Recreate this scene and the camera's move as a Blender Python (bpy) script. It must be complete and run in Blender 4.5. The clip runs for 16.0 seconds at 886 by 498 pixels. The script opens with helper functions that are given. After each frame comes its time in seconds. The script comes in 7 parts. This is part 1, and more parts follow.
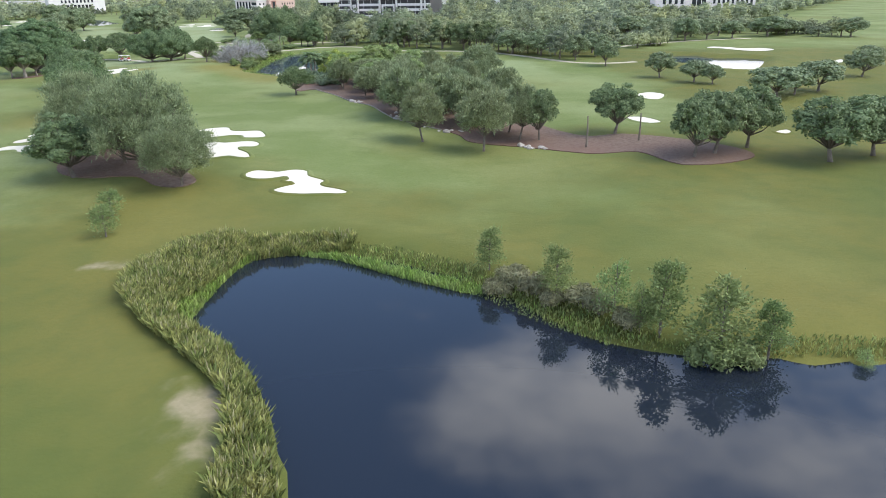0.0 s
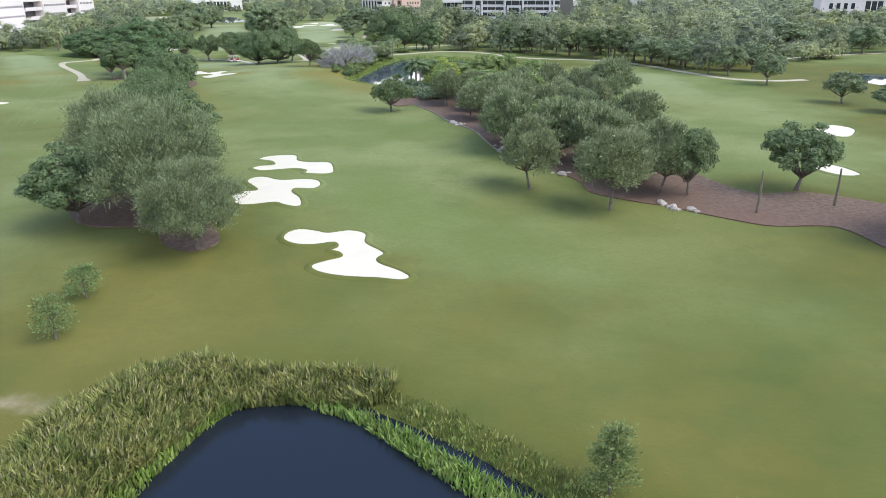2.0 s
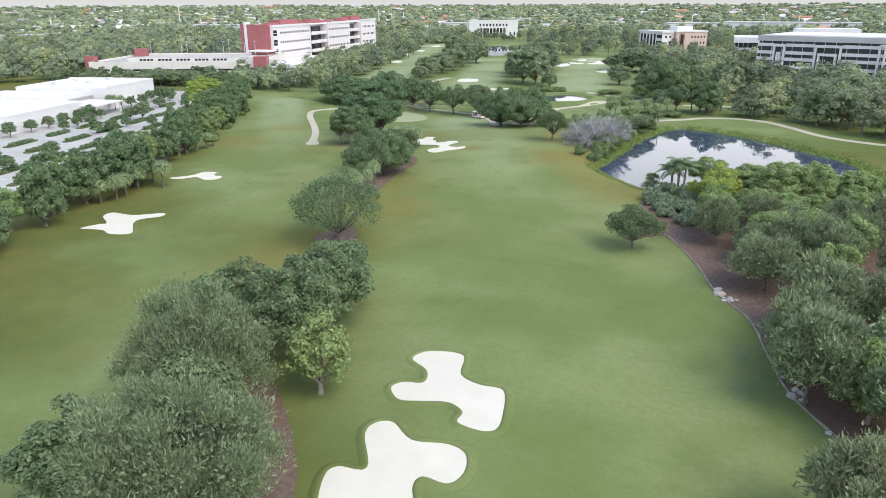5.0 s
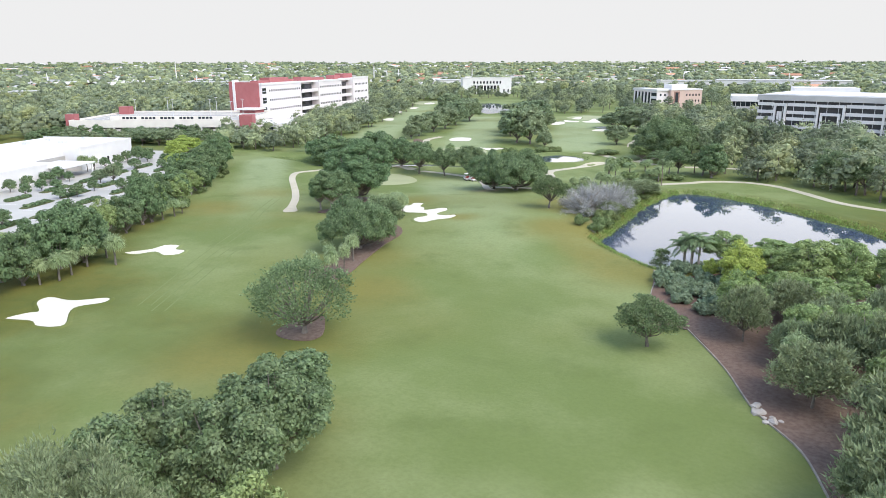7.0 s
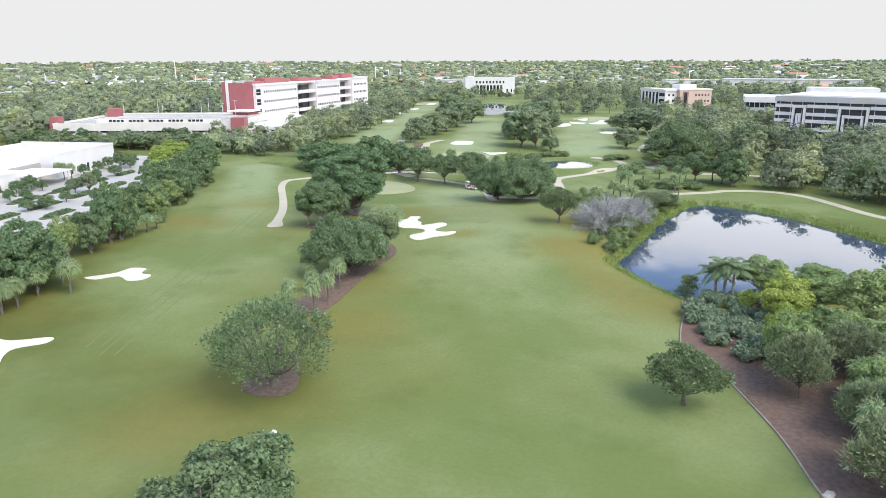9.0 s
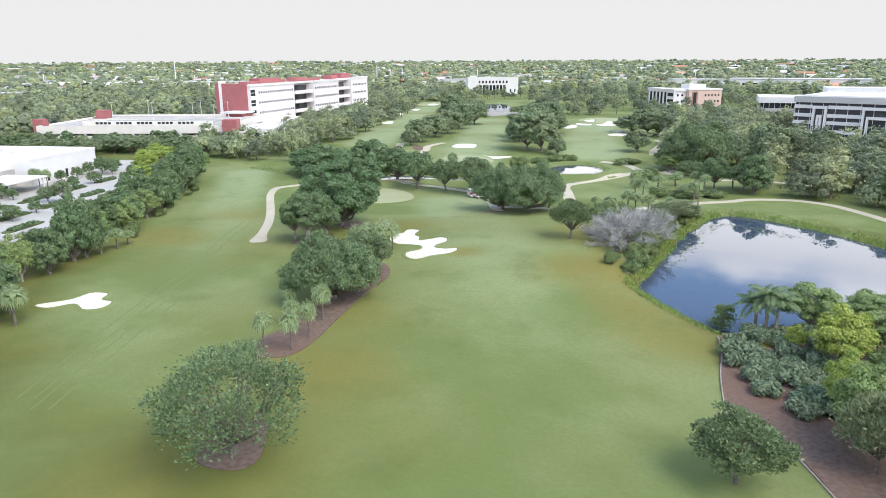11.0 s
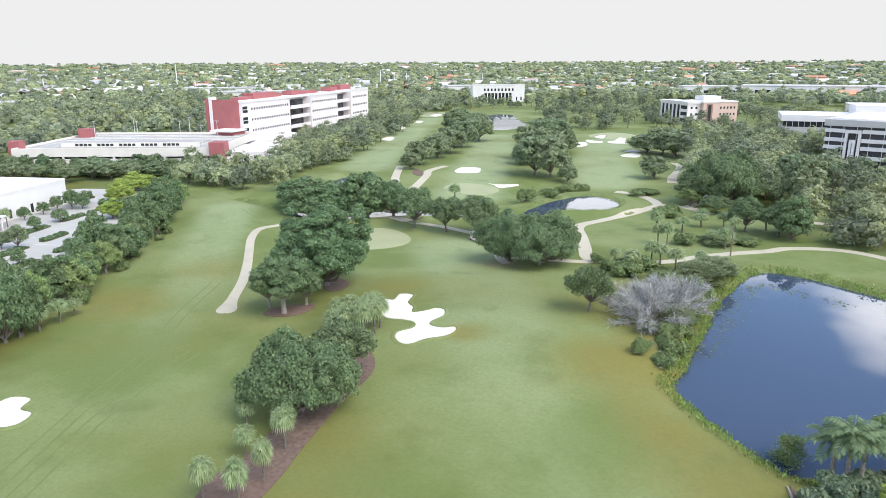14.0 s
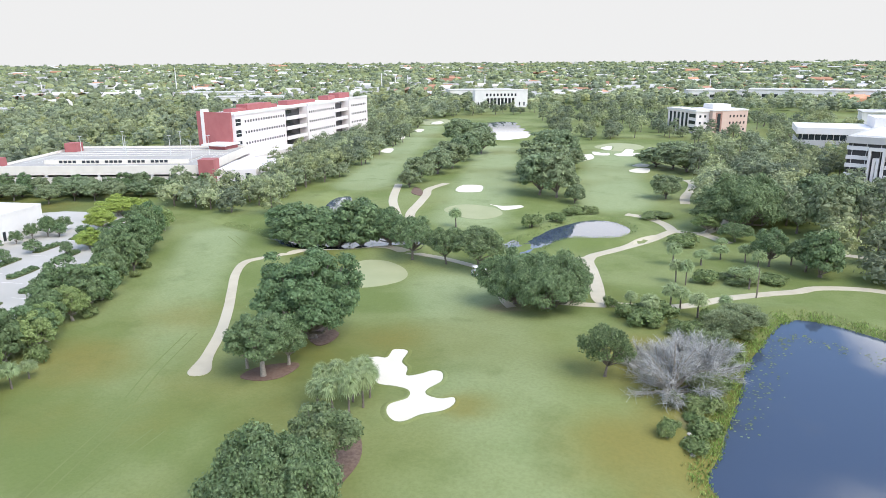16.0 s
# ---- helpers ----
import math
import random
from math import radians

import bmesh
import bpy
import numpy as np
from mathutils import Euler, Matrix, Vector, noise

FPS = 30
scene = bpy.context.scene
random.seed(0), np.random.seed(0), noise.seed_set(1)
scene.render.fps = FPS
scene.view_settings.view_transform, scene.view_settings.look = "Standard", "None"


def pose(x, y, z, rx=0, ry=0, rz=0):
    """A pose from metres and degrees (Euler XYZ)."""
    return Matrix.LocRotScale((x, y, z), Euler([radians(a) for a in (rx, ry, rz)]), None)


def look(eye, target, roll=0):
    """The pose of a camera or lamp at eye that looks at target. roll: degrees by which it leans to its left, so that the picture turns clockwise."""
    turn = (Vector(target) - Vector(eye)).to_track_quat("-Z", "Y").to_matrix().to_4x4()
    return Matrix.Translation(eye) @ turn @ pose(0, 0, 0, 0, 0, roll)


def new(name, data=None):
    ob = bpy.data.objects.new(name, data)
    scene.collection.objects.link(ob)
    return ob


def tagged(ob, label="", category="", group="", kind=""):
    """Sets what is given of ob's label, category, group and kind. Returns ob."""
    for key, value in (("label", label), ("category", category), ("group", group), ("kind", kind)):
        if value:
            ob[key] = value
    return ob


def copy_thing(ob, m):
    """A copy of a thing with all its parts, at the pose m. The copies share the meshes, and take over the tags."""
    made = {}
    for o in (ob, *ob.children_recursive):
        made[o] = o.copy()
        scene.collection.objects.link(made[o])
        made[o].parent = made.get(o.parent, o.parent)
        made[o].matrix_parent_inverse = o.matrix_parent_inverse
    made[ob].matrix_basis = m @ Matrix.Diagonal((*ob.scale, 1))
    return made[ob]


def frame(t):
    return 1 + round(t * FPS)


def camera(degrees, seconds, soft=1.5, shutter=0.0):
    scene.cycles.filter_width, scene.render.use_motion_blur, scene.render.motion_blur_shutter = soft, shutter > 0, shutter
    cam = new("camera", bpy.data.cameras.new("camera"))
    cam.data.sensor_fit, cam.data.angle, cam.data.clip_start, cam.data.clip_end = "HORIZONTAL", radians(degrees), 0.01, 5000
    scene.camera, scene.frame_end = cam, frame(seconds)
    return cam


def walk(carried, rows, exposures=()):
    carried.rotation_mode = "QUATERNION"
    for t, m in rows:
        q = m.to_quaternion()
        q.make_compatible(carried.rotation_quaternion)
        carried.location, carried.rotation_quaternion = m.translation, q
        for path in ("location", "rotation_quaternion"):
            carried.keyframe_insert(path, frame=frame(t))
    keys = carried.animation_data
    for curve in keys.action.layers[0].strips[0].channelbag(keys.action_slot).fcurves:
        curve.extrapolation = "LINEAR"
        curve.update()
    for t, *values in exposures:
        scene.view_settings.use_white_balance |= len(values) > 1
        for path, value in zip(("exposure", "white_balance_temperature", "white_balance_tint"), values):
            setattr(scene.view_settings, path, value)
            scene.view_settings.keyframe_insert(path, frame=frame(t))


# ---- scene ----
cam = camera(65.5, 16.0, soft=0.6)
PATH = [
    (0, (-1.04, 4.92, 20.14), (-0.60, 51.61, 2.26), -0.78),
    (0.5, (-0.35, 10.84, 20.09), (-2.50, 57.49, 2.23), -0.77),
    (1, (-0.03, 16.69, 20.03), (-4.41, 63.21, 2.23), -0.63),
    (1.5, (0.17, 22.37, 20.08), (-5.93, 68.69, 2.26), -0.54),
    (2, (-0.03, 28.48, 20.18), (-7.83, 74.54, 2.35), -0.39),
    (2.5, (-0.53, 34.65, 20.87), (-9.95, 80.40, 3.00), -0.23),
    (3, (-1.28, 40.57, 23.10), (-14.03, 85.54, 5.34), -0.05),
    (3.5, (-2.03, 46.30, 25.52), (-17.39, 90.45, 7.78), 0.12),
    (4, (-3.12, 52.11, 28.05), (-19.05, 96.03, 10.24), 0.18),
    (4.1, (-3.42, 53.28, 28.17), (-19.60, 97.10, 10.35), 0.18),
    (4.2, (-3.73, 54.45, 28.28), (-21.58, 97.62, 10.46), 0.13),
    (4.3, (-4.03, 55.61, 28.39), (-24.66, 97.52, 10.56), 0.05),
    (4.4, (-4.33, 56.78, 28.51), (-27.03, 97.60, 10.66), -0.01),
    (4.5, (-4.63, 57.95, 28.62), (-28.65, 98.00, 10.77), -0.05),
    (6.8, (-11.31, 73.82, 29.56), (-36.22, 115.14, 16.42), 0.01),
    (7, (-11.84, 74.97, 29.51), (-36.79, 116.27, 16.40), -0.11),
    (7.5, (-13.29, 77.91, 29.62), (-38.30, 119.17, 16.49), -0.13),
    (8, (-14.90, 80.97, 29.70), (-39.96, 122.19, 16.56), -0.16),
    (8.5, (-16.36, 83.68, 29.75), (-41.45, 124.88, 16.59), -0.18),
    (9, (-17.87, 86.25, 29.79), (-42.98, 127.43, 16.62), -0.20),
    (11.5, (-25.18, 99.57, 29.58), (-50.52, 140.61, 16.39), -0.25),
    (12, (-26.68, 102.34, 30.15), (-52.08, 143.35, 16.99), -0.19),
    (12.5, (-28.24, 105.32, 31.46), (-53.70, 146.29, 18.30), -0.22),
    (13, (-29.59, 108.06, 32.80), (-55.13, 148.98, 19.65), -0.25),
    (13.5, (-31.01, 110.74, 34.13), (-56.58, 151.64, 20.97), -0.29),
    (14, (-32.48, 113.34, 35.38), (-58.08, 154.22, 22.22), -0.28),
    (14.5, (-34.17, 116.26, 36.67), (-59.80, 157.12, 23.50), -0.27),
    (15, (-35.57, 118.84, 37.91), (-61.26, 159.67, 24.75), -0.30),
    (15.5, (-37.17, 121.50, 38.97), (-62.86, 162.33, 25.79), -0.33),
    (16, (-38.52, 124.08, 39.43), (-64.26, 164.87, 26.26), -0.37),
]
EXPOSURES = [(0.0, 0.99), (1.0, 1.16), (1.5, 1.06), (2.0, 0.90), (2.5, 0.70), (3.0, 0.63), (3.5, 0.63), (4.5, 0.74), (6.8, 1.05), (9.0, 1.03), (16.0, 1.06)]
walk(cam, [(t, look(eye, target, roll)) for t, eye, target, roll in PATH], EXPOSURES)

# ---- world, sun and exposure ----
SUN_EL, SUN_AZ = 50.0, 104.0          # degrees; azimuth clockwise from +y
world = bpy.data.worlds.new("daylight")
scene.world = world
world.use_nodes = True


def build_world(nt):
    n, l = nt.nodes, nt.links
    n.clear()

    def math_node(op, a, b=None, clamp=False):
        m = n.new("ShaderNodeMath")
        m.operation, m.use_clamp = op, clamp
        for k, v in enumerate((a, b)):
            if v is None:
                continue
            if isinstance(v, (int, float)):
                m.inputs[k].default_value = v
            else:
                l.new(v, m.inputs[k])
        return m.outputs[0]

    out = n.new("ShaderNodeOutputWorld")
    bg = n.new("ShaderNodeBackground")
    sky = n.new("ShaderNodeTexSky")
    sky.sky_type, sky.sun_disc = "NISHITA", False
    sky.sun_elevation, sky.sun_rotation = radians(SUN_EL), radians(SUN_AZ)
    sky.air_density, sky.dust_density, sky.ozone_density = 1.0, 1.0, 1.5
    tc = n.new("ShaderNodeTexCoord")
    sep = n.new("ShaderNodeSeparateXYZ")
    l.new(tc.outputs["Generated"], sep.inputs[0])
    z = math_node("MAXIMUM", sep.outputs["Z"], 0.0)
    inv = math_node("DIVIDE", 1.0, math_node("ADD", z, 0.12))
    comb = n.new("ShaderNodeCombineXYZ")
    l.new(math_node("MULTIPLY", sep.outputs["X"], inv), comb.inputs[0])
    l.new(math_node("MULTIPLY", sep.outputs["Y"], inv), comb.inputs[1])
    big = n.new("ShaderNodeTexNoise")
    big.inputs["Scale"].default_value, big.inputs["Detail"].default_value = 2.3, 6.0
    big.inputs["Roughness"].default_value = 0.52
    mp = n.new("ShaderNodeMapping")
    mp.inputs["Location"].default_value = (CLOUD_X, CLOUD_Y, 0.0)
    l.new(comb.outputs[0], mp.inputs[0])
    l.new(mp.outputs[0], big.inputs["Vector"])
    def ramp(v, lo, hi, a0, b0):
        r = n.new("ShaderNodeMapRange")
        r.interpolation_type = "SMOOTHSTEP"
        for k, x in zip(("From Min", "From Max", "To Min", "To Max"), (lo, hi, a0, b0)):
            r.inputs[k].default_value = x
        l.new(v, r.inputs["Value"])
        return r.outputs[0]

    def oval(cx, cy, rx, ry, turn=0.0):
        """Distance from an oval's middle on the cloud layer, 1 at its rim."""
        move = n.new("ShaderNodeMapping")
        move.vector_type = "TEXTURE"
        move.inputs["Location"].default_value = (cx, cy, 0)
        move.inputs["Rotation"].default_value = (0, 0, radians(turn))
        move.inputs["Scale"].default_value = (rx, ry, 1)
        l.new(comb.outputs[0], move.inputs[0])
        ln = n.new("ShaderNodeVectorMath")
        ln.operation = "LENGTH"
        l.new(move.outputs[0], ln.inputs[0])
        return ln.outputs["Value"]

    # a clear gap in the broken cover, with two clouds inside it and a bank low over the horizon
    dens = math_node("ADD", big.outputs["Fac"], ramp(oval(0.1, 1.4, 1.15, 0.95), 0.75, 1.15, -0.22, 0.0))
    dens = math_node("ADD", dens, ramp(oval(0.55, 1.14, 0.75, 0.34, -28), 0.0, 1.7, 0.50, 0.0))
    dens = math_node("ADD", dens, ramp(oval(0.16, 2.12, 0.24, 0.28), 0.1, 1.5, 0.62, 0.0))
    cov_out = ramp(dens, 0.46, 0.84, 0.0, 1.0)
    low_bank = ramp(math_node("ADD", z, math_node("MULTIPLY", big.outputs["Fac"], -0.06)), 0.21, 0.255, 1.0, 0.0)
    hazy = n.new("ShaderNodeMapRange")
    hazy.interpolation_type = "SMOOTHSTEP"
    hazy.inputs["From Min"].default_value, hazy.inputs["From Max"].default_value = 0.089, 0.106
    hazy.inputs["To Min"].default_value, hazy.inputs["To Max"].default_value = 1.0, 0.0
    l.new(z, hazy.inputs["Value"])
    bright = n.new("ShaderNodeVectorMath")
    bright.operation = "SCALE"
    bright.inputs["Scale"].default_value = SKY_BLUE
    deep = n.new("ShaderNodeVectorMath")
    deep.operation = "MULTIPLY"
    deep.inputs[1].default_value = (0.92, 1.0, 1.08)
    l.new(sky.outputs[0], deep.inputs[0])
    l.new(deep.outputs[0], bright.inputs[0])
    cloud = n.new("ShaderNodeMix")
    cloud.data_type = "RGBA"
    cloud.inputs["B"].default_value = (CLOUD, CLOUD * 0.99, CLOUD * 0.98, 1)
    l.new(cov_out, cloud.inputs["Factor"])
    l.new(bright.outputs[0], cloud.inputs["A"])
    rim = n.new("ShaderNodeMix")
    rim.data_type = "RGBA"
    rim.inputs["B"].default_value = (RIM, RIM, RIM * 1.005, 1)
    l.new(hazy.outputs[0], rim.inputs["Factor"])
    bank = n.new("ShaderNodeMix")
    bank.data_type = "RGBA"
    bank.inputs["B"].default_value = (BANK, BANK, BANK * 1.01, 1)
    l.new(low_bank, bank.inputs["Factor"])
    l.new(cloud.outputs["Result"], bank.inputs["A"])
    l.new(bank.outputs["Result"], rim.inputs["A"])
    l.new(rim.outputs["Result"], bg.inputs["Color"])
    bg.inputs["Strength"].default_value = 1.0
    l.new(bg.outputs[0], out.inputs[0])


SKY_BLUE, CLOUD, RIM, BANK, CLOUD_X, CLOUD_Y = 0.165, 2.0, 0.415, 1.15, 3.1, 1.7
build_world(world.node_tree)
sun = new("sun", bpy.data.lights.new("sun", "SUN"))
sun.data.energy, sun.data.angle, sun.data.color = 1.5, radians(40), (1.0, 0.91, 0.76)
_el, _az = radians(SUN_EL), radians(SUN_AZ)
_to = Vector((math.sin(_az) * math.cos(_el), math.cos(_az) * math.cos(_el), math.sin(_el)))
sun.matrix_world = look(_to * 300, (0, 0, 0))

# ---- materials ----
MATS = {}


def mat(name, color, rough=0.8, second=None, scale=1.0, amount=0.5, bump=0.0, bump_scale=20.0, metal=0.0,
        island=0.0, spec=0.3, big=None, big_scale=0.05, per_object=0.0):
    """A principled material: base colour broken by noise at two scales, with fine relief."""
    m = bpy.data.materials.new(name)
    m.use_nodes = True
    nt = m.node_tree
    n, l = nt.nodes, nt.links
    bs = n["Principled BSDF"]
    bs.inputs["Roughness"].default_value, bs.inputs["Metallic"].default_value = rough, metal
    bs.inputs["Specular IOR Level"].default_value = spec
    geo = n.new("ShaderNodeNewGeometry")
    rgb = n.new("ShaderNodeRGB")
    rgb.outputs[0].default_value = (*color, 1)
    col = rgb.outputs[0]

    def blend(fac, a, b):
        mix = n.new("ShaderNodeMix")
        mix.data_type = "RGBA"
        l.new(fac, mix.inputs["Factor"])
        l.new(a, mix.inputs["A"])
        if isinstance(b, tuple):
            mix.inputs["B"].default_value = (*b, 1)
        else:
            l.new(b, mix.inputs["B"])
        return mix.outputs["Result"]

    def noise_fac(sc, lo, hi, top):
        t = n.new("ShaderNodeTexNoise")
        t.inputs["Scale"].default_value, t.inputs["Detail"].default_value = sc, 4.0
        l.new(geo.outputs["Position"], t.inputs["Vector"])
        r = n.new("ShaderNodeMapRange")
        r.inputs["From Min"].default_value, r.inputs["From Max"].default_value = lo, hi
        r.inputs["To Max"].default_value = top
        l.new(t.outputs["Fac"], r.inputs["Value"])
        return r.outputs[0]

    if second:
        col = blend(noise_fac(scale, 0.35, 0.65, amount), col, second)
    if big:
        col = blend(noise_fac(big_scale, 0.4, 0.62, 0.7), col, big)
    if island or per_object:
        hsv = n.new("ShaderNodeHueSaturation")
        l.new(col, hsv.inputs["Color"])
        r = n.new("ShaderNodeMapRange")
        k = island or per_object
        r.inputs["To Min"].default_value, r.inputs["To Max"].default_value = 1 - k, 1 + k
        if island:
            l.new(geo.outputs["Random Per Island"], r.inputs["Value"])
        else:
            oi = n.new("ShaderNodeObjectInfo")
            l.new(oi.outputs["Random"], r.inputs["Value"])
        l.new(r.outputs[0], hsv.inputs["Value"])
        if island and per_object:
            oi = n.new("ShaderNodeObjectInfo")
            r2 = n.new("ShaderNodeMapRange")
            r2.inputs["To Min"].default_value, r2.inputs["To Max"].default_value = 0.5 - per_object * 0.12, 0.5 + per_object * 0.12
            l.new(oi.outputs["Random"], r2.inputs["Value"])
            l.new(r2.outputs[0], hsv.inputs["Hue"])
        col = hsv.outputs["Color"]
    l.new(col, bs.inputs["Base Color"])
    if bump:
        t = n.new("ShaderNodeTexNoise")
        t.inputs["Scale"].default_value, t.inputs["Detail"].default_value = bump_scale, 5.0
        l.new(geo.outputs["Position"], t.inputs["Vector"])
        b = n.new("ShaderNodeBump")
        b.inputs["Strength"].default_value, b.inputs["Distance"].default_value = bump, 0.1
        l.new(t.outputs["Fac"], b.inputs["Height"])
        l.new(b.outputs[0], bs.inputs["Normal"])
    MATS[name] = m
    return m


LEAF = 1.24


def leaf_mat(name, color, tip, island=0.32, per_object=0.10, rough=0.62, big=None, tint=False):
    color, tip = (tuple(min(c * w * LEAF, 0.6) for c, w in zip(k, (0.95, 1.0, 1.10))) for k in (color, tip))
    m = mat(name, color, rough, tip, 1.1, 0.85, island=island, per_object=per_object, spec=0.25, big=big, big_scale=0.045)
    n, l = m.node_tree.nodes, m.node_tree.links
    bs = n["Principled BSDF"]
    if tint:
        # each tree of a wood has its own shade of green
        at = n.new("ShaderNodeAttribute")
        at.attribute_name = "tint"
        hsv = n.new("ShaderNodeHueSaturation")
        for key, lo, hi in (("Value", 0.62, 1.38), ("Hue", 0.525, 0.475), ("Saturation", 0.80, 1.10)):
            r = n.new("ShaderNodeMapRange")
            r.inputs["To Min"].default_value, r.inputs["To Max"].default_value = lo, hi
            l.new(at.outputs["Fac"], r.inputs["Value"])
            l.new(r.outputs[0], hsv.inputs[key])
        l.new(bs.inputs["Base Color"].links[0].from_socket, hsv.inputs["Color"])
        l.new(hsv.outputs["Color"], bs.inputs["Base Color"])
    thin = n.new("ShaderNodeBsdfTranslucent")
    l.new(bs.inputs["Base Color"].links[0].from_socket, thin.inputs["Color"])
    both = n.new("ShaderNodeMixShader")
    both.inputs[0].default_value = 0.30
    l.new(bs.outputs[0], both.inputs[1])
    l.new(thin.outputs[0], both.inputs[2])
    l.new(both.outputs[0], n["Material Output"].inputs["Surface"])
    return m


M_OAK = leaf_mat("oak_leaves", (0.104, 0.146, 0.058), (0.182, 0.224, 0.104))
M_GREY = leaf_mat("silver_leaves", (0.158, 0.186, 0.088), (0.246, 0.272, 0.136))
M_FICUS = leaf_mat("ficus_leaves", (0.092, 0.140, 0.056), (0.165, 0.218, 0.098))
M_LIGHT = leaf_mat("light_leaves", (0.165, 0.220, 0.072), (0.260, 0.312, 0.118))
M_YELLOW = leaf_mat("yellow_leaves", (0.23, 0.28, 0.055), (0.34, 0.38, 0.09))
M_YOUNG = leaf_mat("young_leaves", (0.135, 0.180, 0.060), (0.215, 0.255, 0.095))
M_PALM = leaf_mat("palm_fronds", (0.185, 0.230, 0.095), (0.285, 0.330, 0.155))
M_SHRUB = leaf_mat("shrub_leaves", (0.112, 0.150, 0.050), (0.205, 0.240, 0.092))
M_SEA = leaf_mat("broad_shrub_leaves", (0.130, 0.172, 0.090), (0.200, 0.240, 0.135))
# the oak leaves again, paled by distance haze for mid and far oaks
M_OAK_HAZE = leaf_mat("hazed_oak_leaves", (0.135, 0.172, 0.080), (0.235, 0.270, 0.140))
# far woods: leaf colours lightened to carry the haze of distance
M_WOOD_FAR = leaf_mat("hazed_woodland_leaves", (0.155, 0.190, 0.098), (0.260, 0.292, 0.160), 0.25, big=(0.215, 0.250, 0.120), tint=True)
M_REED = leaf_mat("reed_blades", (0.130, 0.166, 0.046), (0.300, 0.292, 0.098), 0.5)
M_MARSH = leaf_mat("marsh_grass", (0.19, 0.27, 0.055), (0.25, 0.29, 0.09), 0.45)
M_DEADBRUSH = leaf_mat("dry_twigs", (0.165, 0.155, 0.075), (0.235, 0.215, 0.115), 0.4, 0.1)
# suburb canopy: paler still, with haze put into the leaf colour
M_SUBURB = leaf_mat("hazed_suburban_leaves", (0.165, 0.205, 0.112), (0.270, 0.305, 0.170), 0.2, big=(0.195, 0.230, 0.098), tint=True)
M_GREYTWIG = leaf_mat("grey_twigs", (0.300, 0.285, 0.245), (0.390, 0.372, 0.325), 0.3, 0.1)
M_BARK = mat("bark", (0.130, 0.110, 0.092), 0.9, (0.220, 0.195, 0.165), 3.0, 0.7, 0.6, 14, island=0.0)
M_PALEBARK = mat("pale_bark", (0.330, 0.290, 0.240), 0.9, (0.200, 0.175, 0.150), 4.0, 0.7, 0.5, 18)
M_SAND = mat("bunker_sand", (0.640, 0.600, 0.500), 0.95, (0.570, 0.530, 0.440), 0.5, 0.6, 0.35, 6, big=(0.610, 0.570, 0.475), big_scale=0.15)
M_LIP = mat("bunker_lip_turf", (0.075, 0.100, 0.040), 0.95, (0.120, 0.120, 0.050), 0.8, 0.7, 0.6, 9)
M_PATH = mat("concrete_path", (0.450, 0.405, 0.305), 0.9, (0.380, 0.340, 0.255), 0.5, 0.6, 0.2, 14, big=(0.48, 0.44, 0.34))
M_MULCH = mat("bark_mulch", (0.124, 0.083, 0.063), 0.95, (0.190, 0.142, 0.112), 2.2, 0.8, 0.8, 7, big=(0.154, 0.093, 0.068), big_scale=0.06)
M_GREEN = mat("putting_green", (0.290, 0.310, 0.170), 0.9, (0.330, 0.340, 0.200), 0.2, 0.6, 0.1, 20)
M_WHITE = mat("white_render", (0.680, 0.665, 0.650), 0.8, (0.600, 0.590, 0.580), 0.3, 0.5)
M_PINKISH = mat("blush_render", (0.700, 0.655, 0.650), 0.8, (0.640, 0.590, 0.580), 0.3, 0.5)
M_RED = mat("brick_red_cladding", (0.350, 0.125, 0.125), 0.85, (0.300, 0.100, 0.100), 0.4, 0.6)
M_SALMON = mat("salmon_render", (0.540, 0.400, 0.345), 0.85, (0.480, 0.350, 0.300), 0.3, 0.5)
M_ROOF = mat("pale_roof", (0.500, 0.490, 0.470), 0.9, (0.380, 0.375, 0.365), 0.15, 0.6)
M_DECK = mat("concrete_deck", (0.390, 0.380, 0.350), 0.9, (0.280, 0.272, 0.255), 0.12, 0.7)
M_CREAM = mat("cream_render", (0.680, 0.645, 0.580), 0.85, (0.600, 0.565, 0.510), 0.3, 0.6)
M_GLASS = mat("dark_glazing", (0.030, 0.036, 0.042), 0.12, spec=0.6)
M_BLACK = mat("black_cladding", (0.025, 0.025, 0.028), 0.5, (0.055, 0.055, 0.060), 0.3, 0.5, spec=0.5)
M_LOT = mat("parking_concrete", (0.440, 0.425, 0.390), 0.9, (0.340, 0.330, 0.300), 0.10, 0.6)
M_ROAD = mat("asphalt_road", (0.200, 0.195, 0.190), 0.9, (0.260, 0.250, 0.240), 0.3, 0.6)
M_ROCK = mat("limestone", (0.430, 0.400, 0.360), 0.9, (0.330, 0.300, 0.270), 1.5, 0.6, 0.5, 8, per_object=0.2)
M_TIMBER = mat("weathered_timber", (0.170, 0.140, 0.110), 0.9, (0.240, 0.205, 0.165), 2.0, 0.6)
M_STEEL = mat("painted_steel", (0.560, 0.560, 0.550), 0.5, (0.480, 0.480, 0.470), 1.0, 0.5)
M_TILE = mat("clay_roof_tiles", (0.420, 0.210, 0.130), 0.9, (0.500, 0.300, 0.200), 0.2, 0.6, island=0.25)
M_HOUSE = mat("house_roofs", (0.430, 0.420, 0.400), 0.9, (0.580, 0.565, 0.540), 0.02, 0.7, island=0.35)
M_CARTRED = mat("cart_seat_vinyl", (0.350, 0.060, 0.050), 0.5)
M_TYRE = mat("rubber", (0.025, 0.025, 0.025), 0.8)


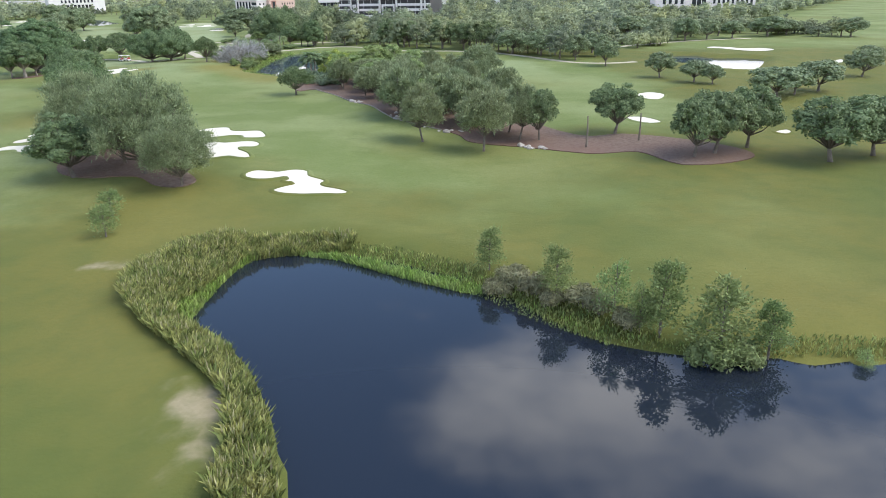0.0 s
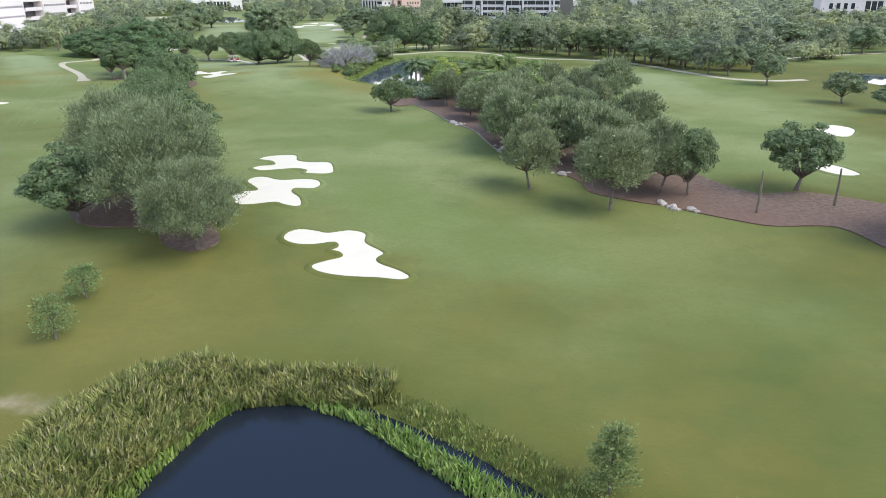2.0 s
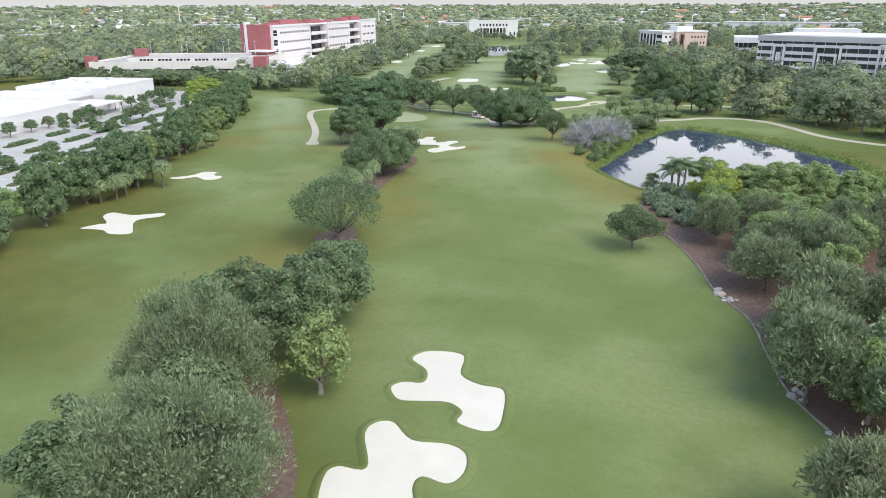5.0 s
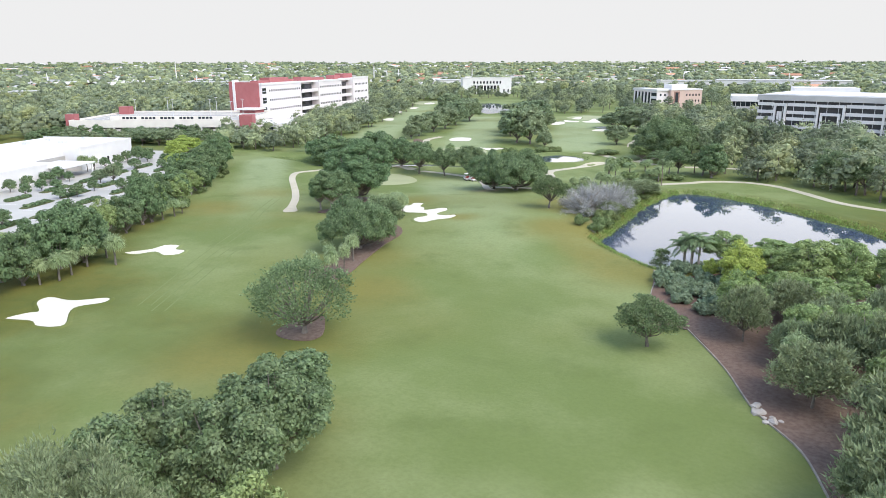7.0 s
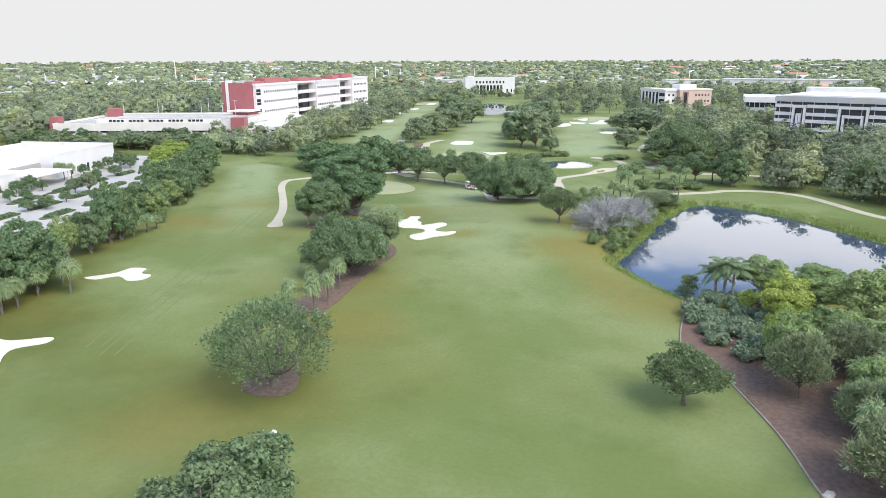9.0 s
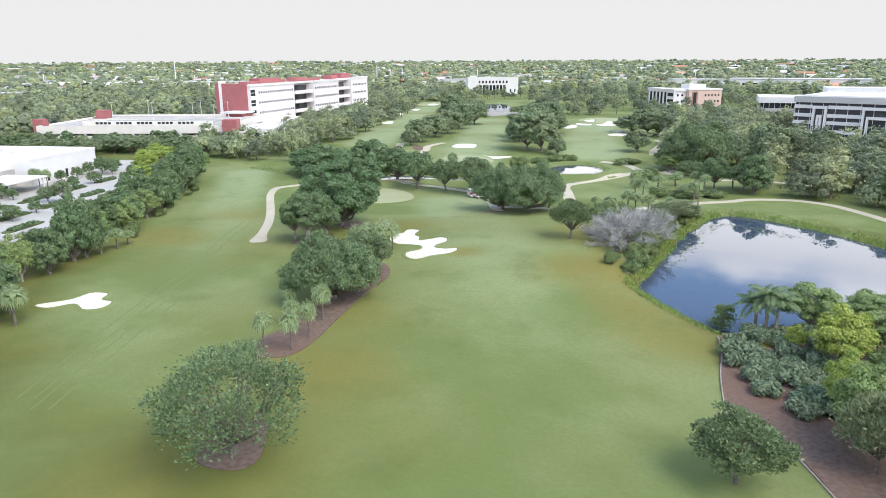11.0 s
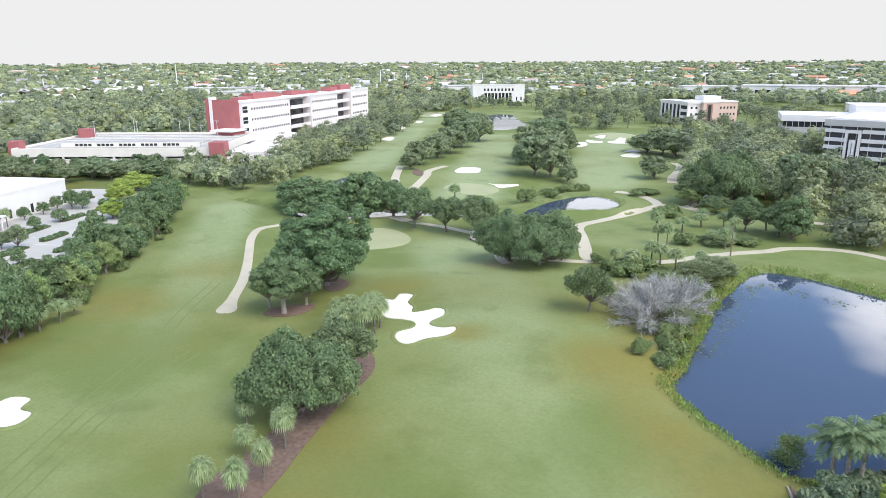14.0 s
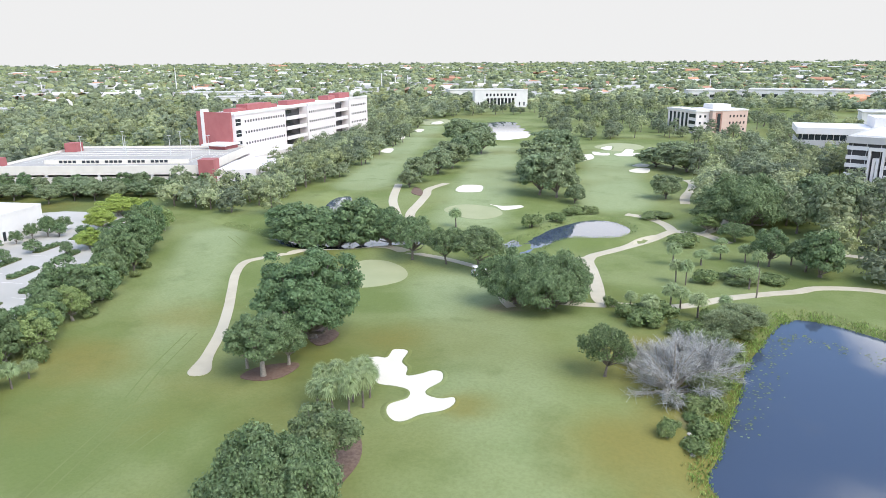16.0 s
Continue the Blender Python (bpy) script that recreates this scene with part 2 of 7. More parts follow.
def water_mat(name, color):
    m = mat(name, color, 0.02, spec=0.5)
    nt = m.node_tree
    n, l = nt.nodes, nt.links
    bs = n["Principled BSDF"]
    bs.inputs["IOR"].default_value = 1.333
    geo = n.new("ShaderNodeNewGeometry")
    t = n.new("ShaderNodeTexNoise")
    t.inputs["Scale"].default_value, t.inputs["Detail"].default_value = 0.9, 3.0
    l.new(geo.outputs["Position"], t.inputs["Vector"])
    b = n.new("ShaderNodeBump")
    b.inputs["Strength"].default_value, b.inputs["Distance"].default_value = 0.007, 0.1
    l.new(t.outputs["Fac"], b.inputs["Height"])
    l.new(b.outputs[0], bs.inputs["Normal"])
    return m


M_WATER = water_mat("pond_water", (0.044, 0.061, 0.096))
M_WATER_DARK = water_mat("peaty_pond_water", (0.014, 0.019, 0.028))


def turf_mat():
    """Turf: mown fairway, paled far off for haze, olive rough and dry worn patches, mixed by the mesh's attributes and
    noise.
    """
    m = bpy.data.materials.new("turf")
    m.use_nodes = True
    nt = m.node_tree
    n, l = nt.nodes, nt.links
    bs = n["Principled BSDF"]
    bs.inputs["Roughness"].default_value, bs.inputs["Specular IOR Level"].default_value = 0.9, 0.15
    geo = n.new("ShaderNodeNewGeometry")

    def tex(sc, detail=4.0, rough=0.55):
        t = n.new("ShaderNodeTexNoise")
        t.inputs["Scale"].default_value, t.inputs["Detail"].default_value, t.inputs["Roughness"].default_value = sc, detail, rough
        l.new(geo.outputs["Position"], t.inputs["Vector"])
        return t.outputs["Fac"]

    def rng(v, lo, hi, a=0.0, b=1.0):
        r = n.new("ShaderNodeMapRange")
        r.interpolation_type = "SMOOTHSTEP"
        for k, x in zip(("From Min", "From Max", "To Min", "To Max"), (lo, hi, a, b)):
            r.inputs[k].default_value = x
        l.new(v, r.inputs["Value"])
        return r.outputs[0]

    def mth(op, a, b):
        q = n.new("ShaderNodeMath")
        q.operation, q.use_clamp = op, False
        for k, v in enumerate((a, b)):
            if isinstance(v, (int, float)):
                q.inputs[k].default_value = v
            else:
                l.new(v, q.inputs[k])
        return q.outputs[0]

    def mix(f, a, b):
        x = n.new("ShaderNodeMix")
        x.data_type = "RGBA"
        if isinstance(f, float):
            x.inputs["Factor"].default_value = f
        else:
            l.new(f, x.inputs["Factor"])
        for k, v in (("A", a), ("B", b)):
            if isinstance(v, tuple):
                x.inputs[k].default_value = (*v, 1)
            else:
                l.new(v, x.inputs[k])
        return x.outputs["Result"]

    def attr(name):
        a = n.new("ShaderNodeAttribute")
        a.attribute_name = name
        return a.outputs["Fac"]

    rough = mix(rng(tex(0.05), 0.35, 0.65), TURF_ROUGH_A, TURF_ROUGH_B)
    rough = mix(rng(tex(0.35), 0.4, 0.7, 0.0, 0.45), rough, TURF_ROUGH_C)
    fair = mix(rng(tex(0.035, 5.0, 0.6), 0.38, 0.62), TURF_FAIR_A, TURF_FAIR_B)
    f = rng(mth("ADD", attr("fairway"), mth("MULTIPLY", mth("SUBTRACT", tex(0.06), 0.5), 0.9)), 0.25, 0.75)
    # fairway values above 1 blend in a pale colour for distance haze
    fair = mix(rng(attr("fairway"), 0.98, 1.30, 0.0, 0.75), fair, TURF_HAZE)
    col = mix(f, rough, fair)
    d = rng(mth("ADD", attr("dry"), mth("MULTIPLY", mth("SUBTRACT", tex(0.06, 5.0, 0.6), 0.5), 1.0)), 0.15, 1.05)
    col = mix(mth("MULTIPLY", d, 0.95), col, TURF_DRY)
    bare = rng(mth("ADD", attr("bare"), mth("MULTIPLY", mth("SUBTRACT", tex(0.5), 0.5), 0.8)), 0.35, 0.8)
    col = mix(mth("MULTIPLY", bare, 0.9), col, TURF_BARE)
    col = mix(rng(tex(0.018, 3.0, 0.5), 0.5, 0.68, 0.0, 0.5), col, TURF_OLIVE)
    col = mix(rng(tex(0.13, 3.0, 0.6), 0.52, 0.75, 0.0, 0.35), col, TURF_DARK)
    col = mix(rng(tex(2.2, 5.0, 0.65), 0.3, 0.75, 0.0, 0.28), col, TURF_DARK)
    l.new(col, bs.inputs["Base Color"])
    b = n.new("ShaderNodeBump")
    b.inputs["Strength"].default_value, b.inputs["Distance"].default_value = 0.5, 0.12
    l.new(tex(3.0, 6.0, 0.7), b.inputs["Height"])
    l.new(b.outputs[0], bs.inputs["Normal"])
    return m


TURF_ROUGH_A, TURF_ROUGH_B, TURF_ROUGH_C = (0.098, 0.116, 0.028), (0.138, 0.130, 0.031), (0.070, 0.096, 0.024)
TURF_FAIR_A, TURF_FAIR_B, TURF_HAZE = (0.136, 0.175, 0.054), (0.202, 0.238, 0.096), (0.290, 0.342, 0.186)
TURF_OLIVE = (0.150, 0.150, 0.038)
TURF_DRY, TURF_BARE, TURF_DARK = (0.190, 0.168, 0.046), (0.320, 0.268, 0.170), (0.088, 0.114, 0.032)
M_TURF = turf_mat()

# ---- the lie of the land ----
BUMPS = ((-66, 192, 1.5, 16), (-114, 232, -2.0, 20), (-28, 92, 1.0, 15), (3, 98, -0.7, 14), (-92, 288, -1.4, 22))


def smooth(points, per=5, closed=True):
    """A Catmull-Rom line through the points."""
    p = np.array(points, float)
    k = len(p)
    out = []
    for i in range(k if closed else k - 1):
        a, b, c, d = (p[(i + o) % k] if closed else p[min(max(i + o, 0), k - 1)] for o in (-1, 0, 1, 2))
        for s in np.arange(per) / per:
            out.append(0.5 * (2 * b + (c - a) * s + (2 * a - 5 * b + 4 * c - d) * s * s + (3 * b - a - 3 * c + d) * s ** 3))
    if not closed:
        out.append(p[-1])
    return np.array(out)


def sdist(x, y, poly):
    """Signed distance to a closed outline (negative inside), for arrays."""
    x, y = np.asarray(x, float), np.asarray(y, float)
    best, inside = np.full(x.shape, 1e9), np.zeros(x.shape, bool)
    a = np.asarray(poly)
    for (x0, y0), (x1, y1) in zip(a, np.roll(a, -1, 0)):
        dx, dy = x1 - x0, y1 - y0
        t = np.clip(((x - x0) * dx + (y - y0) * dy) / (dx * dx + dy * dy + 1e-9), 0, 1)
        best = np.minimum(best, np.hypot(x - x0 - t * dx, y - y0 - t * dy))
        if y0 != y1:
            inside ^= ((y0 > y) != (y1 > y)) & (x < (x1 - x0) * (y - y0) / (y1 - y0) + x0)
    return np.where(inside, -best, best)


def ldist(x, y, line):
    """Distance to an open line, for arrays."""
    x, y = np.asarray(x, float), np.asarray(y, float)
    best = np.full(x.shape, 1e9)
    for (x0, y0), (x1, y1) in zip(line[:-1], line[1:]):
        dx, dy = x1 - x0, y1 - y0
        t = np.clip(((x - x0) * dx + (y - y0) * dy) / (dx * dx + dy * dy + 1e-9), 0, 1)
        best = np.minimum(best, np.hypot(x - x0 - t * dx, y - y0 - t * dy))
    return best


# outlines of the waters: name, water level, outline
POND_NEAR = smooth([(-7.6, 27.8), (-8.6, 31.5), (-9.6, 34.7), (-11.1, 38.0), (-12.8, 41.1), (-15.4, 43.9), (-17.6, 45.8), (-18.0, 48.2), (-17.7, 51.0), (-17.2, 53.9), (-16.4, 56.4), (-14.9, 58.2), (-12.6, 58.9), (-10.2, 58.8), (-7.6, 57.5), (-5.0, 56.4), (-2.0, 54.5), (1.0, 52.4), (3.6, 49.8), (5.6, 46.6), (8.6, 42.9), (11.6, 41.2), (16.2, 40.0), (19.6, 40.2), (25.2, 40.2), (70, 55), (95, 20), (60, -30), (-5, -32), (-9, 8)])


def ease_north(line):
    """Draws the head of the reed band a little further up the slope."""
    line = np.array(line, float)
    line[:, 1] += 2.6 * np.clip((line[:, 1] - 44) / 12, 0, 1) * np.clip((6 - line[:, 0]) / 6, 0, 1)
    return line


POND_PALMS = smooth([(-47.6, 186.4), (-48.2, 192.9), (-48.6, 199.6), (-48.8, 208.1), (-49.5, 217.9), (-49.0, 225.6), (-48.5, 232.0), (-47.6, 237.6), (-45.2, 240.8), (-41.0, 240.9), (-36.0, 239.0), (-28.0, 235.0), (-21.5, 229.6), (-15.0, 223.8), (-9.2, 219.0), (-3.5, 206.6), (-4.7, 191.3), (-20.3, 193.6), (-27.6, 179.6), (-33.1, 175.5), (-37.3, 176.9)])
CREEK_RIGHT = smooth([(-104.4, 257.0), (-105.8, 264.5), (-104.2, 269.5), (-104.2, 277.0), (-102.9, 284.0), (-100.0, 292.0), (-94.5, 294.2), (-87.6, 288.4), (-87.0, 280.5), (-91.0, 275.8), (-96.5, 273.4), (-98.6, 267.4), (-98.8, 260.1), (-100.0, 254.2)])
CREEK_LEFT = smooth([(-171.3, 240.2), (-156.0, 238.6), (-142.0, 242.7), (-134.0, 254.0), (-114.5, 258.3), (-108.2, 263.1), (-105.7, 258.1), (-113.9, 254.6), (-127.5, 249.4), (-137.8, 237.7), (-148.0, 234.0), (-160.5, 237.5), (-178.0, 240.6)])
LAKE_FAR = smooth([(-247.1, 497.0), (-264.4, 538.7), (-252.0, 550.4), (-224.6, 509.0), (-202.6, 475.2), (-198.0, 451.6), (-209.6, 442.1), (-223.8, 456.8)])
CREEK_BACK = smooth([(-168.9, 267.4), (-176.4, 280.5), (-176.3, 287.0), (-170.5, 281.9), (-167.1, 272.2), (-157.4, 258.5), (-157.2, 254.9)])
POND_EAST = smooth([(69.5, 216.0), (77.0, 215.5), (79.5, 208.5), (88.0, 207.0), (90.5, 201.0), (81.0, 183.0), (74.5, 176.5), (70.0, 187.0), (65.5, 196.5)])
WATERS = (("pond_near", -0.55, POND_NEAR), ("pond_palms", -0.55, POND_PALMS), ("creek_east", -0.9, CREEK_RIGHT),
          ("creek_west", -1.35, CREEK_LEFT), ("lake_far", -0.5, LAKE_FAR), ("creek_back", -0.9, CREEK_BACK), ("pond_east", -0.5, POND_EAST))


def base_height(x, y):
    x, y = np.asarray(x, float), np.asarray(y, float)
    z = np.zeros(x.shape)
    for bx, by, a, r in BUMPS:
        z = z + a * np.exp(-((x - bx) ** 2 + (y - by) ** 2) / (2 * r * r))
    far = np.clip((np.hypot(x + 40, y - 100) - 1300) / 3500, 0, 1)
    return z + FAR_RISE * far ** 1.3


FAR_RISE = 22.0


def height(x, y):
    """The ground's height, with the basins of the ponds."""
    x, y = np.asarray(x, float), np.asarray(y, float)
    z = base_height(x, y)
    for _, level, line in WATERS:
        lo, hi = line.min(0) - 12, line.max(0) + 12
        near = (x > lo[0]) & (x < hi[0]) & (y > lo[1]) & (y < hi[1])
        if near.any():
            d = sdist(x[near], y[near], line) if x.ndim else sdist(x, y, line)
            zz = z[near] if x.ndim else z
            bank = level + np.clip(d * 0.35, -1.5, 6)
            k = np.clip(d / 6.0, 0, 1)
            mixed = np.where(d < 6, bank * (1 - k * k) + zz * k * k, zz)
            if x.ndim:
                z[near] = mixed
            else:
                z = mixed
    return z


def gz(x, y):
    return float(height(np.array([x]), np.array([y]))[0])


# ---- mesh helpers ----
def obj(name, verts, faces, material, parent=None, label="", smooth_shade=False):
    me = bpy.data.meshes.new(name)
    me.from_pydata([tuple(v) for v in verts], [], [tuple(f) for f in faces])
    for m in (material if isinstance(material, (list, tuple)) else [material]):
        me.materials.append(m)
    if smooth_shade:
        me.polygons.foreach_set("use_smooth", [True] * len(me.polygons))
    ob = new(name, me)
    ob.parent = parent
    if label:
        ob["label"] = label
    return ob


def part(name, bm, material, parent, label=""):
    me = bpy.data.meshes.new(name)
    bm.to_mesh(me)
    bm.free()
    me.materials.append(material)
    ob = new(name, me)
    ob.parent = parent
    if label:
        ob["label"] = label
    return ob


def quads(name, verts, n_per, material, parent=None, label=""):
    """One mesh of many loose n-gons; verts is (count, n_per, 3)."""
    v = np.asarray(verts, np.float32).reshape(-1, 3)
    k = len(v) // n_per
    me = bpy.data.meshes.new(name)
    me.vertices.add(len(v))
    me.vertices.foreach_set("co", v.ravel())
    me.loops.add(len(v))
    me.loops.foreach_set("vertex_index", np.arange(len(v), dtype=np.int32))
    me.polygons.add(k)
    me.polygons.foreach_set("loop_start", np.arange(0, len(v), n_per, dtype=np.int32))
    me.update(calc_edges=True)
    me.materials.append(material)
    ob = new(name, me)
    ob.parent = parent
    if label:
        ob["label"] = label
    return ob


def box(bm, x0, x1, y0, y1, z0, z1, bevel=0.0):
    vs = [bm.verts.new(p) for p in ((x0, y0, z0), (x1, y0, z0), (x1, y1, z0), (x0, y1, z0), (x0, y0, z1), (x1, y0, z1), (x1, y1, z1), (x0, y1, z1))]
    fs = [bm.faces.new([vs[i] for i in f]) for f in ((0, 3, 2, 1), (4, 5, 6, 7), (0, 1, 5, 4), (1, 2, 6, 5), (2, 3, 7, 6), (3, 0, 4, 7))]
    if bevel:
        bmesh.ops.bevel(bm, geom=list({e for f in fs for e in f.edges}), offset=bevel, segments=1, affect="EDGES")
    return bm


def boxes(*items):
    bm = bmesh.new()
    for it in items:
        box(bm, *it)
    return bm


def tube(path, radii, sides=7, start=0):
    """Verts and faces of a tapered tube along a path."""
    path = np.asarray(path, float)
    vs, fs = [], []
    for i, (p, r) in enumerate(zip(path, radii)):
        d = path[min(i + 1, len(path) - 1)] - path[max(i - 1, 0)]
        d = d / (np.linalg.norm(d) + 1e-9)
        u = np.cross(d, (0.31, 0.95, 0.05))
        u /= np.linalg.norm(u) + 1e-9
        w = np.cross(d, u)
        for s in range(sides):
            a = 2 * math.pi * s / sides
            vs.append(p + r * (math.cos(a) * u + math.sin(a) * w))
    for i in range(len(path) - 1):
        for s in range(sides):
            a, b = start + i * sides + s, start + i * sides + (s + 1) % sides
            fs.append((a, b, b + sides, a + sides))
    fs.append(tuple(start + (len(path) - 1) * sides + s for s in range(sides)))
    return vs, fs

# ---- ground ----
FAIRWAYS = (
    (np.array([(33.4, 58.7), (19.9, 69.2), (2.3, 84.8), (-11.9, 89.2), (-33.9, 132.0), (-59.4, 169.2), (-80.9, 201.7), (-103.3, 229.9)]), 17.0),
    (np.array([(-48.0, 71.9), (-78.3, 116.3), (-86.2, 136.3), (-99.8, 154.1), (-168.5, 228.8)]), 13.0),
    (np.array([(20.8, 120.7), (24.6, 154.9), (19.5, 199.3)]), 16.0),
    (np.array([(-180.1, 298.7), (-212.7, 358.5), (-276.1, 485.7)]), 16.0),
    (np.array([(-126.0, 275.4), (-160.5, 352.1), (-189.7, 411.8)]), 17.0),
    (np.array([(-100.5, 316.3), (-122.1, 374.0), (-136.3, 422.8)]), 18.0),
)
DRY_SPOTS = (
    ((-24.6, 67.2), 10, 1.0), ((-8.0, 66.0), 9, 0.7), ((-18.3, 40.1), 5, 0.8), ((23.4, 44.3), 12, 0.9), ((14.7, 86.8), 7, 0.7),
    ((-28.6, 71.0), 7, 0.8), ((7.0, 90.9), 9, 0.8), ((-21.5, 84.9), 4, 0.8), ((-48.4, 185.3), 6, 0.8), ((-66.2, 118.8), 6, 0.7),
    ((-59.9, 207.1), 7, 0.9), ((-74.5, 157.6), 7, 0.7), ((-66.0, 145.1), 6, 0.9), ((-60.1, 205.4), 7, 0.9), ((-47.1, 188.4), 6, 0.9),
    ((-38.1, 170.5), 7, 0.8), ((-54.4, 187.2), 7, 0.9), ((-63.5, 212.9), 6, 0.9), ((-74.8, 185.7), 3, 0.9), ((-126.7, 171.5), 8, 0.7),
    ((-129.6, 190.5), 8, 0.6), ((-95.8, 199.9), 5, 0.7), ((-115.6, 160.1), 6, 0.5), ((-106.3, 172.3), 8, 0.5),
)
BARE_SPOTS = (((-13.1, 35.4), 2.2, 0.9), ((-11.7, 31.6), 1.8, 0.8), ((-26.8, 55.1), 1.5, 0.8), ((-88.3, 221.8), 3.0, 0.9), ((-51.8, 196.4), 2.5, 0.6))


TEES = (smooth([(-113.3, 152.8), (-111.9, 158.1), (-102.6, 163.2), (-95.7, 161.9), (-90.7, 156.2), (-83.5, 147.0), (-83.7, 143.4), (-94.2, 140.6)], 4),)


def axis(lo, hi, step, out_lo, out_hi):
    mid = np.arange(lo, hi + step / 2, step)

    def tail(a, sign, end):
        v, s = [], step
        while abs(a) < abs(end) and sign * (end - a) > 0:
            s *= 1.13
            a += sign * s
            v.append(a)
        v[-1] = end
        return v

    return np.array(tail(lo, -1, out_lo)[::-1] + list(mid) + tail(hi, 1, out_hi))


def turf_state(x, y):
    """How much each place is mown fairway (raised far off for haze), dry rough or bare ground."""
    fair = np.zeros(len(x))
    for line, half in FAIRWAYS:
        d = ldist(x, y, smooth(line, 4, False))
        # values rise with y, so far fairways take on the painted haze
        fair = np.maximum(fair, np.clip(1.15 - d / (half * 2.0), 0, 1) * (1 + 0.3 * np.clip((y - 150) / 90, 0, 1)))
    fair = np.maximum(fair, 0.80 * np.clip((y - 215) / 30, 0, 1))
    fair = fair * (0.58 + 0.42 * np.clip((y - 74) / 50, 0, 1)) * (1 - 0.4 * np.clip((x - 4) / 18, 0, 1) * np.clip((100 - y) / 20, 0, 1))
    fair = fair * (1 - 0.4 * np.clip((-x - 58) / 12, 0, 1) * np.clip((142 - y) / 14, 0, 1))
    for line in TEES:
        fair = np.maximum(fair, np.clip(1.05 - sdist(x, y, line) / 3.0, 0, 1.0))
    dry, bare = np.zeros(len(x)), np.zeros(len(x))
    for (cx, cy), r, a in DRY_SPOTS:
        dry = np.maximum(dry, a * (0.6 if cy < 96 else 1.1) * np.exp(-((x - cx) ** 2 + (y - cy) ** 2) / (2 * r * r)))
    for (cx, cy), r, a in BARE_SPOTS:
        bare = np.maximum(bare, a * np.exp(-((x - cx) ** 2 + (y - cy) ** 2) / (2 * r * r)))
    for line in (POND_NEAR, POND_PALMS):
        d = sdist(x, y, line)
        dry = np.maximum(dry, (0.4 if line is POND_NEAR else 0.85) * np.exp(-((d - 6) / 6.0) ** 2) * (y < 212))
    return fair, dry, bare


def build_ground():
    xs, ys = axis(-250, 90, 2.2, -4700, 4700), axis(-44, 400, 2.2, -4700, 4950)
    gx, gy = np.meshgrid(xs, ys)
    x, y = gx.ravel(), gy.ravel()
    z = height(x, y)
    nx, ny = len(xs), len(ys)
    i = np.arange(nx * ny).reshape(ny, nx)
    f = np.stack([i[:-1, :-1], i[:-1, 1:], i[1:, 1:], i[1:, :-1]], -1).reshape(-1, 4)
    me = bpy.data.meshes.new("ground")
    me.vertices.add(len(x))
    me.vertices.foreach_set("co", np.stack([x, y, z], -1).astype(np.float32).ravel())
    me.loops.add(f.size)
    me.loops.foreach_set("vertex_index", f.astype(np.int32).ravel())
    me.polygons.add(len(f))
    me.polygons.foreach_set("loop_start", np.arange(0, f.size, 4, dtype=np.int32))
    me.polygons.foreach_set("use_smooth", np.ones(len(f), bool))
    me.update(calc_edges=True)
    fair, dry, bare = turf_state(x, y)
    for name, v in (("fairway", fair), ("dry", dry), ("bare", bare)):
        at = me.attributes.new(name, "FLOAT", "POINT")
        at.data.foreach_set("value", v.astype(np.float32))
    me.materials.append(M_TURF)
    return tagged(new("ground", me), "mown golf course turf in green and olive patches", "ground", kind="structure")


build_ground()


def sheet(name, outline, material, lift=0.05, parent=None, label="", z=None, edge=2.5, skirt=0.25):
    """A sheet that lies on the ground inside an outline, with a short skirt down into it."""
    bm = bmesh.new()
    vs = [bm.verts.new((p[0], p[1], 0)) for p in outline]
    es = [bm.edges.new((vs[i], vs[(i + 1) % len(vs)])) for i in range(len(vs))]
    bmesh.ops.triangle_fill(bm, edges=es, use_beauty=True)
    if z is None:
        for _ in range(5):
            long = [e for e in bm.edges if e.calc_length() > edge]
            if not long:
                break
            bmesh.ops.subdivide_edges(bm, edges=long, cuts=1)
            bmesh.ops.triangulate(bm, faces=bm.faces[:])
    for f in bm.faces:
        f.normal_update()
        if f.normal.z < 0:
            f.normal_flip()
    co = np.array([v.co[:2] for v in bm.verts])
    hz = height(co[:, 0], co[:, 1]) + lift if z is None else np.full(len(co), z)
    for v, h in zip(bm.verts, hz):
        v.co.z = h
    if z is None and skirt:
        rim = [e for e in bm.edges if e.is_boundary]
        got = bmesh.ops.extrude_edge_only(bm, edges=rim)
        for v in got["geom"]:
            if isinstance(v, bmesh.types.BMVert):
                v.co.z -= skirt
    return part(name, bm, material, parent, label)


for wname, level, line in WATERS:
    c = line.mean(0)
    out = c + (line - c) * (1 + 3.0 / np.maximum(np.linalg.norm(line - c, axis=1, keepdims=True), 3))
    w = sheet(wname, out, M_WATER_DARK if wname == "pond_near" else M_WATER, z=level)
    tagged(w, "still dark pond water mirroring sky and clouds", "water", kind="structure")

# ---- bunkers ----
BUNKERS = []


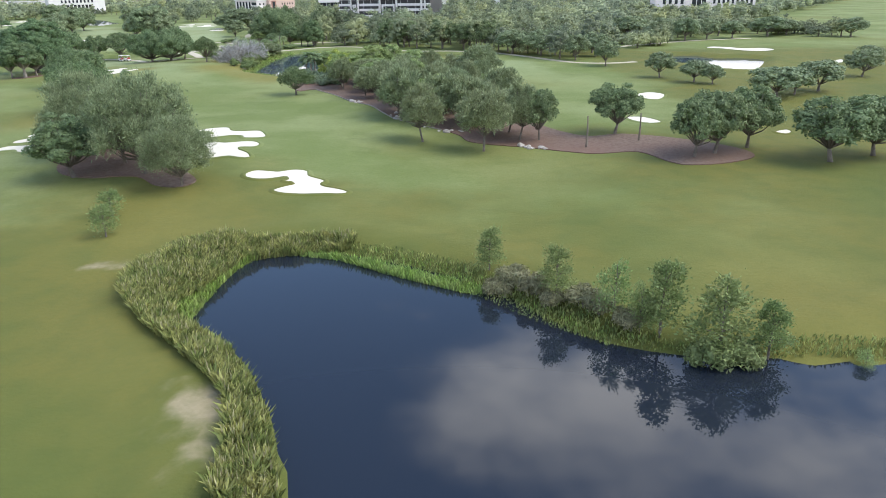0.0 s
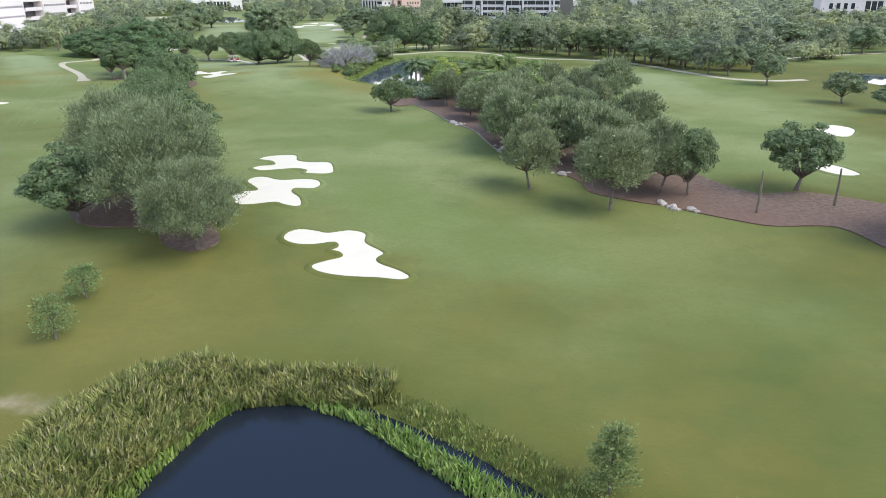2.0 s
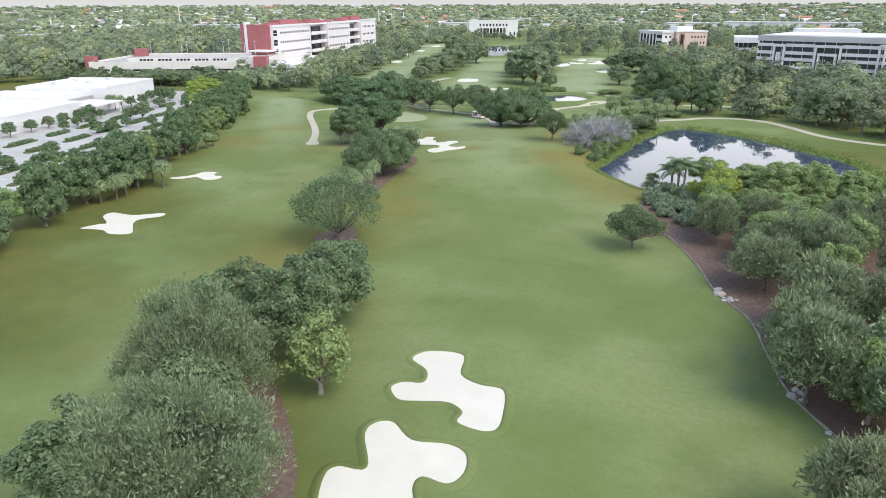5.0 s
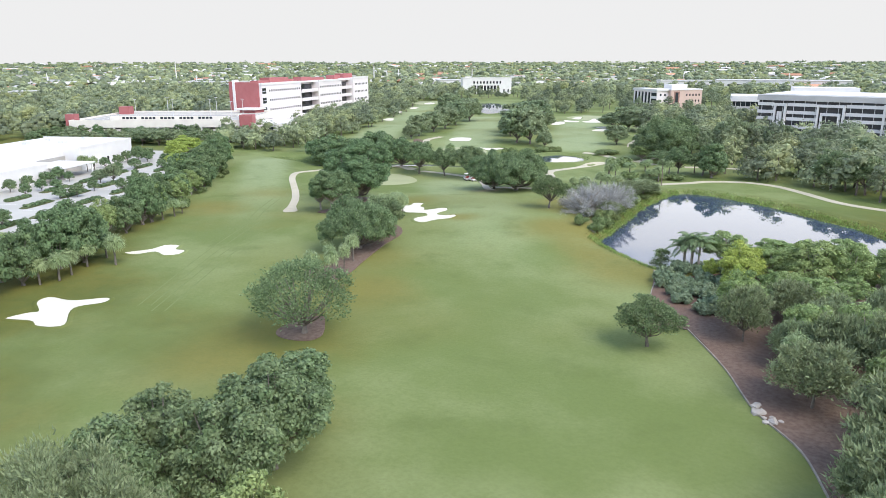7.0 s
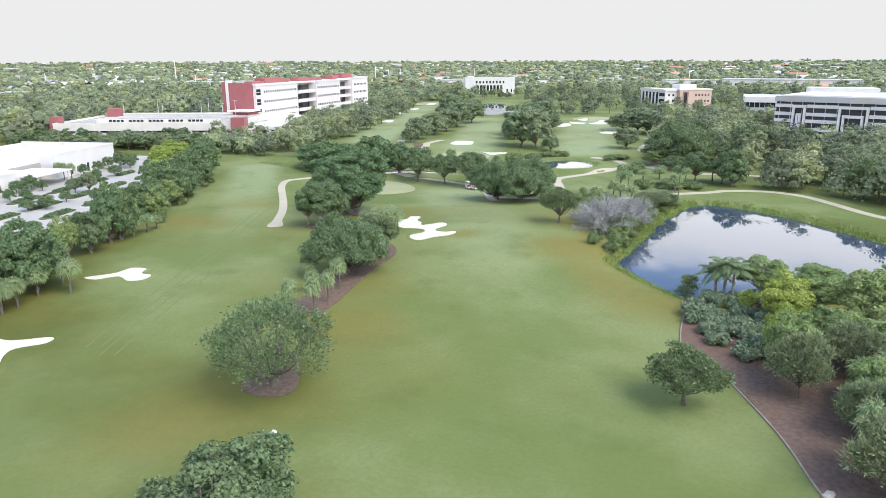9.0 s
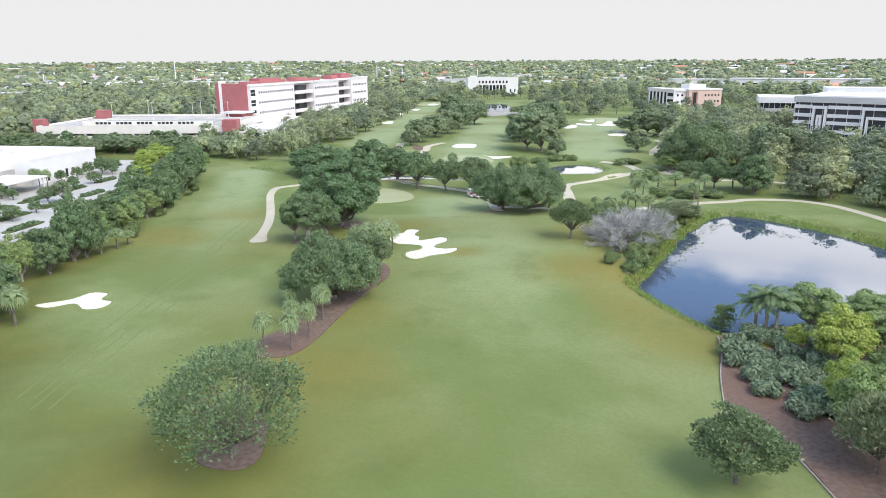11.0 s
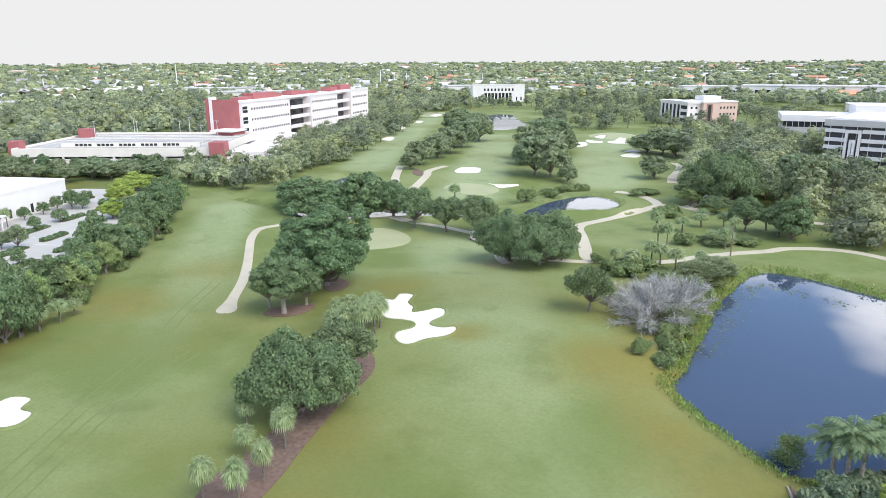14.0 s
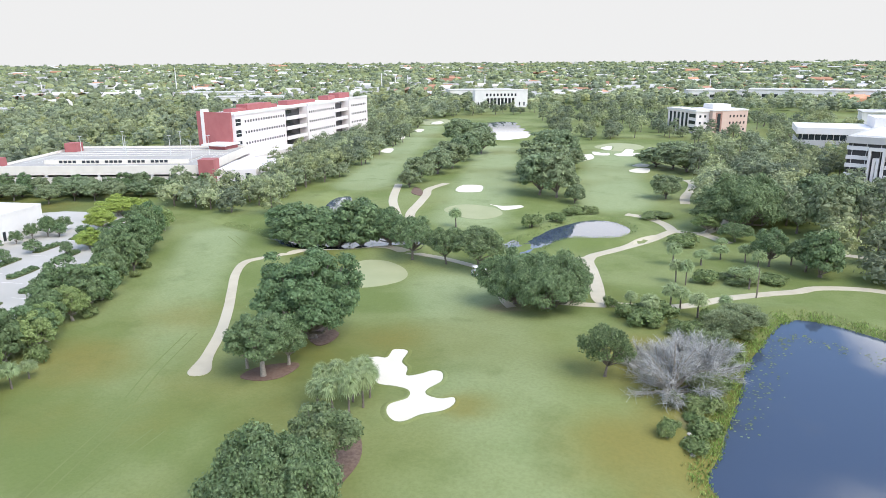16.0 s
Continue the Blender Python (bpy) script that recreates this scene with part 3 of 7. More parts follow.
def bunker(outline, per=5):
    line = smooth(outline, per)
    BUNKERS.append(line)
    c = line.mean(0)
    b = new("sand_bunker")
    tagged(b, "irregular bunker of bright white raked sand in turf", "bunker", "fairway bunkers")
    sheet("sand", line, M_SAND, 0.05, b)
    # turf lip round the sand: a low rounded bank
    nxt, prv = np.roll(line, -1, 0), np.roll(line, 1, 0)
    t = nxt - prv
    t /= np.linalg.norm(t, axis=1, keepdims=True) + 1e-9
    nrm = np.stack([t[:, 1], -t[:, 0]], -1)
    area = 0.5 * np.sum(line[:, 0] * nxt[:, 1] - nxt[:, 0] * line[:, 1])
    if area < 0:
        nrm = -nrm
    vs, fs = [], []
    k = len(line)
    prof = ((-0.08, 0.03), (0.03, 0.13), (0.18, 0.14), (0.45, 0.06), (0.7, -0.05))
    for off, up in prof:
        q = line + nrm * off
        h = height(line[:, 0], line[:, 1]) + up
        vs += [(a, b2, c2) for (a, b2), c2 in zip(q, h)]
    for r in range(len(prof) - 1):
        for i in range(k):
            j = (i + 1) % k
            fs.append((r * k + i, r * k + j, (r + 1) * k + j, (r + 1) * k + i))
    lip = obj("lip", vs, fs, M_TURF, b, "low grassy lip", True)
    v = np.array(vs)
    for name, val in zip(("fairway", "dry", "bare"), turf_state(v[:, 0], v[:, 1])):
        at = lip.data.attributes.new(name, "FLOAT", "POINT")
        at.data.foreach_set("value", val.astype(np.float32))
    return b


bunker([(-22.1, 79.4), (-22.3, 80.8), (-21.5, 81.8), (-20.0, 81.7), (-18.9, 81.5), (-17.3, 82.5), (-15.8, 82.0), (-15.2, 80.0), (-13.3, 78.3), (-13.5, 77.0), (-13.0, 76.1), (-11.4, 75.2), (-10.3, 74.2), (-10.7, 73.4), (-12.4, 73.4), (-15.0, 73.2), (-17.0, 73.6), (-18.0, 74.6), (-17.2, 75.8), (-16.3, 76.7), (-16.6, 77.5), (-17.5, 77.9), (-17.2, 78.6), (-17.7, 79.5), (-19.3, 78.6), (-20.8, 78.5)])
bunker([(-31.6, 89.8), (-31.5, 91.1), (-29.8, 91.9), (-32.2, 94.8), (-32.4, 96.4), (-31.3, 97.1), (-29.0, 96.0), (-26.7, 96.9), (-25.1, 96.6), (-24.2, 94.9), (-24.5, 93.3), (-26.2, 93.0), (-26.1, 91.8), (-24.6, 90.0), (-23.7, 87.9), (-24.1, 87.3), (-25.2, 87.6), (-26.4, 88.1), (-28.3, 87.1), (-29.8, 87.1)])
bunker([(-35.8, 106.1), (-35.3, 108.1), (-32.4, 109.0), (-30.8, 105.9), (-28.8, 105.2), (-26.7, 105.4), (-25.1, 102.1), (-24.7, 100.2), (-25.6, 99.4), (-27.5, 99.5), (-27.9, 100.9), (-29.4, 101.4), (-31.3, 100.4), (-32.8, 99.8), (-34.4, 101.0), (-34.1, 102.3), (-32.7, 103.1), (-33.6, 104.9)])
bunker([(-60.6, 97.6), (-60.0, 99.6), (-57.6, 99.9), (-54.3, 100.2), (-53.3, 97.8), (-54.1, 95.2), (-56.4, 95.6), (-57.6, 97.0), (-59.6, 96.5)])
bunker([(-61.0, 103.5), (-60.2, 105.2), (-61.2, 106.8), (-60.8, 108.5), (-58.7, 110.8), (-56.6, 108.4), (-57.6, 104.6), (-58.4, 102.2), (-60.4, 101.4)])
bunker(np.array([(-96.5, 114.0), (-96.2, 116.5), (-95.7, 117.5), (-99.2, 119.3), (-99.6, 121.3), (-95.9, 122.0), (-92.9, 124.9), (-91.5, 123.5), (-92.8, 120.2), (-88.6, 116.7), (-88.9, 115.3), (-91.0, 114.6), (-93.0, 115.1)]))
bunker([(-110.8, 139.9), (-109.0, 143.4), (-109.2, 146.3), (-106.9, 147.3), (-105.5, 145.5), (-103.5, 145.6), (-102.4, 143.5), (-103.8, 142.0), (-106.8, 142.6), (-108.2, 140.0)])
bunker([(-94.9, 190.9), (-93.2, 193.2), (-91.7, 193.7), (-92.6, 196.6), (-90.4, 197.0), (-88.9, 193.5), (-86.9, 191.9), (-85.6, 189.9), (-84.3, 191.1), (-83.5, 192.6), (-82.0, 192.6), (-80.6, 190.3), (-80.9, 187.5), (-80.1, 186.3), (-78.2, 186.2), (-76.9, 187.1), (-76.0, 185.8), (-76.3, 183.8), (-78.1, 181.9), (-79.0, 179.8), (-80.3, 179.5), (-82.1, 180.7), (-82.9, 182.5), (-81.9, 184.6), (-82.9, 186.3), (-85.0, 186.5), (-87.4, 186.2), (-90.0, 187.8), (-92.4, 188.6)])
bunker([(-150.4, 309.0), (-152.4, 317.3), (-146.6, 319.5), (-142.2, 311.7), (-142.1, 308.5), (-146.6, 305.7)], 3)
bunker([(-130.7, 295.1), (-126.5, 295.4), (-122.6, 299.1), (-120.8, 296.9), (-122.3, 292.5), (-123.9, 290.4), (-127.1, 293.2)], 3)
bunker([(-230.1, 374.7), (-233.7, 384.7), (-229.6, 384.5), (-222.3, 372.3), (-224.9, 370.8)], 3)
bunker([(-255.5, 419.9), (-263.2, 435.3), (-258.7, 434.3), (-249.4, 420.2)], 3)
bunker([(-270.8, 460.0), (-273.4, 470.4), (-268.8, 469.0), (-261.7, 453.7)], 3)
bunker([(-288.6, 506.2), (-293.8, 523.2), (-285.3, 517.6), (-279.9, 501.4)], 3)
bunker([(-146.3, 400.1), (-145.4, 408.9), (-142.7, 410.5), (-137.7, 398.9), (-138.5, 390.8), (-142.3, 392.4)], 3)
bunker([(-145.9, 419.7), (-141.1, 417.9), (-137.4, 417.8), (-135.6, 410.3), (-141.2, 409.2)], 3)
bunker([(-147.3, 433.0), (-147.2, 443.0), (-144.4, 442.1), (-140.7, 427.2)], 3)
bunker([(-135.1, 416.9), (-133.6, 422.1), (-136.2, 436.8), (-131.9, 434.5), (-129.3, 424.5), (-126.2, 424.1), (-124.3, 414.6), (-131.1, 410.7)], 3)
bunker([(-115.3, 374.8), (-113.9, 382.0), (-109.9, 382.7), (-107.5, 371.6), (-112.4, 370.3)], 3)
bunker([(-117.9, 386.4), (-116.5, 394.1), (-112.3, 391.3), (-112.5, 384.4)], 3)
bunker([(-129.1, 448.1), (-124.7, 443.2), (-120.5, 433.9), (-124.3, 436.4)], 3)
bunker([(-125.3, 455.2), (-119.6, 448.5), (-115.1, 441.5), (-113.9, 431.0), (-120.1, 443.4)], 3)
bunker([(37.9, 138.8), (41.2, 141.5), (43.1, 138.3), (40.1, 132.3), (37.9, 133.9)], 3)
bunker([(29.9, 115.5), (32.5, 115.1), (34.0, 111.1), (31.9, 110.0), (30.0, 112.5)], 3)
bunker([(88.0, 236.0), (91.5, 232.5), (95.0, 224.5), (101.0, 222.5), (106.0, 228.0), (104.0, 233.0), (98.5, 233.0), (94.5, 239.0), (90.5, 240.5)], 3)
bunker([(47.5, 102.0), (49.7, 103.4), (49.7, 101.8), (48.2, 100.3)], 3)
bunker([(105.7, 193.1), (109.3, 195.6), (105.8, 188.8), (103.2, 187.7)], 3)


def green(outline):
    g = sheet("putting_green", smooth(outline), M_GREEN, 0.04)
    return tagged(g, "smooth pale putting green", "green", "putting greens", kind="structure")


green([(-126.6, 226.7), (-128.4, 234.0), (-124.6, 237.0), (-119.1, 235.8), (-115.1, 232.1), (-113.9, 227.4), (-115.8, 222.0), (-118.9, 220.0)])
green([(-137.1, 281.0), (-138.1, 288.3), (-133.8, 292.1), (-126.1, 291.3), (-121.9, 286.2), (-122.7, 279.3), (-128.2, 276.8)])
green([(-151.8, 438.0), (-148.7, 455.5), (-137.8, 456.2), (-130.3, 444.9), (-133.3, 429.0), (-141.6, 426.7)])
green([(-302.4, 508.6), (-309.3, 536.3), (-295.4, 538.1), (-282.3, 519.2), (-280.9, 496.3)])

# ---- cart paths ----
PATHS = []


def cart_path(points, width=2.2, lift=0.06, head=0.0):
    """A slab of concrete along a line; head widens its first end into a rounded pad."""
    line = smooth(points, 6, False)
    run = np.concatenate([[0], np.cumsum(np.linalg.norm(np.diff(line, axis=0), axis=1))])
    if head:
        line = np.concatenate([line[:1] + (line[0] - line[1]) / np.linalg.norm(line[0] - line[1]) * (head * np.array([[0.98], [0.8], [0.45]])), line])
        run = np.concatenate([[0, head * 0.2, head * 0.55], run + head])
        wide = np.where(run < head, np.sqrt(np.maximum(1 - (1 - run / head) ** 2, 0.02)) * head * 2, width + (2 * head - width) * np.exp(-((run - head) / 3.0) ** 2))
    else:
        wide = np.full(len(line), width)
    PATHS.append(line)
    d = np.gradient(line, axis=0)
    d /= np.linalg.norm(d, axis=1, keepdims=True) + 1e-9
    nrm = np.stack([-d[:, 1], d[:, 0]], -1)
    vs, fs = [], []
    for off, up in ((-0.5, -0.08), (-0.49, 1.0), (0.0, 1.25), (0.49, 1.0), (0.5, -0.08)):
        q = line + nrm * (off * wide)[:, None]
        h = height(q[:, 0], q[:, 1]) + up * lift
        vs += [(a, b, c) for (a, b), c in zip(q, h)]
    k = len(line)
    for r in range(4):
        for i in range(k - 1):
            fs.append((r * k + i, r * k + i + 1, (r + 1) * k + i + 1, (r + 1) * k + i))
    p = obj("cart_path", vs, fs, M_PATH, smooth_shade=False)
    return tagged(p, "pale concrete golf cart path winding through turf", "path", "cart paths", kind="structure")


cart_path([(-110.6, 177.6), (-114.1, 182.0), (-119.5, 188.8), (-126.7, 196.5), (-134.7, 204.4), (-141.5, 211.3), (-145.9, 217.7), (-145.3, 222.8), (-142.5, 230.0), (-136.7, 236.4), (-131.3, 241.7), (-124.0, 244.4), (-115.5, 245.1), (-107.7, 243.8), (-102.1, 241.5), (-95.3, 234.0), (-90.5, 226.3), (-87.0, 222.4)], 1.7, head=1.5)
cart_path([(-89.6, 227.4), (-84.0, 228.1), (-79.0, 228.7), (-74.5, 230.0), (-71.3, 232.0), (-66.1, 233.3), (-61.2, 237.5), (-57.4, 243.4), (-52.0, 249.4), (-47.2, 254.0), (-44.0, 258.1), (-36.0, 261.5), (-28.5, 259.5), (-22.0, 253.0), (-13.8, 243.5), (-5.0, 239.5), (5.0, 238.0), (15.5, 233.0), (24.6, 220.0), (32.2, 206.0), (38.3, 197.2), (46.4, 195.0), (54.0, 197.5)])
cart_path([(58.0, 240.0), (64.6, 248.1), (80.2, 258.5), (96.2, 267.6), (118.0, 274.0)], 2.0)
cart_path([(-73.3, 230.6), (-75.9, 233.8), (-79.0, 240.9), (-83.0, 249.4), (-86.1, 255.5), (-87.0, 259.2)], 2.6)
cart_path([(-86.1, 258.1), (-88.7, 257.3), (-90.5, 254.9)], 1.8)
cart_path([(-86.8, 257.3), (-86.9, 260.9), (-84.4, 268.1), (-80.6, 281.0), (-78.4, 291.6), (-74.5, 292.0), (-70.2, 291.2), (-64.0, 284.8)], 2.6)
cart_path([(-77.9, 291.8), (-81.1, 297.6), (-85.1, 301.8), (-89.6, 304.4), (-93.9, 305.0)], 2.6)
cart_path([(-71.5, 291.3), (-69.8, 297.0), (-67.9, 302.9), (-70.6, 309.8)], 2.4)
cart_path([(-55.0, 282.8), (-49.7, 284.4), (-40.8, 285.1), (-33.4, 284.0)], 2.4)
cart_path([(-134.3, 262.9), (-142.2, 272.0), (-148.3, 285.4), (-153.6, 297.2), (-158.1, 305.6), (-158.9, 317.2)], 2.6)
cart_path([(-136.4, 260.2), (-148.8, 274.4), (-158.7, 286.9), (-172.0, 308.3)], 2.6)
cart_path([(-82.7, 323.5), (-85.1, 332.8), (-86.2, 344.2), (-88.4, 356.9), (-92.1, 363.6)], 2.8)

# ---- mulch beds ----
BEDS = []


def bed(outline, label, per=4):
    line = smooth(outline, per)
    BEDS.append(line)
    s = sheet("mulch_bed", line, M_MULCH, 0.10)
    return tagged(s, label, "mulch bed", "mulch beds", kind="structure")


bed([(-44.7, 83.2), (-40.2, 80.1), (-36.1, 80.2), (-33.6, 79.3), (-31.0, 76.4), (-28.1, 75.7), (-27.1, 78.0), (-30.0, 82.5), (-33.3, 89.3), (-44.5, 97.3), (-46.9, 89.1)], "dark mulch bed beneath a clump of oaks")
WOODS_BED = [(-29.9, 151.3), (-25.9, 152.0), (-20.5, 143.4), (-16.5, 135.3), (-12.4, 130.1), (-9.7, 123.0), (-6.8, 116.5), (0.1, 108.8), (2.7, 104.9), (3.9, 101.0), (8.9, 98.0), (11.0, 97.0), (17.3, 92.5), (19.9, 91.4), (25.0, 91.5), (27.0, 86.2), (28.9, 84.0), (33.9, 84.6), (38.3, 87.7), (37.8, 92.5), (32.5, 98.8), (25.8, 102.9), (19.4, 103.3), (12.3, 121.5), (13.1, 148.9), (11.2, 185.3), (3.4, 189.5), (-9.9, 182.3), (-23.1, 177.4), (-32.1, 169.4), (-34.6, 171.8)]
bed(WOODS_BED, "long reddish-brown mulch bed under mixed trees")
bed([(-75.0, 142.9), (-77.0, 145.0), (-78.1, 147.8), (-78.0, 150.8), (-79.9, 157.8), (-81.6, 162.5), (-84.1, 169.6), (-85.6, 176.2), (-81.8, 175.4), (-78.5, 171.3), (-77.2, 164.5), (-74.7, 155.8), (-72.8, 150.2), (-72.0, 145.6), (-73.4, 143.5)], "dark mulch bed with palms and oaks")
bed([(-65.0, 126.9), (-62.9, 126.6), (-60.8, 127.5), (-60.6, 129.5), (-63.0, 132.8), (-64.7, 134.0), (-66.0, 131.8), (-66.1, 128.5)], "rounded mulch bed round a spreading oak")
bed([(-104.6, 179.2), (-101.5, 179.7), (-99.8, 182.0), (-100.2, 185.4), (-101.7, 186.1), (-104.7, 182.8)], "small mulch bed below three trees")
bed([(-103.4, 192.4), (-102.5, 194.5), (-104.0, 198.1), (-107.9, 198.7), (-108.4, 195.4)], "mulch below a large dark tree", 3)
bed([(-159.2, 297.1), (-154.0, 294.8), (-158.3, 302.0), (-163.7, 305.8)], "small round bed", 3)

# ---- wheel tracks worn into the turf ----
def track(points, width=0.22):
    line = smooth(points, 8, False)
    d = np.gradient(line, axis=0)
    d /= np.linalg.norm(d, axis=1, keepdims=True) + 1e-9
    nrm = np.stack([-d[:, 1], d[:, 0]], -1)
    vs, fs = [], []
    k = len(line)
    for side in (-0.8, 0.8):
        for off in (-0.5, 0.5):
            q = line + nrm * (side + off * width)
            h = height(q[:, 0], q[:, 1]) + 0.025
            vs += [(a, b, c) for (a, b), c in zip(q, h)]
    for r in (0, 2):
        for i in range(k - 1):
            fs.append((r * k + i, r * k + i + 1, (r + 1) * k + i + 1, (r + 1) * k + i))
    t = obj("wheel_tracks", vs, fs, M_TRACK)
    return tagged(t, "faint darker wheel tracks pressed into the turf", "tracks", "wheel tracks", kind="structure")


M_TRACK = mat("pressed_turf", (0.150, 0.186, 0.062), 0.95, (0.136, 0.170, 0.054), 0.5, 0.8, 0.4, 9)
track([(-86.2, 125.5), (-94.2, 138.6), (-101.7, 151.9), (-109.8, 168.1)])
track([(-83.0, 125.0), (-90.2, 137.4), (-97.7, 151.2), (-102.0, 165.2)])
track([(-108.6, 164.3), (-115.6, 174.2), (-120.5, 182.3), (-122.7, 186.1)])
track([(-164.8, 230.8), (-158.4, 227.7), (-150.2, 223.4)])

# ---- trees: prototypes ----
def leaf_quads(rng, centers, out, size, aspect, flat=1.25, tuft=False):
    """Rhombic leaf clusters at the centres, lying like scales on the bunch, or as tufts that point out and up."""
    k = len(centers)
    if tuft:
        a = out * 0.8 + np.array([0, 0, 0.4]) + rng.normal(size=(k, 3)) * 0.42
        a /= np.linalg.norm(a, axis=1, keepdims=True) + 1e-9
        b = np.cross(a, rng.normal(size=(k, 3)))
        b /= np.linalg.norm(b, axis=1, keepdims=True) + 1e-9
        n2 = np.cross(a, b)
        s = size * rng.uniform(0.6, 1.35, (k, 1))
        la, lb = a * s, b * s / aspect
        return np.stack([centers - la * 0.6, centers - lb + n2 * s * 0.12, centers + la * 1.2, centers + lb - n2 * s * 0.12], 1)
    nrm = out * flat + np.array([0, 0, 0.35]) + rng.normal(size=(k, 3)) * 0.55
    nrm /= np.linalg.norm(nrm, axis=1, keepdims=True) + 1e-9
    a = np.cross(nrm, rng.normal(size=(k, 3)))
    a /= np.linalg.norm(a, axis=1, keepdims=True) + 1e-9
    b = np.cross(nrm, a)
    s = size * rng.uniform(0.6, 1.35, (k, 1))
    la, lb = a * s, b * s / aspect
    return np.stack([centers - la, centers - lb * 0.9 + nrm * s * 0.12, centers + la, centers + lb * 0.9 - nrm * s * 0.12], 1)


def tris(q):
    """Loose rhombs cut into single triangles."""
    return np.concatenate([q[:, [0, 1, 2]], q[:, [0, 2, 3]]])


def leaf_tris(rng, centers, out, size, aspect, tuft=False):
    """One pointed leaf spray, a single triangle, at each centre."""
    q = leaf_quads(rng, centers, out, size, aspect, tuft=tuft)
    return np.stack([q[:, 1] + (q[:, 0] - centers) * 0.6, q[:, 3] + (q[:, 0] - centers) * 0.6, q[:, 2]], 1)


def core_quads(lobe, rng, shrink=0.8, nu=7, nv=5):
    c, r = np.array(lobe[:3]), np.array(lobe[3:]) * shrink
    u = np.linspace(0, 2 * math.pi, nu + 1)
    v = np.linspace(-1.45 if nv > 2 else -0.45, 1.5, nv + 1)
    jit = rng.uniform(0.82, 1.12, (nu + 1, nv + 1))
    jit[-1] = jit[0]
    g = np.stack([np.outer(np.cos(u), np.cos(v)), np.outer(np.sin(u), np.cos(v)), np.outer(np.ones(nu + 1), np.sin(v))], -1)
    g = c + g * r * jit[..., None]
    return np.stack([g[:-1, :-1], g[1:, :-1], g[1:, 1:], g[:-1, 1:]], 2).reshape(-1, 4, 3)


def lobed(rng, lobes, leaves, size, aspect, up=0.25, fuzz=0.12, tuft=False, tri=False):
    """Leaf sprays over the bunches of a crown: full above, thin below, with gaps between the bunches."""
    L = np.array(lobes)
    w = (L[:, 3] * L[:, 4] + L[:, 3] * L[:, 5]) ** 0.9
    m = int(leaves * 2.4)
    pick = rng.choice(len(L), m, p=w / w.sum())
    away = L[:, :3] - L[:, :3].mean(0)
    away /= np.linalg.norm(away, axis=1, keepdims=True) + 1e-9
    d = rng.normal(size=(m, 3)) + away[pick] * 0.55
    d[:, 2] += up
    d /= np.linalg.norm(d, axis=1, keepdims=True)
    rad = 1.0 - 0.5 * rng.random((m, 1)) ** 1.8 + rng.normal(size=(m, 1)) * fuzz * 0.7
    # sprigs: parts of a bunch stand out, others stay back
    bump = np.sin(d[:, 0:1] * 7 + pick[:, None]) * np.sin(d[:, 1:2] * 7 + 1.7 * pick[:, None]) * np.sin(d[:, 2:3] * 6 + pick[:, None])
    c = L[pick, :3] + d * L[pick, 3:] * (rad + bump * 0.2)
    keep = (d[:, 2] > -0.45) | (rng.random(m) < 0.3)
    for k, lb in enumerate(L):
        q = (((c - lb[:3]) / lb[3:]) ** 2).sum(1)
        keep &= (q > 0.5) | (pick == k)
    c, d = c[keep][:leaves], d[keep][:leaves]
    if tri:
        return leaf_tris(rng, c, d, size, aspect, tri == 2)
    return leaf_quads(rng, c, d, size, aspect, tuft=tuft)


def limbs(rng, trunk_h, lobes, r0, lean=0.3, share=1.0, apart=None):
    vs, fs = [], []
    top = np.array([rng.normal() * lean * 0.5, rng.normal() * lean * 0.5, trunk_h])
    p, q = tube([(0, 0, -0.3), (0.02, 0.0, 0.15), top * (0.5, 0.5, 0.55), top], [r0 * 1.7, r0 * 1.15, r0 * 0.95, r0 * 0.8], 8, 0)
    vs += list(p)
    fs += q
    for lb in lobes:
        if rng.random() > share:
            continue
        end = np.array(lb[:3])
        mid = top * 0.45 + end * 0.55 + rng.normal(size=3) * 0.15 + np.array([0, 0, -0.12 * np.linalg.norm(end[:2])])
        if apart is not None:
            p, q = tube([top * 0.92, mid, end], [r0 * 0.55, r0 * 0.35, r0 * 0.12], 6)
            apart.append((p, q))
            continue
        p, q = tube([top * 0.92, mid, end], [r0 * 0.55, r0 * 0.35, r0 * 0.12], 5, len(vs))
        vs += list(p)
        fs += q
    return vs, fs


def dome_lobes(rng, H, R, trunk_h, n, spread=0.64, low=0.62, mid=0.40, rag=0.11):
    """Bunches of a rounded, uneven crown of height H and radius R that narrows again towards the trunk."""
    out = []
    zc = trunk_h + (H - trunk_h) * mid
    ph = rng.uniform(0, 6.28, 3)
    for i in range(n):
        z = 1.0 - (1.0 + low) * (i + 0.5) / n
        a = i * 2.39996 + rng.uniform(-0.35, 0.35)
        s = R * 1.55 / math.sqrt(n) * rng.uniform(0.72, 1.28)
        w = (1 + 0.13 * math.sin(2 * a + ph[0] + 2 * z) + 0.10 * math.sin(4 * a + ph[1] - 3 * z)) * rng.uniform(0.95 - rag, 0.95 + rag)
        rr = (R * 1.04 - s * 0.8) * w * math.sqrt(1 - z * z) * (0.62 + 0.36 * spread)
        half = (H - zc - s * 0.55) if z > 0 else (zc - trunk_h) * 0.8
        out.append((rr * math.cos(a), rr * math.sin(a), zc + half * z * w, s, s, s * 0.70))
    for i in range(n // 6):
        a, s = i * 2.4 + 1.0, R * rng.uniform(0.30, 0.40)
        out.append((R * 0.36 * math.cos(a), R * 0.36 * math.sin(a), zc + (H - zc) * rng.uniform(0.05, 0.35), s, s, s * 0.7))
    return out


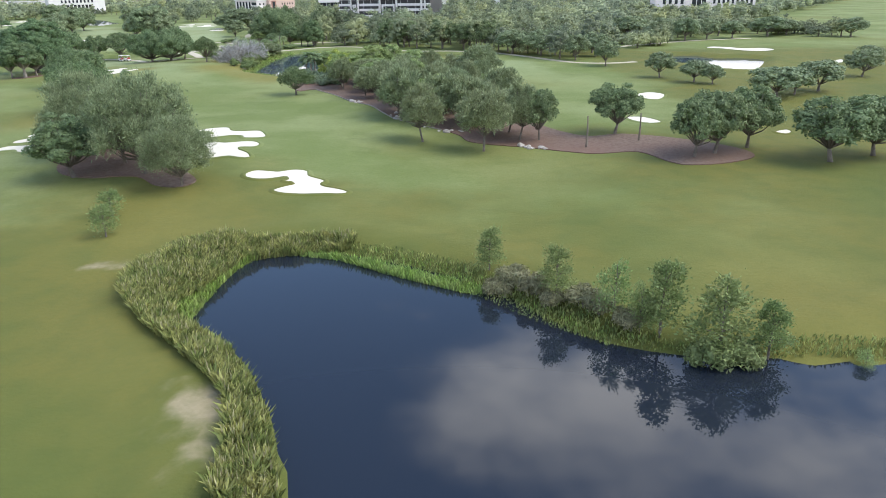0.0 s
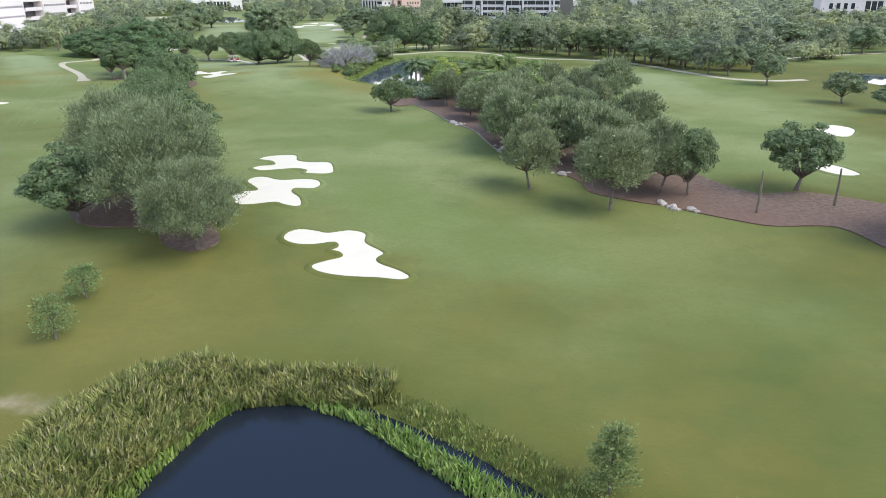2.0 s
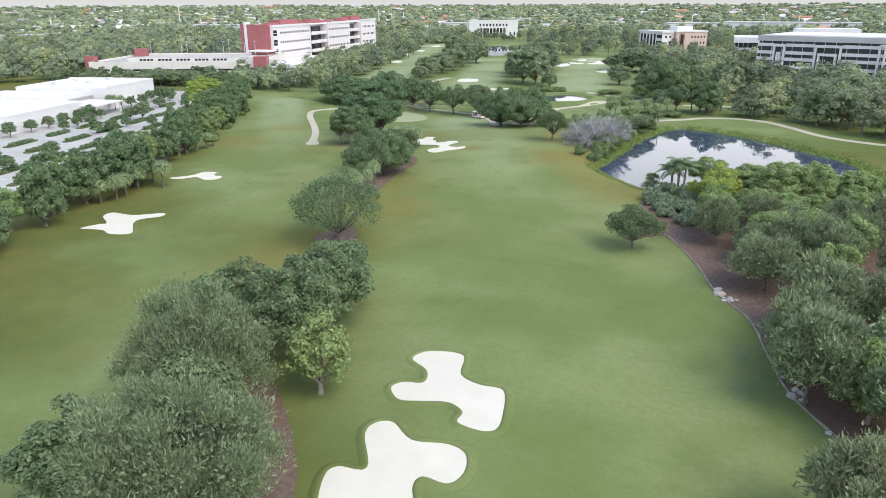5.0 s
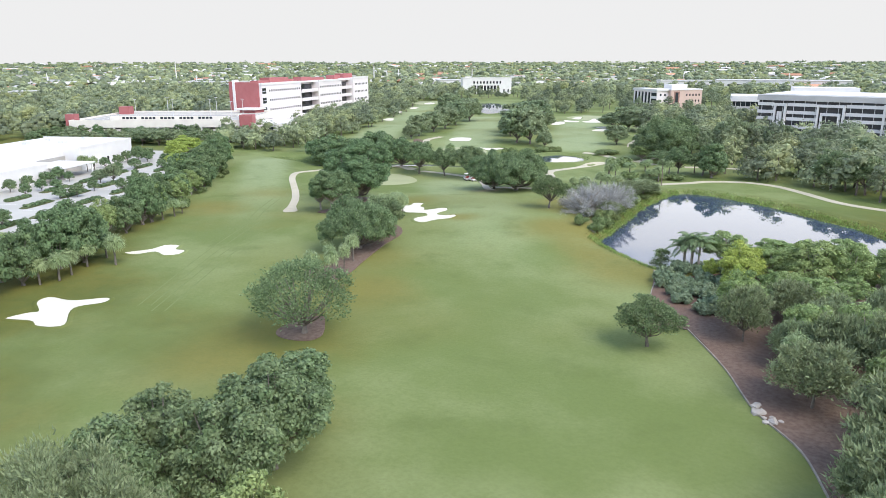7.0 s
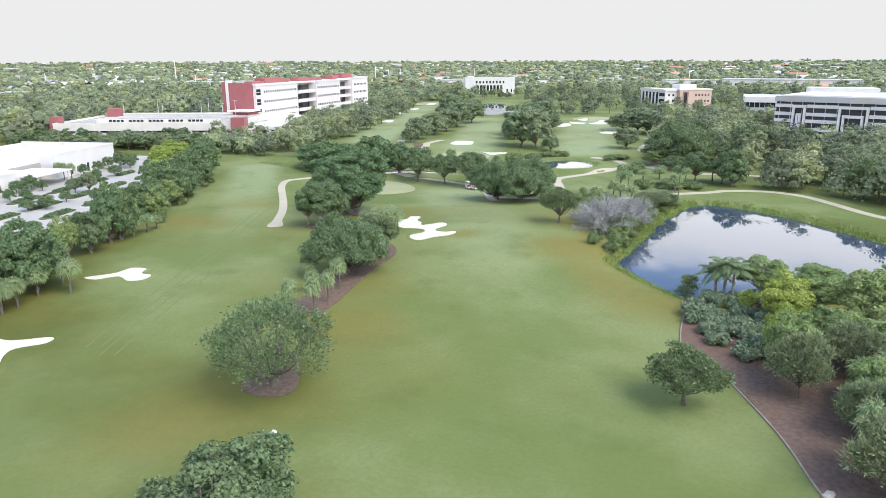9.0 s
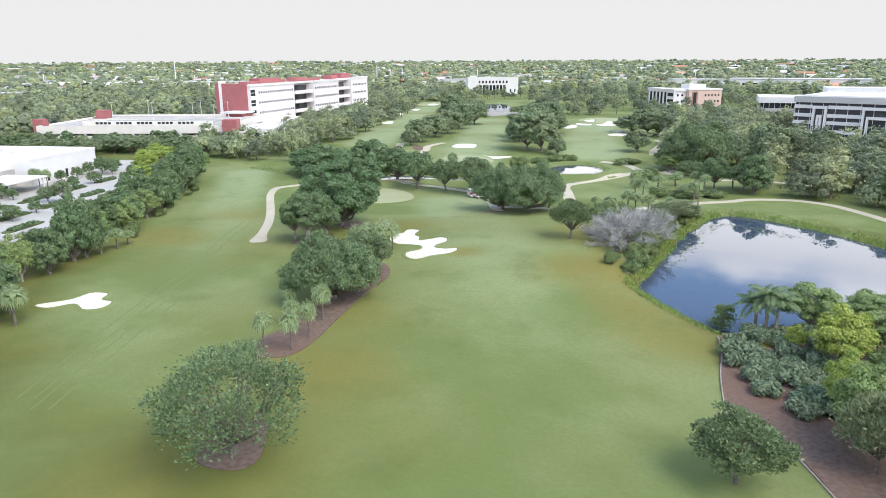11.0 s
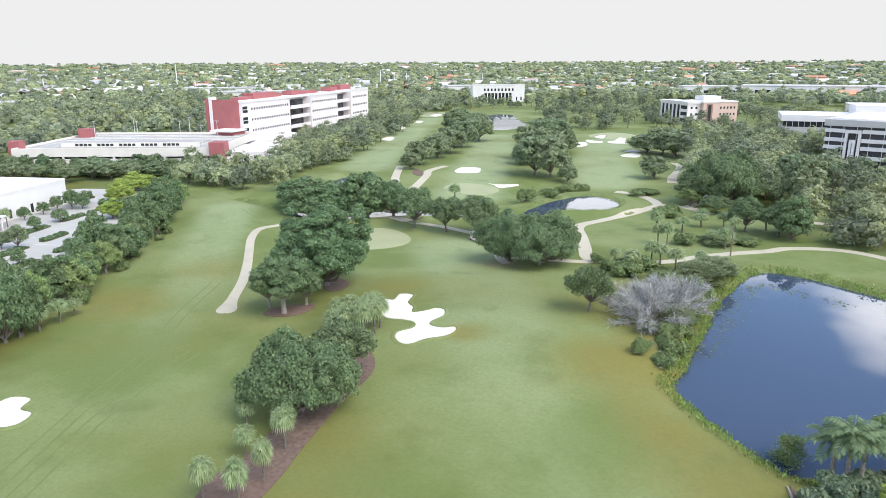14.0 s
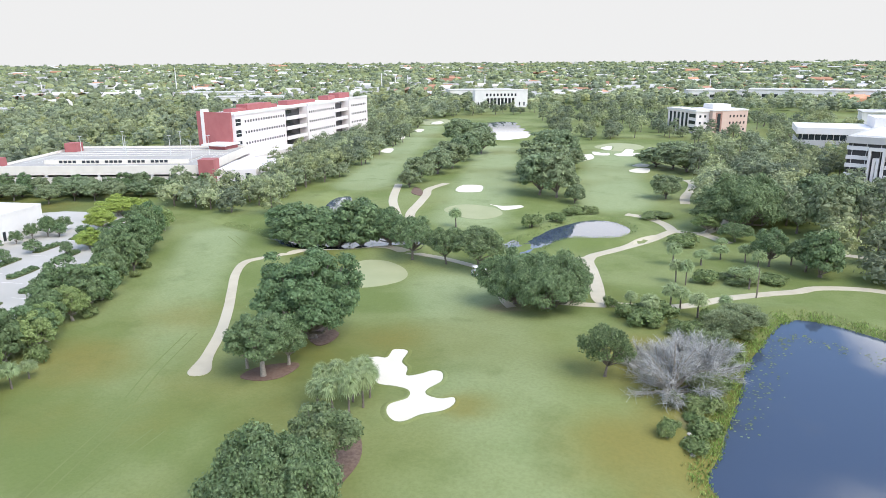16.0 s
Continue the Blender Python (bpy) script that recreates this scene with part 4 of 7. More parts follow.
def broad(name, H, R, trunk_h, n, leaves, size, aspect, leaf, bark, seed, r0=0.22, spread=0.64, core=0.42, up=0.25, share=1.0, fuzz=0.12, split=False, tuft=True, tri=False, fork=None, low=0.62, mid=0.40):
    rng = np.random.default_rng(seed)
    lobes = dome_lobes(rng, H, R, trunk_h, n, spread, low, mid)
    t = new(name)
    loose = [] if split else None
    vs, fs = limbs(rng, fork or trunk_h * 0.8, lobes, r0, share=share, apart=loose)
    obj("trunk", vs, fs, bark, t, smooth_shade=True)
    for p, q in loose or ():
        obj("limb", p, q, bark, t, smooth_shade=True)
    q = [lobed(rng, lobes, leaves, size, aspect, up, fuzz, tuft, tri)]
    if core:
        c = np.concatenate([core_quads(lb, rng, core, 6, 4) for lb in lobes])
        q.append(tris(c) if tri else c)
    quads("crown", np.concatenate(q), 3 if tri else 4, leaf, t)
    return (t, H, R)


def wispy(name, H, R, trunk_h, leaves, leaf, bark, seed, r0=0.16, n=36, size=0.17):
    """A silvery tree: upright brushes of narrow leaves on a multi-stemmed trunk."""
    rng = np.random.default_rng(seed)
    lobes = dome_lobes(rng, H, R, trunk_h, n, 0.70, rag=0.24)
    t = new(name)
    vs, fs = limbs(rng, trunk_h, lobes, r0, 0.6, 0.45)
    obj("trunk", vs, fs, bark, t, smooth_shade=True)
    c = lobed(rng, lobes, leaves, size, 3.6, 0.35, 0.5, True, 2)
    q = [c] + [tris(core_quads(lb, rng, 0.34, 6, 4)) for lb in lobes]
    quads("crown", np.concatenate(q), 3, leaf, t)
    return (t, H, R)


def sabal(seed):
    """Cabbage palm: a stout trunk and a round head of fan leaves."""
    rng = np.random.default_rng(seed)
    t = new("sabal_palm")
    H = 5.0
    vs, fs = tube([(0, 0, -0.2), (0.03, 0, 1.2), (0.08, 0.05, 2.6), (0.1, 0.05, 3.7)], [0.15, 0.12, 0.12, 0.14], 8)
    obj("trunk", vs, fs, M_BARK, t, smooth_shade=True)
    top = np.array([0.1, 0.05, 3.75])
    q = []
    for i in range(34):
        a, el = i * 2.4, 1.3 - 2.1 * (i / 34)
        d = np.array([math.cos(a) * math.cos(el), math.sin(a) * math.cos(el), math.sin(el)])
        side = np.array([-math.sin(a), math.cos(a), 0])
        hub = top + d * rng.uniform(0.55, 0.8)
        for k in range(-4, 5):
            e = d * math.cos(k * 0.34) + side * math.sin(k * 0.34)
            tip = hub + e * rng.uniform(0.75, 1.0) + np.array([0, 0, -0.45 - 0.14 * abs(k)])
            mid = hub * 0.45 + tip * 0.55 + np.array([0, 0, 0.13])
            w = np.cross(e, (0, 0, 1)) * 0.075
            q.append((hub, mid - w, tip, mid + w))
        w = side * 0.03
        q.append((top - w, hub - w, hub + w, top + w))
    q = np.concatenate([np.array(q), core_quads((0.1, 0.05, 3.8, 0.8, 0.8, 0.65), rng, 0.9, 6, 4)])
    quads("crown", q, 4, M_PALM, t)
    return (t, H, 1.75)


def royal(seed):
    """Tall palm with long arching feather leaves."""
    rng = np.random.default_rng(seed)
    t = new("feather_palm")
    H = 7.5
    vs, fs = tube([(0, 0, -0.2), (0.05, 0, 2.0), (0.12, 0.03, 4.2), (0.15, 0.05, 5.6)], [0.26, 0.2, 0.19, 0.14], 8)
    obj("trunk", vs, fs, M_PALEBARK, t, smooth_shade=True)
    top = np.array([0.15, 0.05, 5.6])
    q = []
    for i in range(15):
        a = i * 2.4
        el = 1.2 - 1.35 * i / 15
        side = np.array([-math.sin(a), math.cos(a), 0])
        pts = []
        for s in np.linspace(0, 1, 9):
            r = 2.9 * s * math.cos(el * (1 - 0.35 * s))
            pts.append(top + np.array([math.cos(a) * r, math.sin(a) * r, 2.6 * s * math.sin(el) + 0.9 * s - 2.3 * s * s]))
        pts = np.array(pts)
        for j in range(1, 9):
            along = pts[j] - pts[j - 1]
            for sg in (-1, 1):
                for h in (0.0, 0.33, 0.66):
                    base = pts[j - 1] + along * h
                    ln = 0.85 * math.sin(0.5 + 2.4 * j / 9)
                    tip = base + side * sg * ln + along * 0.6 + np.array([0, 0, -0.35 * ln - 0.1 * rng.random()])
                    q.append((base, base * 0.5 + tip * 0.5 + along * 0.2, tip, base * 0.5 + tip * 0.5 - along * 0.24))
            q.append((pts[j - 1] - side * 0.03, pts[j] - side * 0.03, pts[j] + side * 0.03, pts[j - 1] + side * 0.03))
    quads("crown", np.array(q), 4, M_FICUS, t)
    return (t, H, 2.7)


def shrub(name, H, R, n, leaves, size, aspect, leaf, seed):
    rng = np.random.default_rng(seed)
    lobes = []
    for i in range(n):
        a, f = i * 2.4, (i + 0.5) / n
        s = R * rng.uniform(0.4, 0.55)
        zz = H * rng.uniform(0.35, 0.6)
        lobes.append((R * 0.6 * math.sqrt(f) * math.cos(a), R * 0.6 * math.sqrt(f) * math.sin(a), zz, s, s, min(s, H - zz)))
    t = new(name)
    vs, fs = [], []
    for lb in lobes[:4]:
        p, q = tube([(lb[0] * 0.3, lb[1] * 0.3, -0.15), (lb[0] * 0.7, lb[1] * 0.7, lb[2] * 0.6), lb[:3]], [0.06, 0.045, 0.02], 5, len(vs))
        vs += list(p)
        fs += q
    obj("stems", vs, fs, M_BARK, t)
    quads("foliage", np.concatenate([lobed(rng, lobes, int(leaves * 1.3), size, aspect, 0.5, tri=True)] + [tris(core_quads(lb, rng, 0.62, 6, 4)) for lb in lobes]), 3, leaf, t)
    return (t, H, R)


def young(name, H, R, leaves, leaf, seed, share=1.0):
    """A slender young tree with a loose, broken crown down its stem."""
    rng = np.random.default_rng(seed)
    lobes = []
    for i in range(10):
        f = i / 9
        a = i * 2.4
        s = R * (0.46 - 0.14 * f) * rng.uniform(0.75, 1.3)
        e = R * 0.52 * (1 - 0.4 * f) * rng.uniform(0.6, 1.2)
        lobes.append((e * math.cos(a), e * math.sin(a), H * (0.28 + 0.58 * f), s, s, s * 1.1))
    t = new(name)
    vs, fs = tube([(0, 0, -0.2), (0.04, 0.02, H * 0.3), (0.0, 0.05, H * 0.65), (0.03, 0.0, H * 0.95)], [0.09, 0.07, 0.045, 0.015], 6)
    for lb in lobes:
        p, q = tube([(0.02, 0.02, lb[2] * 0.75), (lb[0] * 0.6, lb[1] * 0.6, lb[2] * 0.92), lb[:3]], [0.04, 0.025, 0.01], 4, len(vs))
        vs += list(p)
        fs += q
    obj("trunk", vs, fs, M_BARK, t)
    q = [lobed(rng, lobes, leaves, 0.10, 2.0, 0.2, 0.5, True)]
    quads("crown", np.concatenate(q), 4, leaf, t)
    return (t, H, R)


def bare(seed):
    """A leafless grey shrubby tree: a broad fan of fine twigs."""
    rng = np.random.default_rng(seed)
    t = new("bare_grey_tree")
    H, R = 4.5, 3.0
    vs, fs, q = [], [], []
    for i in range(30):
        a, el = rng.uniform(0, 6.28), rng.uniform(0.15, 1.35)
        d = np.array([math.cos(a) * math.cos(el), math.sin(a) * math.cos(el), math.sin(el)])
        ln = rng.uniform(2.0, 3.2)
        end = d * ln * np.array([1, 1, 1.15])
        mid = end * 0.5 + rng.normal(size=3) * 0.15
        p, f = tube([(0, 0, -0.15), mid, end], [0.09, 0.05, 0.015], 5, len(vs))
        vs += list(p)
        fs += f
        for k in range(110):
            s = rng.uniform(0.4, 1.0)
            b = end * s + rng.normal(size=3) * 0.12
            e = d + rng.normal(size=3) * 0.75
            e /= np.linalg.norm(e)
            tip = b + e * rng.uniform(0.35, 0.9)
            w = np.cross(e, rng.normal(size=3))
            w *= 0.016 / (np.linalg.norm(w) + 1e-9)
            q.append((b - w, b * 0.5 + tip * 0.5 - w, tip, b + w))
    obj("trunk", vs, fs, M_PALEBARK, t)
    quads("branchwork", np.array(q), 4, M_GREYTWIG, t)
    return (t, H, R)


OAK = [broad("oak_tree", 8.0, 4.2, 1.9, 46, 12500, 0.165, 1.7, M_OAK, M_BARK, s, core=0.45, share=0.5, tri=True) for s in (11, 12, 13)]
OAK_OUT = [broad("oak_tree", 8.0, 4.2, 2.2, 40, 7600, 0.195, 1.6, M_OAK, M_BARK, s, share=0.5, core=0.4, tri=True) for s in (15, 16)]
OAK_MID = [broad("oak_tree", 8.0, 4.2, 2.2, 28, 2600, 0.30, 1.4, M_OAK_HAZE, M_BARK, s, share=0.4, core=0.4, tri=True) for s in (21, 22, 23, 24)]
GREY = [wispy("silver_leaved_tree", 7.0, 3.6, 2.0, 15000, M_GREY, M_BARK, s, size=0.21) for s in (31, 32)]
GREY_BIG = [wispy("silver_leaved_tree", 9.5, 6.5, 1.6, 36000, M_GREY, M_BARK, s, 0.25, 60, 0.19) for s in (37,)]
OAK_BIG = [broad("oak_tree", 7.0, 7.0, 0.9, 70, 24000, 0.18, 1.7, M_OAK, M_BARK, s, 0.35, share=0.3, spread=0.74, core=0.45, tri=True) for s in (17, 18)]
OAK_TINY = [broad("oak_tree", 8.0, 4.2, 1.8, 14, 900, 0.42, 1.4, M_FICUS, M_BARK, s, share=0.5, core=0.45, tri=True) for s in (19,)]
FICUS = [broad("dense_dark_tree", 9.0, 5.5, 1.0, 84, 36000, 0.15, 1.5, M_FICUS, M_BARK, s, 0.4, core=0.5, share=0.3, tri=True) for s in (41,)]
FICUS_MID = [broad("dense_dark_tree", 9.0, 5.5, 1.0, 44, 5600, 0.32, 1.4, M_FICUS, M_BARK, s, 0.4, core=0.5, share=0.3, tri=True) for s in (43, 44)]
LIGHT = [broad("light_green_tree", 7.5, 3.2, 1.8, 34, 8500, 0.15, 1.5, M_LIGHT, M_PALEBARK, s, core=0.4, share=0.6, tri=True) for s in (51, 52)]
YELLOW = [broad("yellow_green_tree", 6.5, 3.2, 1.2, 30, 8000, 0.16, 1.5, M_YELLOW, M_PALEBARK, 55, core=0.4, share=0.6, tri=True)]
OPEN = [broad("open_spreading_oak", 7.5, 5.2, 2.2, 46, 11000, 0.125, 1.9, M_OAK, M_BARK, s, 0.26, spread=0.80, core=0, fuzz=0.3, share=0.36, split=True, fork=1.0, low=0.28, mid=0.24) for s in (61,)]
LONE = [broad("lone_oak", 5.5, 3.3, 1.9, 36, 6500, 0.13, 1.7, M_OAK, M_BARK, s, 0.16, spread=0.66, core=0.35, share=0.6, split=True, fork=1.3) for s in (65, 66)]
OAK_FAR = [broad("oak_tree", 8.0, 4.4, 1.2, 34, 3600, 0.32, 1.4, M_OAK_HAZE, M_BARK, s, share=0.3, core=0.45, spread=0.68, tri=True) for s in (25, 26)]
GREY_BUSH = [wispy("silver_leaved_tree", 6.5, 3.6, 1.5, 8000, M_GREY, M_BARK, s, 0.15, 34, 0.27) for s in (35, 36)]
FICUS_BUSH = [broad("dense_dark_tree", 7.0, 4.0, 0.5, 36, 5200, 0.23, 1.4, M_FICUS, M_BARK, s, 0.3, share=0.3, spread=0.68, core=0.45, tri=True) for s in (45, 46)]
OAK_BUSH = [broad("oak_tree", 7.0, 3.8, 0.9, 32, 4400, 0.23, 1.5, M_OAK, M_BARK, s, share=0.3, spread=0.68, core=0.4, tri=True) for s in (27, 28)]
LIGHT_BUSH = [broad("light_green_tree", 6.0, 3.0, 1.2, 28, 5200, 0.16, 1.5, M_LIGHT, M_PALEBARK, s, share=0.4, spread=0.68, core=0.4, tri=True) for s in (53, 54)]
PALE = [broad("pale_trunked_tree", 7.5, 3.6, 2.5, 40, 12000, 0.15, 1.5, M_FICUS, M_PALEBARK, s, 0.3, core=0.45, spread=0.7, share=0.5, tri=True) for s in (57, 58)]
SABAL = [sabal(s) for s in (71, 72)]
ROYAL = [royal(s) for s in (75, 76)]
SHRUB = [shrub("shrub", 1.6, 1.5, 6, 700, 0.17, 1.7, M_SHRUB, s) for s in (81, 82)]
HEDGE = [shrub("hedge", 0.8, 1.1, 5, 220, 0.22, 1.5, M_FICUS, 87)]
SEA = [shrub("broad_leaved_shrub", 1.5, 1.6, 6, 600, 0.22, 1.2, M_SEA, s) for s in (83, 84)]
BRUSH = [shrub("dry_brush", 1.6, 1.4, 6, 900, 0.20, 4.0, M_DEADBRUSH, 85)]
YOUNG = [young("young_willow", 5.0, 1.5, 3400, M_YOUNG, s) for s in (91, 92)]
YOUNG_LIGHT = [young("young_light_tree", 4.0, 1.3, 1800, M_LIGHT, 93)]
SAPLING = [young("sapling", 3.4, 1.3, 1500, M_YOUNG, 94)]
BARE = [bare(95), bare(96)]
PROTO_USED = set()
TAGS = {
    "oak_tree": ("rounded oak with dull grey-green leaves and short trunk", "tree"),
    "silver_leaved_tree": ("silvery grey-green tree with wispy narrow leaves", "tree"),
    "dense_dark_tree": ("large dense dark green broadleaf tree on turf", "tree"),
    "light_green_tree": ("light green broadleaf tree with pale trunk", "tree"),
    "pale_trunked_tree": ("round dark green tree with pale flaring trunk in mulch", "tree"),
    "yellow_green_tree": ("bright yellow-green tree standing out from the woods", "tree"),
    "open_spreading_oak": ("spreading oak with open crown and visible pale limbs", "tree"),
    "lone_oak": ("small round oak standing alone on the turf", "tree"),
    "sabal_palm": ("cabbage palm with pale trunk and round fan-leaf head", "palm"),
    "feather_palm": ("tall palm with arching feather fronds beside a pond", "palm"),
    "shrub": ("low rounded dark green shrub", "shrub"),
    "hedge": ("clipped dark green hedge", "hedge"),
    "broad_leaved_shrub": ("low mounded shrub with broad grey-green leaves", "shrub"),
    "dry_brush": ("dry brownish brush at the water's edge", "shrub"),
    "young_willow": ("slender young tree with loose green crown on the pond bank", "tree"),
    "young_light_tree": ("small bright green young tree on the pond bank", "tree"),
    "sapling": ("thin young sapling standing alone in the rough", "tree"),
    "bare_grey_tree": ("leafless grey bushy tree beside the pond", "tree"),
}
PLACED = []


def plant(protos, x, y, H=None, R=None, group="", turn=None, label=""):
    """Puts a tree of height H and radius R at x, y; the first use takes the prototype itself."""
    k = len(PLACED)
    proto, h0, r0 = protos[k % len(protos)]
    H, R = H or h0, R or r0
    a = (k * 137.5) % 360 if turn is None else turn
    s = R / r0
    m = Matrix.Translation((x, y, gz(x, y))) @ Euler((0, 0, radians(a))).to_matrix().to_4x4() @ Matrix.Diagonal((s, s, H / h0, 1))
    kind = proto.name.split(".")[0]
    if proto.name not in PROTO_USED:
        PROTO_USED.add(proto.name)
        proto.matrix_basis = m
        t = proto
    else:
        t = proto.copy()
        scene.collection.objects.link(t)
        t.matrix_basis = m
        for c in proto.children:
            cc = c.copy()
            scene.collection.objects.link(cc)
            cc.parent = t
    lab, cat = TAGS[kind]
    tagged(t, label or lab, cat, group or "trees of the course")
    PLACED.append((x, y, R))
    return t


def row(protos, items, group="", label=""):
    for x, y, h, r in items:
        plant(protos, x, y, h, r, group, label=label)


def clear_many(p, r=1.0):
    """Which places are free of water, sand, paths and built ground."""
    p = np.asarray(p, float).reshape(-1, 2)
    ok = np.ones(len(p), bool)
    jobs = [(line, r + 0.6, sdist) for _, _, line in WATERS] + [(line, r, sdist) for line in BUNKERS]
    jobs += [(line, r * 0.6 + 1.4, ldist) for line in PATHS] + [(line, r * 0.5, sdist) for line in BUILT]
    for line, gap, far in jobs:
        lo, hi = line.min(0) - gap, line.max(0) + gap
        near = ((p > lo) & (p < hi)).all(1)
        if near.any():
            ok[near] &= far(p[near, 0], p[near, 1], line) >= gap
    return ok


def scatter(outline, step, rng, jitter=0.4):
    """Jittered places inside an outline."""
    line = np.array(outline)
    lo, hi = line.min(0), line.max(0)
    gx, gy = np.meshgrid(np.arange(lo[0], hi[0], step), np.arange(lo[1], hi[1], step))
    p = np.stack([gx.ravel(), gy.ravel()], -1)
    p = p + rng.uniform(-jitter, jitter, p.shape) * step
    return p[sdist(p[:, 0], p[:, 1], line) < 0]


# ground taken by buildings and yards
OFFICE_O, OFFICE_A = (-253.4, 311.9), math.degrees(math.atan2(115, -33))
GARAGE_O, GARAGE_A = (-277.5, 232.6), 32.3
SHOP_O, SHOP_A = (-204.5, 211.5), math.degrees(math.atan2(-0.92, 0.386))


def rect(o, a, x0, x1, y0, y1):
    c, s = math.cos(radians(a)), math.sin(radians(a))
    return np.array([(o[0] + c * x - s * y, o[1] + s * x + c * y) for x, y in ((x0, y0), (x1, y0), (x1, y1), (x0, y1))])


LOT = np.array([(-191.6, 225.5), (-153.6, 178.6), (-135.6, 151.7), (-121.5, 127.4), (-112.1, 111.6), (-105.5, 102.0), (-100.1, 93.0), (-205, 70), (-262, 130), (-250, 195), (-226, 226), (-212, 232)])
BUILT = [rect(OFFICE_O, OFFICE_A, -3, 130, -14, 30), rect(GARAGE_O, GARAGE_A, -2, 80, -3, 58), rect(SHOP_O, SHOP_A, -3, 75, -42, 2), LOT,
         rect((-340, 656), 35, -5, 50, -40, 25), rect((-46, 355), -10, -3, 47, -6, 38), rect((-65.5, 420), 10, -3, 56, -3, 28), rect((-117, 524), 46, -12, 34, -8, 52)]

# ---- the clump of oaks by the first bunkers ----
G1 = "oaks of the near clump"
row(GREY_BIG, [(-28.0, 76.0, 7.1, 3.8), (-33.6, 80.8, 10.3, 5.2), (-43.6, 90.6, 9.8, 4.9)], G1)
row(OAK, [(-41.8, 80.8, 6.8, 4.4), (-38.0, 85.8, 8.4, 4.2)], G1)
row(OAK, [(-46.0, 107.2, 8.2, 4.4), (-48.5, 111.5, 6.8, 4.6), (-44.4, 101.6, 8.2, 4.0), (-50.2, 101.0, 7.8, 3.9), (-47.8, 95.4, 8.4, 4.0)], G1)
row(LIGHT_BUSH, [(-38.6, 97.6, 6.4, 2.9)], G1, "light yellow-green round tree at the clump's edge")
row(SAPLING, [(-29.7, 61.5, 2.9, 1.4), (-31.5, 67.0, 2.6, 1.4)], "saplings in the rough")
# ---- single trees on the fairways ----
row(OPEN, [(-62.7, 128.9, 8.4, 6.5)], "single trees", "spreading oak with open crown standing in a mulch bed")
row(LONE, [(-28.6, 145.0, 5.3, 3.6)], "single trees", "small round oak standing alone on the fairway edge")
row(GREY, [(-2.8, 101.0, 7.2, 3.2), (5.4, 95.2, 8.0, 3.6), (10.9, 101.2, 7.3, 3.1)], "trees at the woods' edge")
row(OAK_OUT, [(13.6, 101.0, 7.4, 2.7)], "trees at the woods' edge")
row(OAK_OUT, [(25.0, 103.6, 7.0, 3.9), (34.0, 89.4, 8.1, 4.4), (39.4, 92.6, 7.9, 3.9), (30.8, 87.6, 7.6, 3.7), (45.8, 84.4, 7.8, 5.2), (52.5, 87.0, 7.4, 4.8)], "oaks beside the far fairway")
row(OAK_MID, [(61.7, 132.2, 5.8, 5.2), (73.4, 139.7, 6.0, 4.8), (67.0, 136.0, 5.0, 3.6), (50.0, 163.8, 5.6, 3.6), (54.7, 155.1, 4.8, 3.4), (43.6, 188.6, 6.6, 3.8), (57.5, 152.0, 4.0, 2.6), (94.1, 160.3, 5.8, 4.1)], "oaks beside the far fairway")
# ---- young growth on the near pond's bank ----
G2 = "young trees on the pond bank"
row(YOUNG, [(2.9, 52.9, 3.4, 1.3), (7.0, 47.4, 3.9, 1.3), (12.5, 42.2, 5.2, 1.7), (15.3, 40.2, 4.9, 2.0), (18.2, 40.0, 3.9, 1.4)], G2)
row(YOUNG_LIGHT, [(10.2, 44.4, 3.8, 1.2), (11.4, 42.8, 3.2, 0.9)], G2)
row(BRUSH, [(4.3, 50.5, 1.5, 1.4), (5.7, 48.5, 1.7, 1.3), (8.5, 46.2, 1.5, 1.4), (3.2, 49.8, 1.2, 1.3), (10.8, 43.2, 1.4, 1.2), (6.6, 46.9, 1.2, 1.1), (9.4, 44.9, 1.3, 1.1)], "brush on the pond bank")
row(SHRUB, [(14.6, 39.6, 1.7, 1.3), (16.6, 39.5, 1.6, 1.2)], "brush on the pond bank")
row(YOUNG_LIGHT, [(23.4, 39.1, 1.2, 0.6)], G2)
# ---- the island bed with palms and oaks ----
G3 = "trees of the island bed"
row(SABAL, [(-76.0, 145.0, 4.4, 1.5), (-72.8, 146.0, 4.8, 1.5), (-73.6, 149.5, 4.7, 1.3), (-78.1, 151.5, 3.4, 1.4), (-75.8, 154.4, 4.8, 1.6), (-82.3, 155.6, 3.0, 1.4)], G3)
row(OAK_BIG, [(-79.3, 160.6, 8.2, 6.2)], G3)
row(OAK_OUT, [(-80.6, 168.6, 7.0, 3.9)], G3)
row(SABAL, [(-89.7, 177.6, 4.1, 1.9), (-86.9, 177.1, 5.5, 1.9), (-85.3, 178.0, 6.1, 1.9), (-85.2, 180.4, 5.3, 1.9), (-87.2, 181.0, 5.1, 1.7), (-91.7, 180.6, 4.5, 1.7), (-89.9, 181.6, 5.0, 1.8), (-87.7, 182.6, 5.3, 1.8), (-86.0, 182.7, 4.8, 1.7), (-87.7, 184.3, 4.9, 1.6)], G3)
